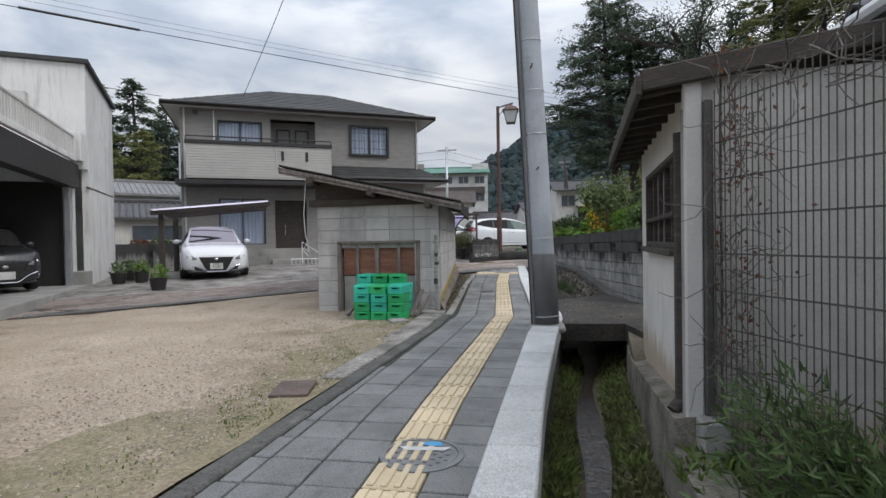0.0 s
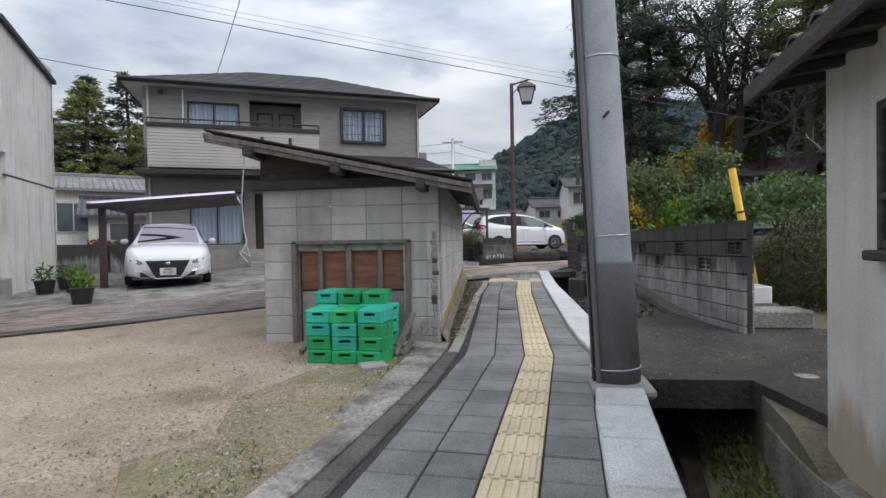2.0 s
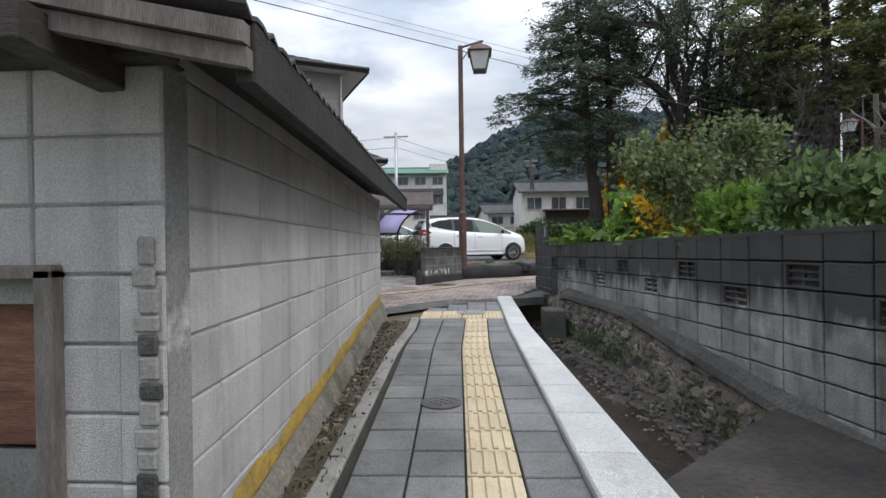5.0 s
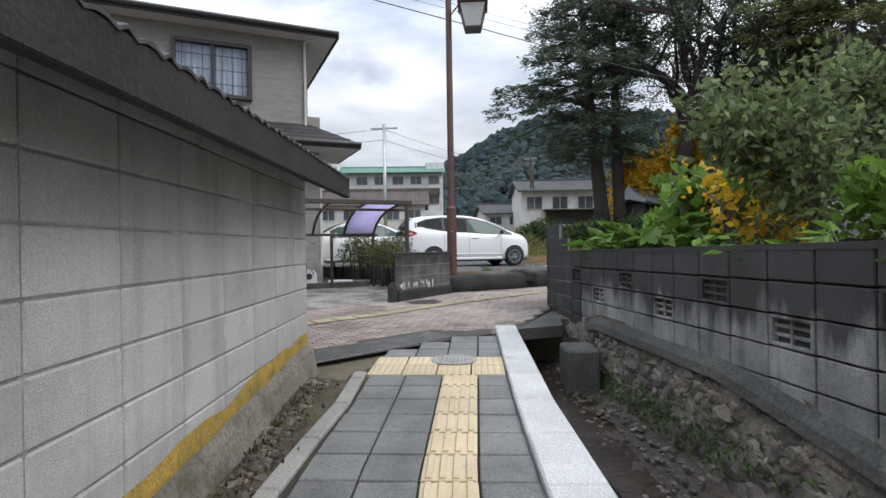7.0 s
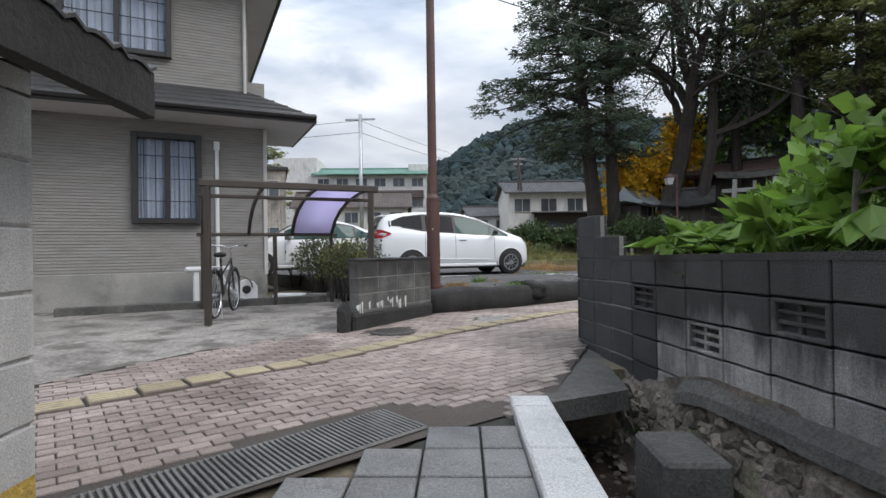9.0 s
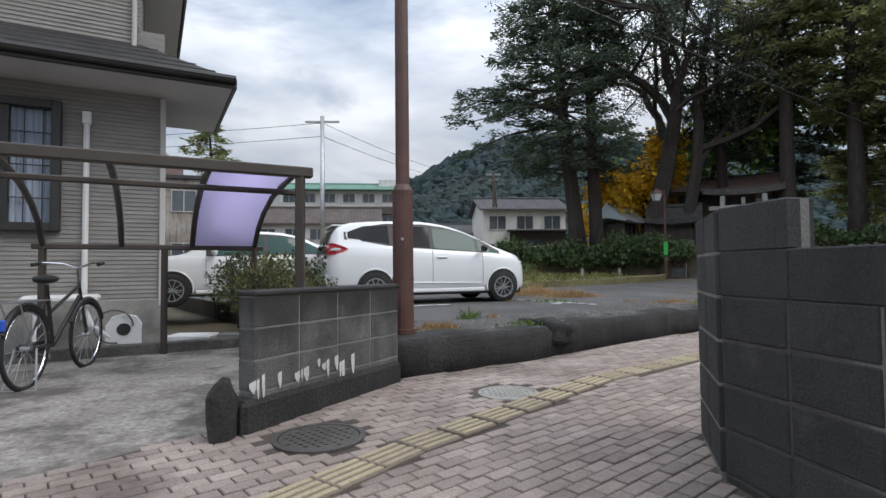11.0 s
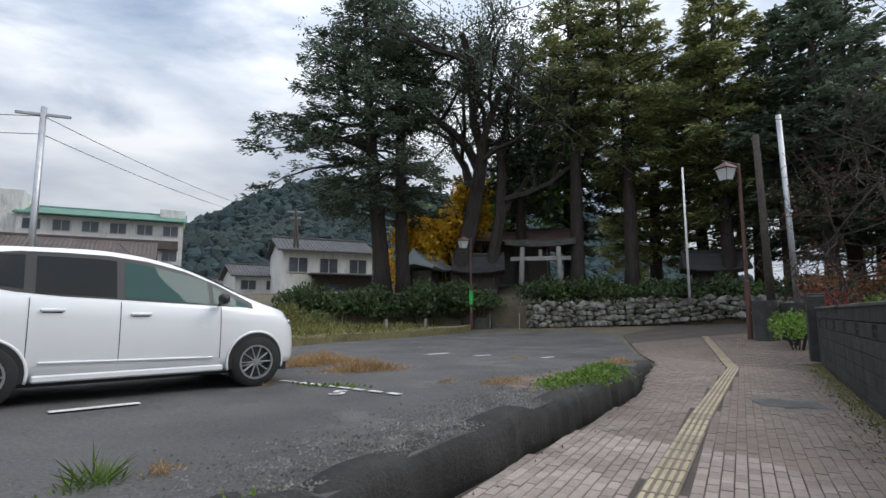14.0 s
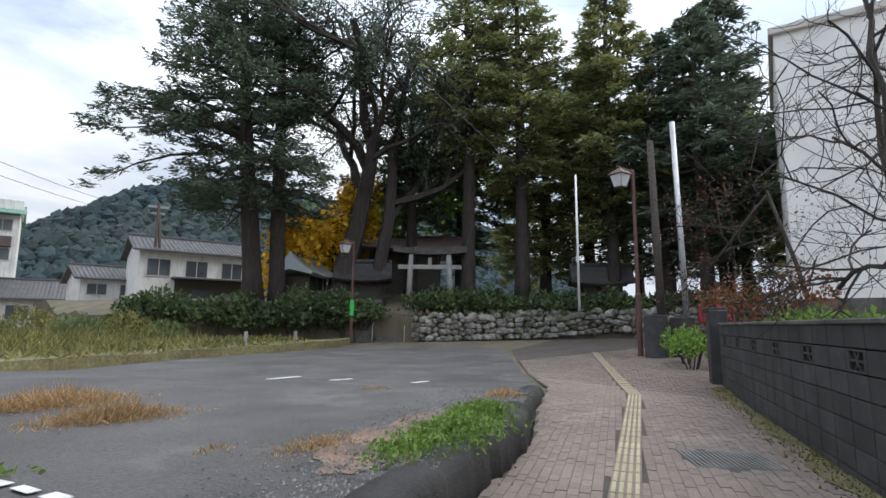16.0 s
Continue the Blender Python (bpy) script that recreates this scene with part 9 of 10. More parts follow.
build_shelter()
VP = PURPLE.node_tree
tr = VP.nodes.new("ShaderNodeBsdfTranslucent")
tr.inputs[0].default_value = (0.82, 0.78, 0.97, 1)
mxs = VP.nodes.new("ShaderNodeMixShader")
mxs.inputs[0].default_value = 0.7
VP.links.new(VP.nodes["Principled BSDF"].outputs[0], mxs.inputs[1])
VP.links.new(tr.outputs[0], mxs.inputs[2])
VP.links.new(mxs.outputs[0], VP.nodes["Material Output"].inputs[0])


def build_bicycle():
    m = pose(-4.0, 20.85, 0.39, 0, 0, 100)
    k = thing("bicycle", "black city bicycle with a basket rack on its stand", "bicycle", m)
    r = 0.33

    def ring_wheel(x):
        wv = new("wheel")
        wv.parent = k
        wv.matrix_local = Matrix.Translation((x, 0, r))
        b = Mesh().path([(r * math.cos(a), 0, r * math.sin(a)) for a in [2 * math.pi * i / 32 for i in range(33)]], 0.017, 8)
        part("tyre", b, RUBBER, wv, smooth=True)
        b = Mesh().path([((r - 0.025) * math.cos(a), 0, (r - 0.025) * math.sin(a)) for a in [2 * math.pi * i / 32 for i in range(33)]], 0.009, 6)
        part("rim", b, CHROME, wv)
        b = Mesh()
        for i in range(18):
            a = 2 * math.pi * i / 18
            b.tube((0, 0.02 * (-1) ** i, 0), ((r - 0.03) * math.cos(a), 0, (r - 0.03) * math.sin(a)), 0.002, None, 4)
        b.tube((0, -0.04, 0), (0, 0.04, 0), 0.02)
        part("spoke_set", b, STEEL, wv)
        b = Mesh()
        pts = [((r + 0.03) * math.cos(a), 0, (r + 0.03) * math.sin(a)) for a in [radians(20 + 8 * i) for i in range(18)]]
        b.path(pts, 0.022, 6)
        part("mudguard", b, BLACKISH, wv)

    ring_wheel(-0.52)
    ring_wheel(0.55)
    b = Mesh()
    for p, q, rr in (((-0.52, 0, r), (-0.1, 0, 0.3), 0.012), ((-0.52, 0, r), (-0.2, 0, 0.75), 0.01), ((-0.1, 0, 0.3), (-0.22, 0, 0.85), 0.017), ((-0.1, 0, 0.3), (0.38, 0, 0.72), 0.019), ((-0.16, 0, 0.6), (0.36, 0, 0.82), 0.015), ((0.36, 0, 0.86), (0.55, 0, r), 0.016)):
        b.tube(p, q, rr)
    part("frame", b, BLACKISH, k)
    b = Mesh().path([(0.36, 0, 0.84), (0.33, 0, 1.0), (0.33, 0.12, 1.04), (0.25, 0.27, 1.05), (0.12, 0.28, 1.03)], 0.012, 6)
    b.path([(0.33, 0, 1.0), (0.33, -0.12, 1.04), (0.25, -0.27, 1.05), (0.12, -0.28, 1.03)], 0.012, 6)
    part("handlebar", b, CHROME, k)
    for sd in (-1, 1):
        part("grip", Mesh().tube((0.22, sd * 0.275, 1.045), (0.1, sd * 0.28, 1.03), 0.018), RUBBER, k)
    part("saddle", Mesh().lump((-0.24, 0, 0.9), (0.14, 0.09, 0.04), 2, 0.1), RUBBER, k, smooth=True)
    b = Mesh()
    for i in range(5):
        b.tube((-0.78, -0.07 + 0.035 * i, 0.72), (-0.3, -0.07 + 0.035 * i, 0.72), 0.006, None, 5)
    b.tube((-0.75, -0.07, 0.72), (-0.52, -0.05, r), 0.006)
    b.tube((-0.75, 0.07, 0.72), (-0.52, 0.05, r), 0.006)
    part("rear_rack", b, STEEL, k)
    part("chain_case", Mesh().cbox((-0.3, 0.05, 0.31), (0.5, 0.02, 0.1), 0.008), BLACKISH, k)
    part("crank", Mesh().tube((-0.1, 0.06, 0.3), (0.02, 0.08, 0.18), 0.01), CHROME, k)
    part("stand", Mesh().path([(-0.52, 0.08, r), (-0.6, 0.12, 0.0), (-0.6, -0.12, 0.0), (-0.52, -0.08, r)], 0.009, 6), STEEL, k)
    part("reflector", Mesh().cbox((-0.86, 0, 0.55), (0.02, 0.07, 0.09), 0.008), mat("blue_sticker", (0.03, 0.12, 0.6), (0.03, 0.1, 0.5), 3, 0.4, 0, 30), k, "blue registration sticker")


build_bicycle()
HU, HV, H0 = Vector((0.885, 0.466, 0)), Vector((-0.466, 0.885, 0)), Vector((-4.2, 23.1, 0))
hp = lambda a_, f_: H0 + HU * a_ - HV * f_
q = hp(-1.05, 0.45)
sk = thing("garden_sink", "old white plastic wash stand by the house wall", "sink", pose(q.x, q.y, 0.42, 0, 0, 28))
part("basin", Mesh().cbox((0, 0, 0.62), (0.75, 0.42, 0.09), 0.03), WHITEP, sk)
part("leg_panel", Mesh().cbox((-0.2, 0, 0.3), (0.1, 0.36, 0.58), 0.02), WHITEP, sk)
part("hose", Mesh().path([(0.2, 0, 0.55), (0.3, -0.1, 0.3), (0.5, -0.05, 0.12), (0.75, 0.1, 0.1)], 0.035, 7), WHITEP, sk)
q = hp(-0.42, 0.4)
sk = thing("hose_box", "pale plastic hose reel box by the house wall", "hose reel", pose(q.x, q.y, 0.45, 0, 0, 28))
part("shell", Mesh().loft([[(x_ * 0.19, -0.13 + 0.26 * t_, z_ * 0.36) for x_, z_ in ((-1, 0), (1, 0), (1, 0.7), (0.7, 0.95), (0, 1.05), (-0.7, 0.95), (-1, 0.7))] for t_ in (0, 1)]), WHITEP, sk)
# black disc on the solid shell, painting the dark of the hole
part("opening", Mesh().tube((0, -0.135, 0.2), (0, -0.14, 0.2), 0.075, None, 18), BLACKISH, sk)
part("hose", Mesh().path([(0.2 * math.cos(t_) - 0.1, -0.16, 0.24 + 0.2 * math.sin(t_)) for t_ in [0.35 * i for i in range(15)]], 0.012, 6), POLELOW, sk)
q = hp(0.35, 0.5)
solo("tray", Mesh().cbox((q.x, q.y, 0.5), (0.55, 0.35, 0.08), 0.02), WHITEP, "white shallow tray on the ground", "tray")
solo("brick_pile", Mesh().cbox((q.x + 0.5, q.y + 0.1, 0.48), (0.4, 0.2, 0.1), 0.01), CONC, "small paving slab lying beside the house", "slab")
a0, a1 = hp(-3.2, 1.0), hp(0.9, 1.0)
solo("kerb_house", Mesh().cbox((0, 0, 0), ((a1 - a0).length, 0.12, 0.2), 0.015, Matrix.Translation(((a0.x + a1.x) / 2, (a0.y + a1.y) / 2, 0.42)) @ Matrix.Rotation(math.atan2(HU.y, HU.x), 4, "Z")), CONC_DK, "low concrete kerb before the house", "kerb", "structure")
rg = random.Random(33)
for i, (x, y) in enumerate(((-2.5, 22.6), (-2.9, 23.3), (-3.3, 23.9), (-3.0, 24.4), (-2.2, 22.0), (-3.7, 24.8))):
    shrub(x, y, 0.45, rg.uniform(0.45, 0.65), rg.uniform(0.85, 1.3), 400 + i, "straggling shrub with yellowing leaves beside the lot", BOX if i % 3 else OLIVE, 900, (0.06, 0.035), "shrub", 9)
for i in range(3):
    shrub(-4.6 + 0.9 * i, 26.2 + 0.3 * i, 0.5, 0.7, 1.2, 420 + i, "dark garden shrub behind the house corner", HEDGE, 600, (0.1, 0.06), "shrub", 5)


# carport over the saloon
cp = thing("carport", "brown carport with a translucent ribbed roof", "carport", pose(-8.95, 14.6, 0, 0, 0, 27.8))
for x, y in ((-1.45, -0.2), (-1.45, 2.6)):
    part("post", Mesh().cbox((x, y, 1.15), (0.14, 0.14, 2.1), 0.01), WOOD_DK, cp)
for i in range(7):
    y = -0.4 + 0.55 * i
    part("rafter", Mesh().cbox((0, 0, 0), (3.1, 0.05, 0.07), 0.008, Matrix.Translation((-0.1, y, 2.27)) @ Matrix.Rotation(-0.09, 4, "Y")), WOOD_DK, cp)
part("front_beam", Mesh().cbox((0, 0, 0), (3.2, 0.07, 0.12), 0.01, Matrix.Translation((-0.1, -0.45, 2.24)) @ Matrix.Rotation(-0.09, 4, "Y")), WOOD_DK, cp)
part("roof_panel", Mesh().cbox((0, 0, 0), (3.1, 3.9, 0.02), 0.005, Matrix.Translation((-0.1, 1.3, 2.33)) @ Matrix.Rotation(-0.09, 4, "Y")), CARPORT, cp, "faded brown translucent roof panel")
CN = CARPORT.node_tree
tr = CN.nodes.new("ShaderNodeBsdfTranslucent")
tr.inputs[0].default_value = (0.93, 0.9, 0.96, 1)
mxs = CN.nodes.new("ShaderNodeMixShader")
mxs.inputs[0].default_value = 0.9
CN.links.new(CN.nodes["Principled BSDF"].outputs[0], mxs.inputs[1])
CN.links.new(tr.outputs[0], mxs.inputs[2])
CN.links.new(mxs.outputs[0], CN.nodes["Material Output"].inputs[0])
# steps with white railing by the door
gp = hp(-5.2, 1.3)
gt = thing("porch_railing", "white metal railing beside the porch step", "railing", pose(gp.x, gp.y, 0.3, 0, 0, 27.8))
for i in range(9):
    part("baluster", Mesh().tube((-0.6 + 0.15 * i, 0, 0), (-0.6 + 0.15 * i, 0, 0.28), 0.012, None, 6), WHITEP, gt)
part("rail", Mesh().tube((-0.65, 0, 0.28), (0.65, 0, 0.28), 0.02), WHITEP, gt)
part("handrail", Mesh().path([(-0.2, 0.1, 0.0), (-0.2, 0.1, 0.95), (0.5, 0.1, 0.45), (0.5, 0.1, 0)], 0.02, 6), WHITEP, gt)
# hanging white cable at the shed's left corner
b = Mesh().path([(-3.62, 8.6, 2.3), (-3.66, 8.58, 1.7), (-3.64, 8.58, 1.35), (-3.6, 8.57, 1.22), (-3.66, 8.56, 1.1), (-3.56, 8.56, 1.05), (-3.6, 8.55, 1.18), (-3.68, 8.55, 1.08), (-3.58, 8.54, 0.98)], 0.006, 5)
solo("cable", b, WHITEP, "loose white cable hanging at the shed corner", "cable")
# planters by the garage
for i, (x, y, sc) in enumerate(((-8.6, 11.5, 0.9), (-10.75, 12.8, 0.9), (-10.3, 13.1, 0.8), (-11.0, 13.6, 0.8), (-9.7, 14.2, 0.8))):
    pt = thing("plant_pot", "dark plant pot with low green plants", "plant pot", pose(x, y, gz(x, y)))
    part("pot", Mesh().loft([[(0.2 * k_ * math.cos(t_), 0.2 * k_ * math.sin(t_), z_) for t_ in [math.pi * 2 * j / 16 for j in range(16)]] for k_, z_ in ((0.75, 0), (1.0, 0.28), (1.06, 0.3), (0.95, 0.3))]), BLACKISH, pt)
    b = Mesh()
    clump(b, random.Random(i), (0, 0, 0.42), 0.26 * sc, 110, 0.12, 0.05)
    part("foliage", b, LEAF_B if i % 2 == 0 else LEAF_G, pt)
for i, (x, y, r, h, mt) in enumerate(((-20.5, 33.5, 1.3, 1.8, STRAW), (-19, 32, 1.0, 1.3, STRAW), (-22, 32, 1.2, 1.6, STRAW), (-16.5, 27, 0.8, 1.0, LEAF_G), (-14.6, 18.6, 0.6, 0.9, LEAF_R), (-15.2, 20.5, 0.7, 1.0, LEAF_G))):
    shrub(x, y, 0.5, r, h, 440 + i, "clump of tall dry straw-coloured reeds" if mt is STRAW else "garden shrub by the lane", mt, 700, (0.3, 0.05) if mt is STRAW else (0.1, 0.06), "shrub", 6, up=1.0)
for i, (x, y, s_) in enumerate(((-13.6, 17.2, 2.6), (-13.2, 19.0, 3.0))):
    solo("block_wall_low", Mesh().cbox((x, y, 0.75), (0.15, s_, 1.0), 0.01, None), BLOCK_DK, "low dark block wall beside the side lane", "wall", "structure")

# broken slabs and timber near the crates
rg = random.Random(44)
y = 4.35
while y < 8.2:
    ln_ = rg.uniform(0.8, 1.15)
    w_ = 0.33 if y > 5.4 else 0.2
    ym = y + ln_ / 2
    sl_ = (lerp(PAV_L, ym + 0.4) - lerp(PAV_L, ym - 0.4)) / 0.8
    solo("paving_slab", Mesh().cbox((0, 0, 0), (w_, ln_ - 0.015, 0.06), 0.012, pose(lerp(PAV_L, ym) - 0.185 - w_ / 2, ym, -0.002 + rg.uniform(0, 0.008), 0, rg.uniform(-1, 1), -math.degrees(math.atan(sl_)))), FORECOURT, "worn stained concrete slab set along the yard edge", "slab")
    y += ln_
for x, y, w_, d_, a_ in ((-1.82, 7.62, 0.25, 0.2, 30), (-1.62, 8.58, 0.35, 0.25, -20)):
    solo("paving_slab", Mesh().cbox((0, 0, 0), (w_, d_, 0.05), 0.012, pose(x, y, 0.022, 1, -1, a_)), CONC, "broken piece of concrete slab on the gravel", "slab")
for i, (p0, p1) in enumerate((((-1.72, 8.05, 0.03), (-1.58, 8.35, 0.42)), ((-1.66, 8.1, 0.02), (-1.48, 8.5, 0.3)), ((-2.75, 8.1, 0.03), (-2.72, 8.7, 0.25)))):
    d_ = Vector(p1) - Vector(p0)
    solo("timber_offcut", Mesh().cbox((0, 0, 0), (0.05, 0.05, d_.length), 0.006, Matrix.Translation((Vector(p0) + Vector(p1)) / 2) @ d_.to_track_quat("Z", "Y").to_matrix().to_4x4()), WOOD_GY, "grey timber offcut leaning beside the crates", "timber")
solo("drain_grate", Mesh().cbox((0, 0, 0), (0.3, 0.42, 0.03), 0.005, pose(-1.83, 4.02, 0.02, 0, 0, 12)), mat("rusty_plate", (0.14, 0.1, 0.085), (0.09, 0.07, 0.06), 4, 0.8, 0.6, 60), "rusty steel drain cover in the gravel", "drain cover")
# white pebbles and gravel
b = Mesh()
for i in range(17000):
    y = rg.uniform(1.0, 8.7)
    x = -1.55 - abs(rg.gauss(0, 1.4)) - (0.3 if y < 4 else 0)
    if not inside(GRAVEL_POLY, x, y):
        continue
    r = rg.uniform(0.004, 0.009) * (1.9 if rg.random() < 0.12 else 1.0)
    k = len(b.v)
    z = 0.012
    b.v += [(x + r, y, z), (x - r * 0.6, y + r * 0.8, z), (x - r * 0.6, y - r * 0.8, z), (x, y, z + r)]
    b.f += [(k, k + 1, k + 3), (k + 1, k + 2, k + 3), (k + 2, k, k + 3)]
solo("loose_stones", b, PEBBLE, "loose small stones scattered over the yard", "gravel", kind="stuff")
b = Mesh()
for i in range(5200):
    y = rg.uniform(1.8, 8.3)
    x = lerp(PAV_L, y) - 0.28 - abs(rg.gauss(0, 0.35))
    if noise.noise(Vector((x * 1.6, y * 1.6, 2))) < 0.0:
        continue
    leaf_card(b, (x, y, 0.0), rdir(rg, 0.6), rdir(rg), rg.uniform(0.015, 0.045), rg.uniform(0.006, 0.014))
solo("yard_moss_grass", b, GRASS, "thin mossy grass along the yard edge", "grass", kind="stuff")

# ---- lot details ----
def weed_patch(x, y, r, h, n, seed, label, material, squash=0.5, ang=35.0, grassy=False):
    """Low spreading weeds or flattened hay, densest in the middle."""
    rg_ = random.Random(seed)
    b = Mesh()
    ca, sa = math.cos(radians(ang)), math.sin(radians(ang))
    for i in range(n):
        u, v = rg_.gauss(0, r * 0.45), rg_.gauss(0, r * 0.45 * squash)
        px, py = x + u * ca - v * sa, y + u * sa + v * ca
        k = max(0.25, 1 - math.hypot(u, v / squash) / (r * 1.3))
        if grassy:
            leaf_card(b, (px, py, lotz(px, py)), rdir(rg_, 0.7), rdir(rg_), h * k * rg_.uniform(0.8, 1.8), 0.012)
        else:
            leaf_card(b, (px, py, lotz(px, py) + h * k * rg_.uniform(0, 0.8)), rdir(rg_, 0.3), rdir(rg_, 0.8), rg_.uniform(0.03, 0.07), rg_.uniform(0.02, 0.04))
    return solo("weed_patch", b, material, label, "weeds", kind="stuff")


HAY = leafy("flattened_hay", (0.46, 0.31, 0.16), (0.33, 0.22, 0.11), 0.35)
FRESH = leafy("fresh_weeds", (0.17, 0.27, 0.05), (0.11, 0.18, 0.04), 0.45)
for i, (x, y, r, h, n, sq, an) in enumerate(((1.9, 28.5, 0.85, 0.2, 2200, 0.5, 15), (2.4, 27.2, 0.7, 0.17, 1500, 0.55, 10), (0.2, 22.5, 0.12, 0.1, 50, 1, 0), (-0.5, 21.35, 0.3, 0.1, 420, 0.7, 30), (3.7, 25.2, 0.6, 0.06, 500, 0.5, 30), (6.7, 26.7, 0.45, 0.1, 500, 0.6, 40), (5.6, 28.2, 0.3, 0.05, 120, 0.4, 0), (0.9, 26.0, 0.14, 0.08, 60, 1, 0), (3.0, 25.4, 0.25, 0.05, 80, 0.5, 20))):
    weed_patch(x, y, r, h, n, 500 + i, "flattened dry straw-coloured grass on the lot", HAY, sq, an, True)
for i, (x, y, r, h, n, sq, an) in enumerate(((4.9, 25.1, 0.9, 0.13, 2600, 0.42, 38), (5.6, 25.7, 0.6, 0.16, 1300, 0.5, 40), (4.2, 24.75, 0.5, 0.08, 700, 0.5, 36), (1.6, 25.6, 0.5, 0.03, 120, 0.25, -35), (0.55, 21.75, 0.3, 0.04, 160, 0.6, 30))):
    weed_patch(x, y, r, h, n, 520 + i, "low bright green weeds along the lot edge", FRESH, sq, an)
for i, (x, y, r, h, n) in enumerate(((5.35, 25.65, 0.3, 0.14, 300), (-0.1, 22.4, 0.16, 0.16, 130), (4.7, 25.25, 0.4, 0.08, 260))):
    weed_patch(x, y, r, h, n, 540 + i, "tuft of fresh green grass on the lot", FRESH, 0.7, 38, True)
soil_ring = []
for k in range(40):
    t_ = 2 * math.pi * k / 40
    q = 1 + 0.5 * noise.noise(Vector((2.3 * math.cos(t_), 2.3 * math.sin(t_), 4))) + 0.12 * noise.noise(Vector((9 * math.cos(t_), 9 * math.sin(t_), 1)))
    u, v = 1.15 * q * math.cos(t_), 0.42 * q * math.sin(t_)
    soil_ring.append((4.5 + u * 0.8 - v * 0.6, 25.2 + u * 0.6 + v * 0.8))
sheet("lot_soil", soil_ring, 0.008, mat("reddish_soil", (0.25, 0.17, 0.125), (0.15, 0.105, 0.08), 3, 0.95, 0.9, 40, stain=(0.09, 0.085, 0.08), sscale=4, samount=0.8, spos=0.5), "reddish soil washed over the asphalt", zf=lotz, step=0.4, wob=0.015)
for i, (x, y, l_, w_, a_) in enumerate(((5.3, 32.0, 1.1, 0.12, 20), (6.4, 31.4, 0.5, 0.1, 10), (-0.6, 24.95, 0.7, 0.1, 20), (7.5, 30.2, 0.5, 0.1, 15))):
    solo("marking", Mesh().cbox((0, 0, 0), (l_, w_, 0.006), 0.002, pose(x, y, lotz(x, y) + 0.012, 0, 0, a_)), PAINT_W, "worn white paint mark on the asphalt", "marking", "structure")
for k in range(9):
    f = (k + rg.uniform(0.1, 0.5)) / 9
    x, y = 1.1 + 1.09 * f, 26.35 - 1.76 * f
    solo("marking", Mesh().cbox((0, 0, 0), (rg.uniform(0.1, 0.22), rg.uniform(0.04, 0.09), 0.004), 0.001, pose(x, y, lotz(x, y) + 0.014, 0, 0, -58 + rg.uniform(-4, 4))), PAINT_W, "worn remains of a white parking line", "marking", "structure")
bay = thing("bay_number", "worn white bay number painted on the asphalt", "marking", pose(1.59, 24.98, lotz(1.59, 24.98) + 0.016, 0, 0, -24))
lettering(bay, "5", 0.42, pose(0, 0, 0), PAINT_W, "numeral")
b = Mesh()
for i in range(2600):
    f = rg.random()
    x, y = 0.3 + 9.5 * f + rg.uniform(-3, 1), 36.5 + 7.5 * f + rg.uniform(0, 5)
    leaf_card(b, (x, y, gz(x, y) + 0.3), rdir(rg, 1.0), rdir(rg), rg.uniform(0.15, 0.4), rg.uniform(0.04, 0.1))
solo("vacant_plot_weeds", b, OLIVE, "green weeds on the vacant plot", "grass", kind="stuff")
b = Mesh()
for i in range(4200):
    f = rg.random()
    x, y = -4 + 9.5 * f + rg.uniform(-4, 1), 38.5 + 7.5 * f + rg.uniform(0, 8)
    leaf_card(b, (x, y, gz(x, y) + 0.3), rdir(rg, 1.4), rdir(rg), rg.uniform(0.3, 0.9), rg.uniform(0.03, 0.07))
solo("vacant_plot_hay", b, OLIVE, "tall yellowing olive grass on the vacant plot", "grass", kind="stuff")
sheet("ground_plot", [(0.4, 36.2), (4.2, 40.4), (11.7, 44.9), (13.0, 46.4), (4, 51), (-8, 56), (-16, 44), (-7, 34)], 0.3, mat("weedy_soil", (0.2, 0.19, 0.09), (0.14, 0.12, 0.06), 0.8, 0.95, 0.8, 12), "weedy vacant plot beyond the lot", step=2.0, wob=0.15, skirt=0.4)
for i in range(9):
    x, y = -8 + 1.6 * i, 47 + 0.5 * (i % 3)
    shrub(x, y, 0.6, rg.uniform(0.8, 1.3), rg.uniform(1.0, 1.7), 460 + i, "dry yellowing bush on the vacant plot", OLIVE if i % 2 else LEAF_M, 420, (0.22, 0.08), "shrub", 5, up=0.8)
for i, (x, y) in enumerate(((7.2, 43.2), (9.5, 44.2))):
    solo("small_post", Mesh().cbox((x, y, 0.85), (0.12, 0.12, 0.9), 0.01), CONC, "small grey concrete post on the plot", "post")
for i in range(26):
    f = i / 25
    x = lerp([(0, -0.3), (0.35, 1.84), (0.7, 4.17), (1, 7.5)], f) + 0.06
    y = lerp([(0, 20.82), (0.35, 22.42), (0.7, 24.03), (1, 26.9)], f) - 0.05
    tuft(x + rg.uniform(-0.05, 0.05), y, gz(x, y), 0.1, 0.07, 26, 540 + i, "small weeds and dead leaves at the foot of the lot edge", GRASS if i % 2 else LEAF_R, "weeds", 1.2, 0.01)

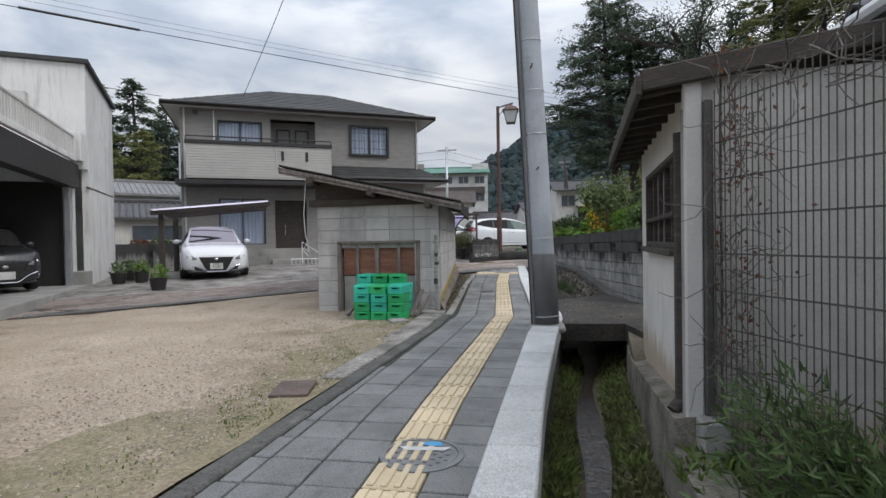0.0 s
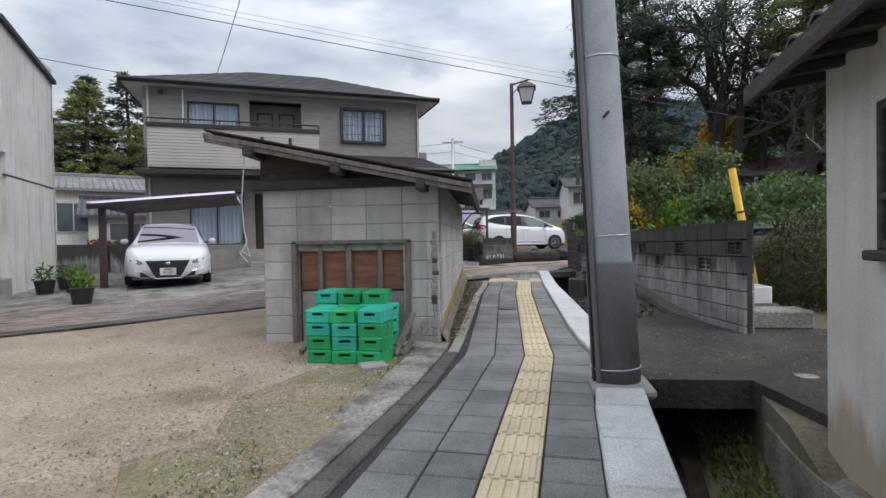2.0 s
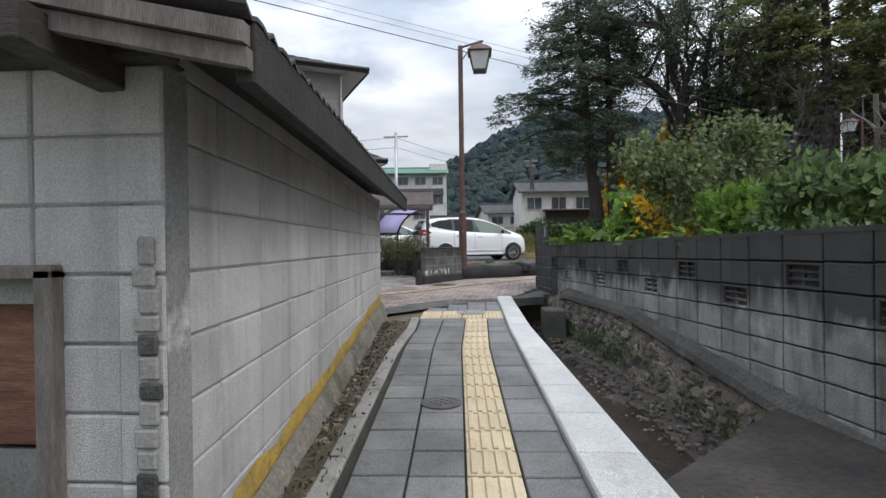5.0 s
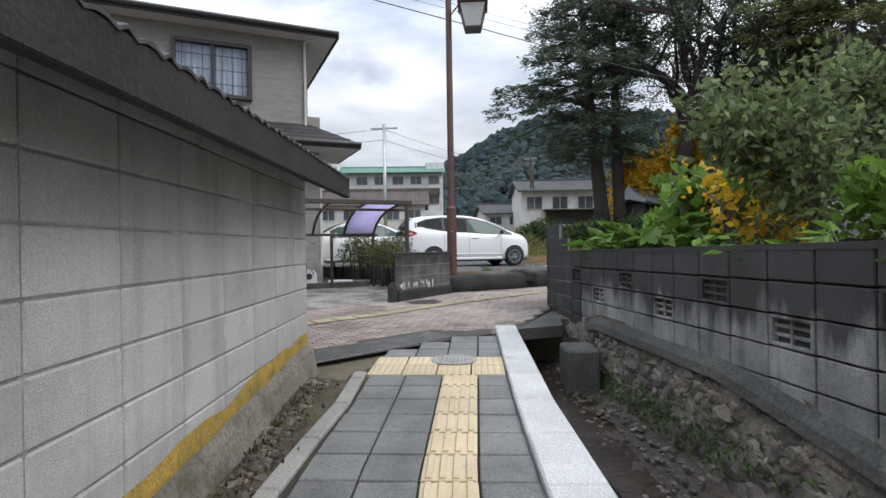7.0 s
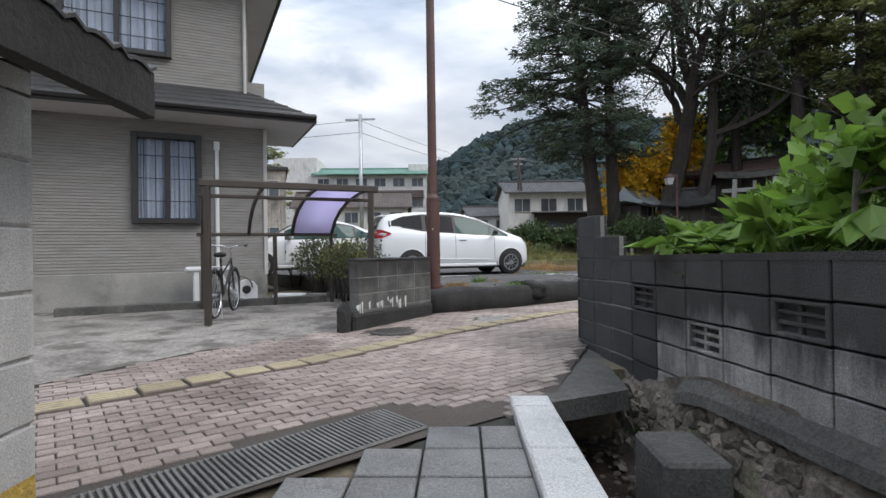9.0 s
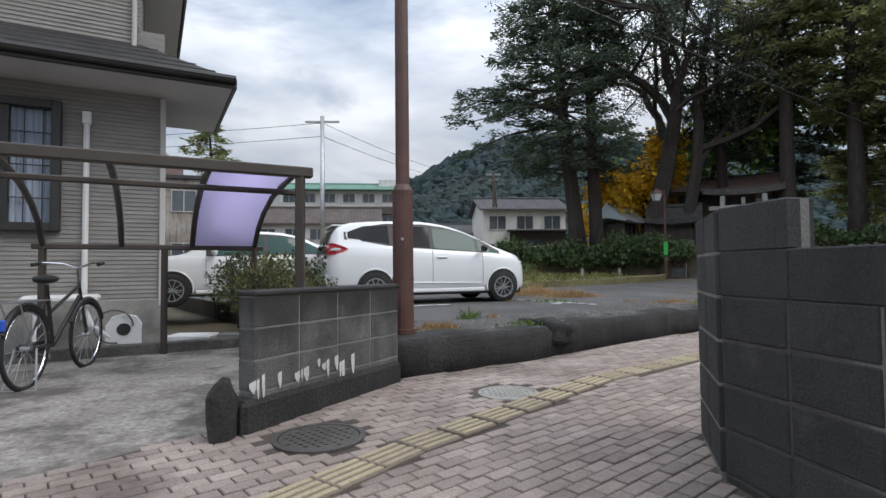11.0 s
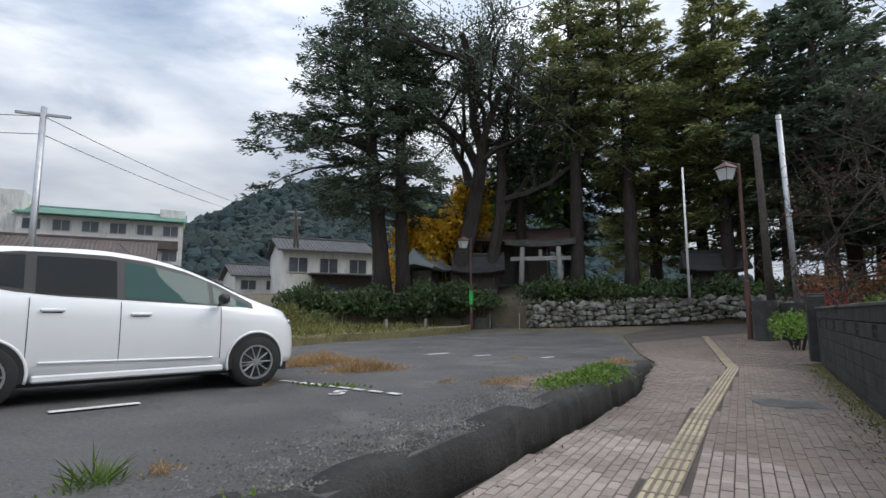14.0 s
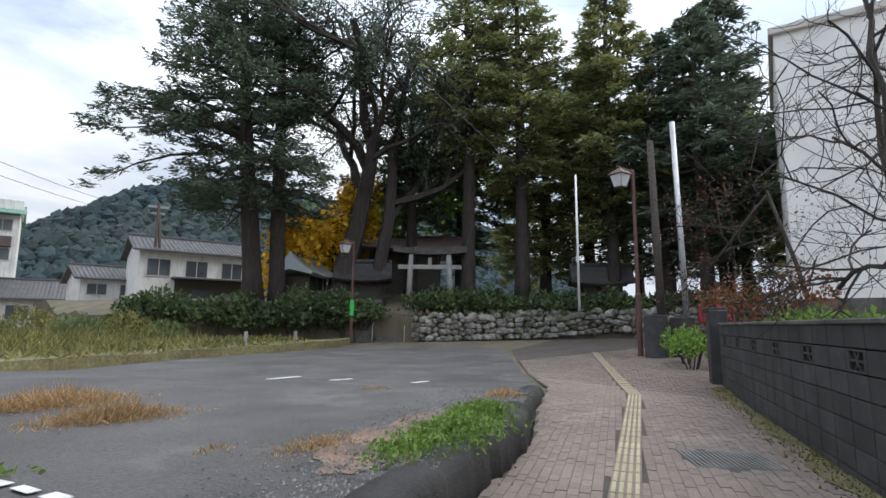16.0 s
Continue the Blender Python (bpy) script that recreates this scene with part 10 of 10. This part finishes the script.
b = Mesh()
rg = random.Random(58)
for i in range(9000):
    f = rg.random()
    x = lerp([(0, -0.6), (0.3, 1.84), (0.62, 4.17), (1, 7.5)], f)
    y = lerp([(0, 20.7), (0.3, 22.47), (0.62, 24.09), (1, 27.0)], f)
    o = 0.12 + abs(rg.gauss(0, 0.42))
    x, y = x - 0.58 * o, y + 0.81 * o
    r = rg.uniform(0.005, 0.016)
    z = lotz(x, y) + 0.006
    k = len(b.v)
    b.v += [(x + r, y, z), (x - r * 0.6, y + r * 0.8, z), (x - r * 0.6, y - r * 0.8, z), (x, y, z + r)]
    b.f += [(k, k + 1, k + 3), (k + 1, k + 2, k + 3), (k + 2, k, k + 3)]
solo("lot_grit", b, GRIT, "grey grit and crumbled asphalt along the lot edge", "gravel", kind="stuff")
strip_a, strip_b = [], []
for k in range(44):
    f = k / 43
    x, y = 12.2 - 7.4 * f, 26.66 - 5.7 * f
    o = 0.34 + 0.22 * noise.noise(Vector((f * 9, 0, 2))) + 0.1 * noise.noise(Vector((f * 31, 0, 5)))
    strip_a.append((x, y))
    strip_b.append((x - 0.61 * o, y + 0.79 * o))
sheet("ground_lane_moss", strip_a + strip_b[::-1], 0.026, mat("lane_moss", (0.15, 0.14, 0.05), (0.1, 0.085, 0.055), 2.5, 0.95, 1.0, 30, stain=(0.2, 0.17, 0.14), sscale=3, samount=0.8, spos=0.52), "ochre-green moss along the foot of the wall", step=0.5, wob=0.02)

# ---- end wall beside the lane ----
def build_end_wall():
    w = thing("wall_lane_garden", "dark block wall with pierced star openings beside the lane", "wall", kind="structure")
    a, c = Vector((12.55, 27.05, 0)), Vector((4.2, 20.6, 0))
    d = (c - a)
    L = d.length
    d.normalize()
    proto = Mesh().cbox((0, 0, 0), (0.39, 0.13, 0.2), 0.006).data("block", BLOCK_BK)
    n = int(L / 0.4)
    ang = math.atan2(d.y, d.x)
    for r in range(7):
        for i in range(n):
            p = a + d * ((i + 0.5) * L / n)
            mm = Matrix.Translation((p.x, p.y, 1.55 - 0.195 * r)) @ Matrix.Rotation(ang, 4, "Z") @ Matrix.Diagonal(((L / n - 0.01) / 0.39, 1, 0.92, 1))
            if r == 1 and i % 3 == 1:
                b = Mesh()
                for k in range(6):
                    t_ = math.pi * k / 3
                    b.cbox((0.075, 0, 0), (0.15, 0.12, 0.024), 0.004, Matrix.Rotation(t_, 4, "Y"))
                for s_ in (-1, 1):
                    b.cbox((s_ * 0.165, 0, 0), (0.06, 0.13, 0.2), 0.005)
                    b.cbox((0, 0, s_ * 0.09), (0.3, 0.13, 0.02), 0.004)
                ob = part("pierced_block", b, BLOCK_DK, w, "pierced star-shaped ornament block")
            else:
                ob = part("block", proto, None, w)
            ob.matrix_local = mm
    part("wall_core", Mesh().box((0, 0, 0), (L - 0.02, 0.10, 0.95), Matrix.Translation(((a.x + c.x) / 2, (a.y + c.y) / 2, 0.72)) @ Matrix.Rotation(ang, 4, "Z")), MORTAR_VENT_DK, w)
    part("coping", Mesh().cbox((0, 0, 0), (L, 0.17, 0.05), 0.012, Matrix.Translation(((a.x + c.x) / 2, (a.y + c.y) / 2, 1.665)) @ Matrix.Rotation(ang, 4, "Z")), CONC_DK, w)
    part("end_post", Mesh().cbox((0, 0, 0), (0.4, 0.36, 1.6), 0.02, Matrix.Translation((12.8, 27.3, 1.15)) @ Matrix.Rotation(ang, 4, "Z")), BLOCK_BK, w)
    part("end_cap", Mesh().cbox((0, 0, 0), (0.8, 0.4, 0.1), 0.02, Matrix.Translation((13.0, 27.45, 1.95)) @ Matrix.Rotation(ang, 4, "Z")), BLOCK_BK, w)
    return w


build_end_wall()
for x, y, h in ((16.6, 31.4, 1.35), (17.2, 30.9, 1.25)):
    solo("gate_post", Mesh().cbox((x, y, gz(x, y) + h / 2 - 0.05), (0.55, 0.5, h), 0.025), BLOCK_BK, "black weathered block gate post beside the lane", "gate post")
for i, (x, y, r, h, mt, lab) in enumerate(((14.6, 29.0, 0.6, 0.9, LEAF_B, "yellow-green shrub by the gate post"), (15.6, 29.8, 0.6, 1.0, LEAF_B, "yellow-green shrub by the gate post"), (13.9, 27.6, 0.7, 1.6, LEAF_R, "russet shrub behind the dark wall"), (12.8, 25.6, 0.8, 0.9, LEAF_B, "green shrub behind the dark wall"), (11.2, 24.2, 0.8, 0.8, LEAF_B, "green shrub behind the dark wall"), (14.8, 26.6, 0.9, 1.9, LEAF_R, "russet shrub behind the dark wall"), (9.5, 22.6, 0.7, 0.7, LEAF_B, "green shrub behind the dark wall"))):
    shrub(x, y, gz(x, y) if i < 2 else 1.05, r, h, 480 + i, lab, mt, 520, (0.11, 0.07), "shrub", 8)
broadleaf(8.7, 22.9, 1.0, 5.6, 95, "bare dark cherry tree leaning over the block wall", None, leaves=0, spread=1.05, wob=0.36, trunk=0.075, bark=BARK, fork=0.2, levels=4, kids=5, lean=(-0.12, 0.12))
broadleaf(12.6, 23.6, 1.0, 7.0, 91, "bare dark cherry tree beside the lane", None, leaves=0, spread=1.0, wob=0.42, trunk=0.06, bark=BARK, fork=0.25, levels=4, kids=5, lean=(-0.1, 0.05))
broadleaf(17.5, 27.4, 1.2, 8.0, 92, "bare twiggy tree before the white building", LEAF_R, (0.08, 0.05), 2, 1.0, 0.07, BARK, 0.25, 4, 4, 0.3)
solo("sign_board", Mesh().cbox((0, 0, 0), (1.0, 0.08, 0.55), 0.02, pose(18.2, 30.4, 2.0, 0, 0, -50)), REDPAINT, "dark red panel behind the gate posts", "panel")
solo("sign_post", Mesh().cbox((18.2, 30.45, 1.2), (0.1, 0.1, 1.2), 0.01), WOOD_DK, "post under the red panel", "post")
b = Mesh()
for i in range(12000):
    f = rg.random()
    x, y = 12.3 - 7.0 * f, 26.75 - 5.4 * f
    o = abs(rg.gauss(0, 0.2))
    leaf_card(b, (x - 0.61 * o, y + 0.79 * o, gz(x, y) + 0.01), rdir(rg, 0.4), rdir(rg), rg.uniform(0.02, 0.05), rg.uniform(0.01, 0.025))
solo("wall_foot_moss", b, MOSS_TIPS, "moss and weeds along the foot of the dark wall", "moss", kind="stuff")

# ---- wires ----
def wire(pts, r, label, sag=0.0, material=BLACKISH):
    out = []
    for p, q in zip(pts, pts[1:]):
        p, q = Vector(p), Vector(q)
        for i in range(12):
            t_ = i / 12
            out.append(tuple(p.lerp(q, t_) - Vector((0, 0, sag * 4 * t_ * (1 - t_)))))
    out.append(tuple(pts[-1]))
    solo("overhead_wire", Mesh().path(out, r, 5), material, label, "wire", group="overhead wires")


wire([(-30, 11.5, 11.5), (17, 36.5, 6.95)], 0.016, "black overhead cable crossing above the yard", 0.2)
wire([(-30, 11.4, 11.9), (17, 36.4, 7.5)], 0.007, "thin overhead wire crossing above the yard", 0.4)
wire([(-30, 11.4, 12.2), (17, 36.4, 7.8)], 0.006, "thin overhead wire crossing above the yard", 0.5)
wire([(-18.64, 17.54, 10.26), (-15.08, 19.44, 9.88)], 0.05, "thick black cable sleeve on the overhead line")
wire([(-10.8, 19.6, 7.0), (-3.2, 11.5, 11.5)], 0.012, "service wire dropping to the house roof", 0.2)
wire([(-13.3, 18.2, 6.8), (-18, 7.5, 7.0)], 0.012, "service wire between house and garage", 0.3)
wire([(-5.4, 39.2, 7.9), (-40, 46, 9.0)], 0.012, "overhead wire running to the steel pole", 0.5)
wire([(-5.4, 39.2, 7.3), (-40, 45, 8.2)], 0.012, "overhead wire running to the steel pole", 0.5)
wire([(-5.4, 39.2, 7.9), (5.7, 69.5, 10.5)], 0.012, "overhead wire running past the steel pole", 0.6)
wire([(-5.4, 39.2, 7.3), (5.7, 69.5, 10.0)], 0.012, "overhead wire running past the steel pole", 0.6)
wire([(17.4, 31.0, 7.6), (24, 29, 2.4)], 0.01, "stay wire from the steel pole")
wire([(5.7, 69.5, 8.0), (13.2, 46.9, 5.2)], 0.01, "overhead wire to the shrine lamp", 0.5)

# ---- covers and gratings on the ground ----
def manhole(x, y, z, r, label, material=IRON, off=0.0):
    t = thing("manhole_cover", label, "manhole cover", pose(x, y, z))
    part("rim", Mesh().loft([[(rr * math.cos(a_), rr * math.sin(a_), zz) for a_ in [2 * math.pi * i / 36 for i in range(36)]] for rr, zz in ((r + 0.03, -0.03), (r + 0.03, 0.004), (r, 0.006), (r, -0.01))], caps=False), material, t)
    b = Mesh().tube((0, 0, -0.03), (0, 0, 0.004), r - 0.006, None, 36)
    part("cover", b, material, t)
    b = Mesh()
    k = int(r / 0.035)
    for i in range(-k, k + 1):
        for j in range(-k, k + 1):
            if math.hypot(i, j) * 0.035 < r - 0.03 and (i + j) % 2 == 0:
                b.box((i * 0.035, j * 0.035, 0.006), (0.022, 0.022, 0.006))
    tagged(part("stud_pattern", b, material, t), kind="stuff")
    return t


mc = manhole(-0.55, 2.82, 0.03, 0.2, "round iron manhole cover with a painted picture", mat("painted_iron", (0.2, 0.2, 0.2), (0.13, 0.13, 0.135), 6, 0.6, 0.3, 60))
part("blue_patch", Mesh().add([(-0.02, 0.1, 0.011), (0.1, 0.1, 0.011), (0.08, 0.16, 0.011), (0.0, 0.15, 0.011)], [(0, 1, 2, 3)]), mat("blue_enamel", (0.05, 0.3, 0.55), (0.04, 0.25, 0.5), 6, 0.5, 0, 60), mc, "blue painted patch")
part("white_patch", Mesh().add([(-0.14, 0.07, 0.0112), (0.15, 0.09, 0.0112), (0.12, 0.04, 0.0112), (-0.1, 0.02, 0.0112)], [(0, 1, 2, 3)]), mat("white_enamel", (0.6, 0.58, 0.56), (0.4, 0.39, 0.38), 12, 0.5, 0, 60), mc, "worn white painted patch")
manhole(-0.69, 11.0, gz(0, 11) + 0.028, 0.12, "small round iron cover in the path")
manhole(-0.53, 14.88, gz(0, 14.88) + 0.03, 0.18, "round grey manhole cover in the tactile crossing", CONC)
manhole(-1.2, 18.95, 0.392, 0.23, "round iron manhole cover in the brick lane")
manhole(0.02, 19.93, 0.398, 0.2, "round patterned cover in the brick lane", CONC)


GRATE = mat("dull_grating", (0.2, 0.198, 0.19), (0.13, 0.128, 0.122), 4, 0.75, 0.3, 60, metal=0.2)


def grating(p0, p1, w, n, label, z=None):
    t = thing("drain_grating", label, "drain grating")
    a, c = Vector((p0[0], p0[1], 0)), Vector((p1[0], p1[1], 0))
    d = c - a
    L = d.length
    ang = math.atan2(d.y, d.x)
    bar = Mesh().cbox((0, 0, 0), (L / n * 0.5, w, 0.02), 0.003).data("bar", GRATE)
    for i in range(n):
        p = a + d * ((i + 0.5) / n)
        ob = part("bar", bar, None, t)
        ob.matrix_local = Matrix.Translation((p.x, p.y, gz(p.x, p.y) + 0.02)) @ Matrix.Rotation(ang, 4, "Z")
    m_ = (a + c) / 2
    # flat black sheet painting the shade between the bars; no pit is modelled
    part("pit", Mesh().add([tuple(q + Vector((-d.y, d.x, 0)).normalized() * w / 2 * k + Vector((0, 0, gz(q.x, q.y) + 0.016))) for q, k in ((a, -1), (c, -1), (c, 1), (a, 1))], [(0, 1, 2, 3)]), BLACKISH, t)
    for s_ in (-1, 1):
        e = Vector((-d.y, d.x, 0)).normalized() * w / 2 * s_
        zz = gz(a.x, a.y), gz(c.x, c.y)
        b = Mesh().tube((a.x + e.x, a.y + e.y, zz[0] + 0.014), (c.x + e.x, c.y + e.y, zz[1] + 0.014), 0.011, None, 6)
        part("edge_bar", b, GRATE, t)


grating((-2.05, 14.85), (-0.75, 16.05), 0.42, 60, "steel drain grating across the path mouth")
grating((-8.4, 7.8), (-4.65, 11.35), 0.3, 120, "steel drain grating along the yard")
grating((6.88, 24.3), (7.45, 23.8), 0.62, 18, "steel drain grating in the lane")

# ---- paving pieces ----
def build_pavers():
    pv = Mesh().cbox((0, 0, 0), (0.3, 0.3, 0.05), 0.006).data("paver", PAVER)
    tc = Mesh().cbox((0, 0, 0), (0.29, 0.29, 0.05), 0.005)
    for k in (-0.105, -0.035, 0.035, 0.105):
        tc.cbox((k, 0, 0.029), (0.036, 0.265, 0.014), 0.004)
    tc = tc.data("tactile_tile", TACTILE)
    dt = Mesh().cbox((0, 0, 0), (0.29, 0.29, 0.05), 0.005)
    for i in range(5):
        for j in range(5):
            dt.tube((-0.112 + 0.056 * i, -0.112 + 0.056 * j, 0.024), (-0.112 + 0.056 * i, -0.112 + 0.056 * j, 0.031), 0.015, 0.01, 6)
    dt = dt.data("warning_tile", TACTILE)
    rg_ = random.Random(2)
    y = 0.9
    while y < 15.9:
        yc = y + 0.15
        c = lerp(TAC_X, yc)
        sl = (lerp(TAC_X, yc + 0.15) - lerp(TAC_X, yc - 0.15)) / 0.3
        rise = (gz(0, yc + 0.15) - gz(0, yc - 0.15)) / 0.3
        left, right = lerp(PAV_L, yc), lerp(KERB_IN, yc)
        cross = 14.44 < yc < 15.04

        def put(mesh, x0, x1, nm, w0):
            if x1 - x0 < 0.06:
                return
            xm = (x0 + x1) / 2
            if yc > 15.1 and yc > 16.25 + (xm + 0.1) * 0.88:
                return
            z = gz(0, yc) + 0.002 + rg_.uniform(-0.003, 0.003)
            sh = Matrix.Identity(4)
            sh[0][1] = sl
            sh[2][1] = rise
            ob = part(nm, mesh, None, pathway)
            ob.matrix_local = Matrix.Translation((xm, yc, z)) @ Matrix.Rotation(rg_.uniform(-0.004, 0.004), 4, "Y") @ Matrix.Rotation(math.atan(rise), 4, "X") @ Matrix.Rotation(-math.atan(sl), 4, "Z") @ Matrix.Diagonal(((x1 - x0 - 0.013) / w0, 0.955, 1, 1))

        if cross:
            x = -1.24
            while x < right - 0.1:
                put(dt, x, min(x + 0.29, right), "warning_tile", 0.29)
                x += 0.29
        else:
            if yc < 14.44:
                put(tc, c - 0.145, c + 0.145, "tactile_tile", 0.29)
            else:
                put(pv, c - 0.145, c + 0.145, "paver", 0.3)
            put(pv, c + 0.145, right, "paver", 0.3)
            x = c - 0.145
            while x > left + 0.03:
                put(pv, max(left, x - 0.3), x, "paver", 0.3)
                x -= 0.3
        y += 0.3


build_pavers()


def build_bricks():
    """Lane bricks in running bond along the lane, the tactile line left free."""
    tac = [(-4.5, 14.9), (-1.75, 17.4), (-0.68, 18.75), (0.87, 20.35), (2.35, 21.45), (5.5, 23.88), (10.3, 27.44), (16.9, 34.1)]

    def tac_dist(x, y):
        best = 9
        for (ax, ay), (bx, by) in zip(tac, tac[1:]):
            dx, dy = bx - ax, by - ay
            t_ = max(0, min(1, ((x - ax) * dx + (y - ay) * dy) / (dx * dx + dy * dy)))
            best = min(best, math.hypot(x - ax - t_ * dx, y - ay - t_ * dy))
        return best

    ang = radians(39)
    ca, sa = math.cos(ang), math.sin(ang)
    bw, bh = 0.164, 0.084
    bl, bd = bw - 0.008, bh - 0.008
    one = Mesh().cbox((0, 0, 0), (bl, bd, 0.04), 0.004).data("brick", BRICK)
    rest, far = Mesh(), Mesh()
    rg_ = random.Random(6)
    near = []
    for j in range(-190, 110):
        for i in range(-84, 238):
            u_ = (i + (0.5 if j % 2 else 0)) * bw
            v_ = j * bh
            x, y = u_ * ca - v_ * sa, 12 + u_ * sa + v_ * ca
            if not (-16 < x < 20 and 1 < y < 34):
                continue
            if not all(inside(ROAD_POLY, x + ox, y + oy) for ox, oy in ((0.07, 0.05), (-0.07, -0.05))):
                continue
            if y > 9 and tac_dist(x, y) < 0.13 and x > -4.5:
                continue
            if any(math.hypot(x - mx, y - my) < mr for mx, my, mr in ((-1.2, 18.95, 0.3), (0.02, 19.93, 0.27), (7.165, 24.05, 0.36))):
                continue
            if x < 0 and y < 16.3 and abs((x + 2.05) * 0.678 - (y - 14.85) * 0.735) < 0.3 and y > 14.6:
                continue
            z = gz(x, y) + 0.0 + rg_.uniform(-0.003, 0.003)
            if abs(x) < 2.6 and 18.0 < y < 21.2 and len(near) < 300:
                near.append((x, y, z))
            elif x > 4.2 + 1.2 * noise.noise(Vector((x * 0.7, y * 0.7, 2))):
                far.box((0, 0, 0), (bw - 0.005, bh - 0.005, 0.04), Matrix.Translation((x, y, z - 0.002)) @ Matrix.Rotation(ang, 4, "Z"))
            elif x > -3 and y < 25:
                rest.cbox((0, 0, 0), (bl, bd, 0.04), 0.004, Matrix.Translation((x, y, z)) @ Matrix.Rotation(ang, 4, "Z"))
            else:
                rest.box((0, 0, 0), (bl, bd, 0.04), Matrix.Translation((x, y, z)) @ Matrix.Rotation(ang, 4, "Z"))
    road = bpy.data.objects["road"]
    for x, y, z in near:
        ob = part("brick", one, None, road)
        ob.matrix_local = Matrix.Translation((x, y, z)) @ Matrix.Rotation(ang, 4, "Z")
    tagged(part("bricks_rest", rest, BRICK, road, "worn reddish-grey paving bricks"), kind="stuff")
    tagged(part("bricks_soiled", far, BRICK_DIRTY, road, "soiled brown paving bricks further along the lane"), kind="stuff")
    tl = Mesh().cbox((0, 0, 0), (0.29, 0.29, 0.04), 0.005)
    for k in (-0.105, -0.035, 0.035, 0.105):
        tl.cbox((0, k, 0.022), (0.275, 0.04, 0.01), 0.004)
    TAC2 = mat("worn_tactile", (0.43, 0.365, 0.235), (0.33, 0.28, 0.185), 2.0, 0.75, 0.4, 90, rnd=0.15, stain=(0.2, 0.17, 0.13), sscale=3, samount=0.5, spos=0.55)
    # plate takes the browner brick colour, so grooves are darker than ridges
    tl = tl.data("tactile_tile", BRICK_DIRTY)
    tl.materials.append(TAC2)
    for k, poly in enumerate(tl.polygons):
        poly.material_index = 1 if k >= 26 else 0
    for (ax, ay), (bx, by) in zip(tac, tac[1:]):
        L = math.hypot(bx - ax, by - ay)
        n = max(1, round(L / 0.3))
        for i in range(n):
            f = (i + 0.5) / n
            x, y = ax + (bx - ax) * f, ay + (by - ay) * f
            if not inside(ROAD_POLY, x, y):
                continue
            ob = part("tactile_tile", tl, None, road)
            ob.matrix_local = Matrix.Translation((x, y, gz(x, y) + 0.011)) @ Matrix.Rotation(math.atan2(by - ay, bx - ax), 4, "Z") @ Matrix.Diagonal((1, 0.8, 1, 1))


build_bricks()
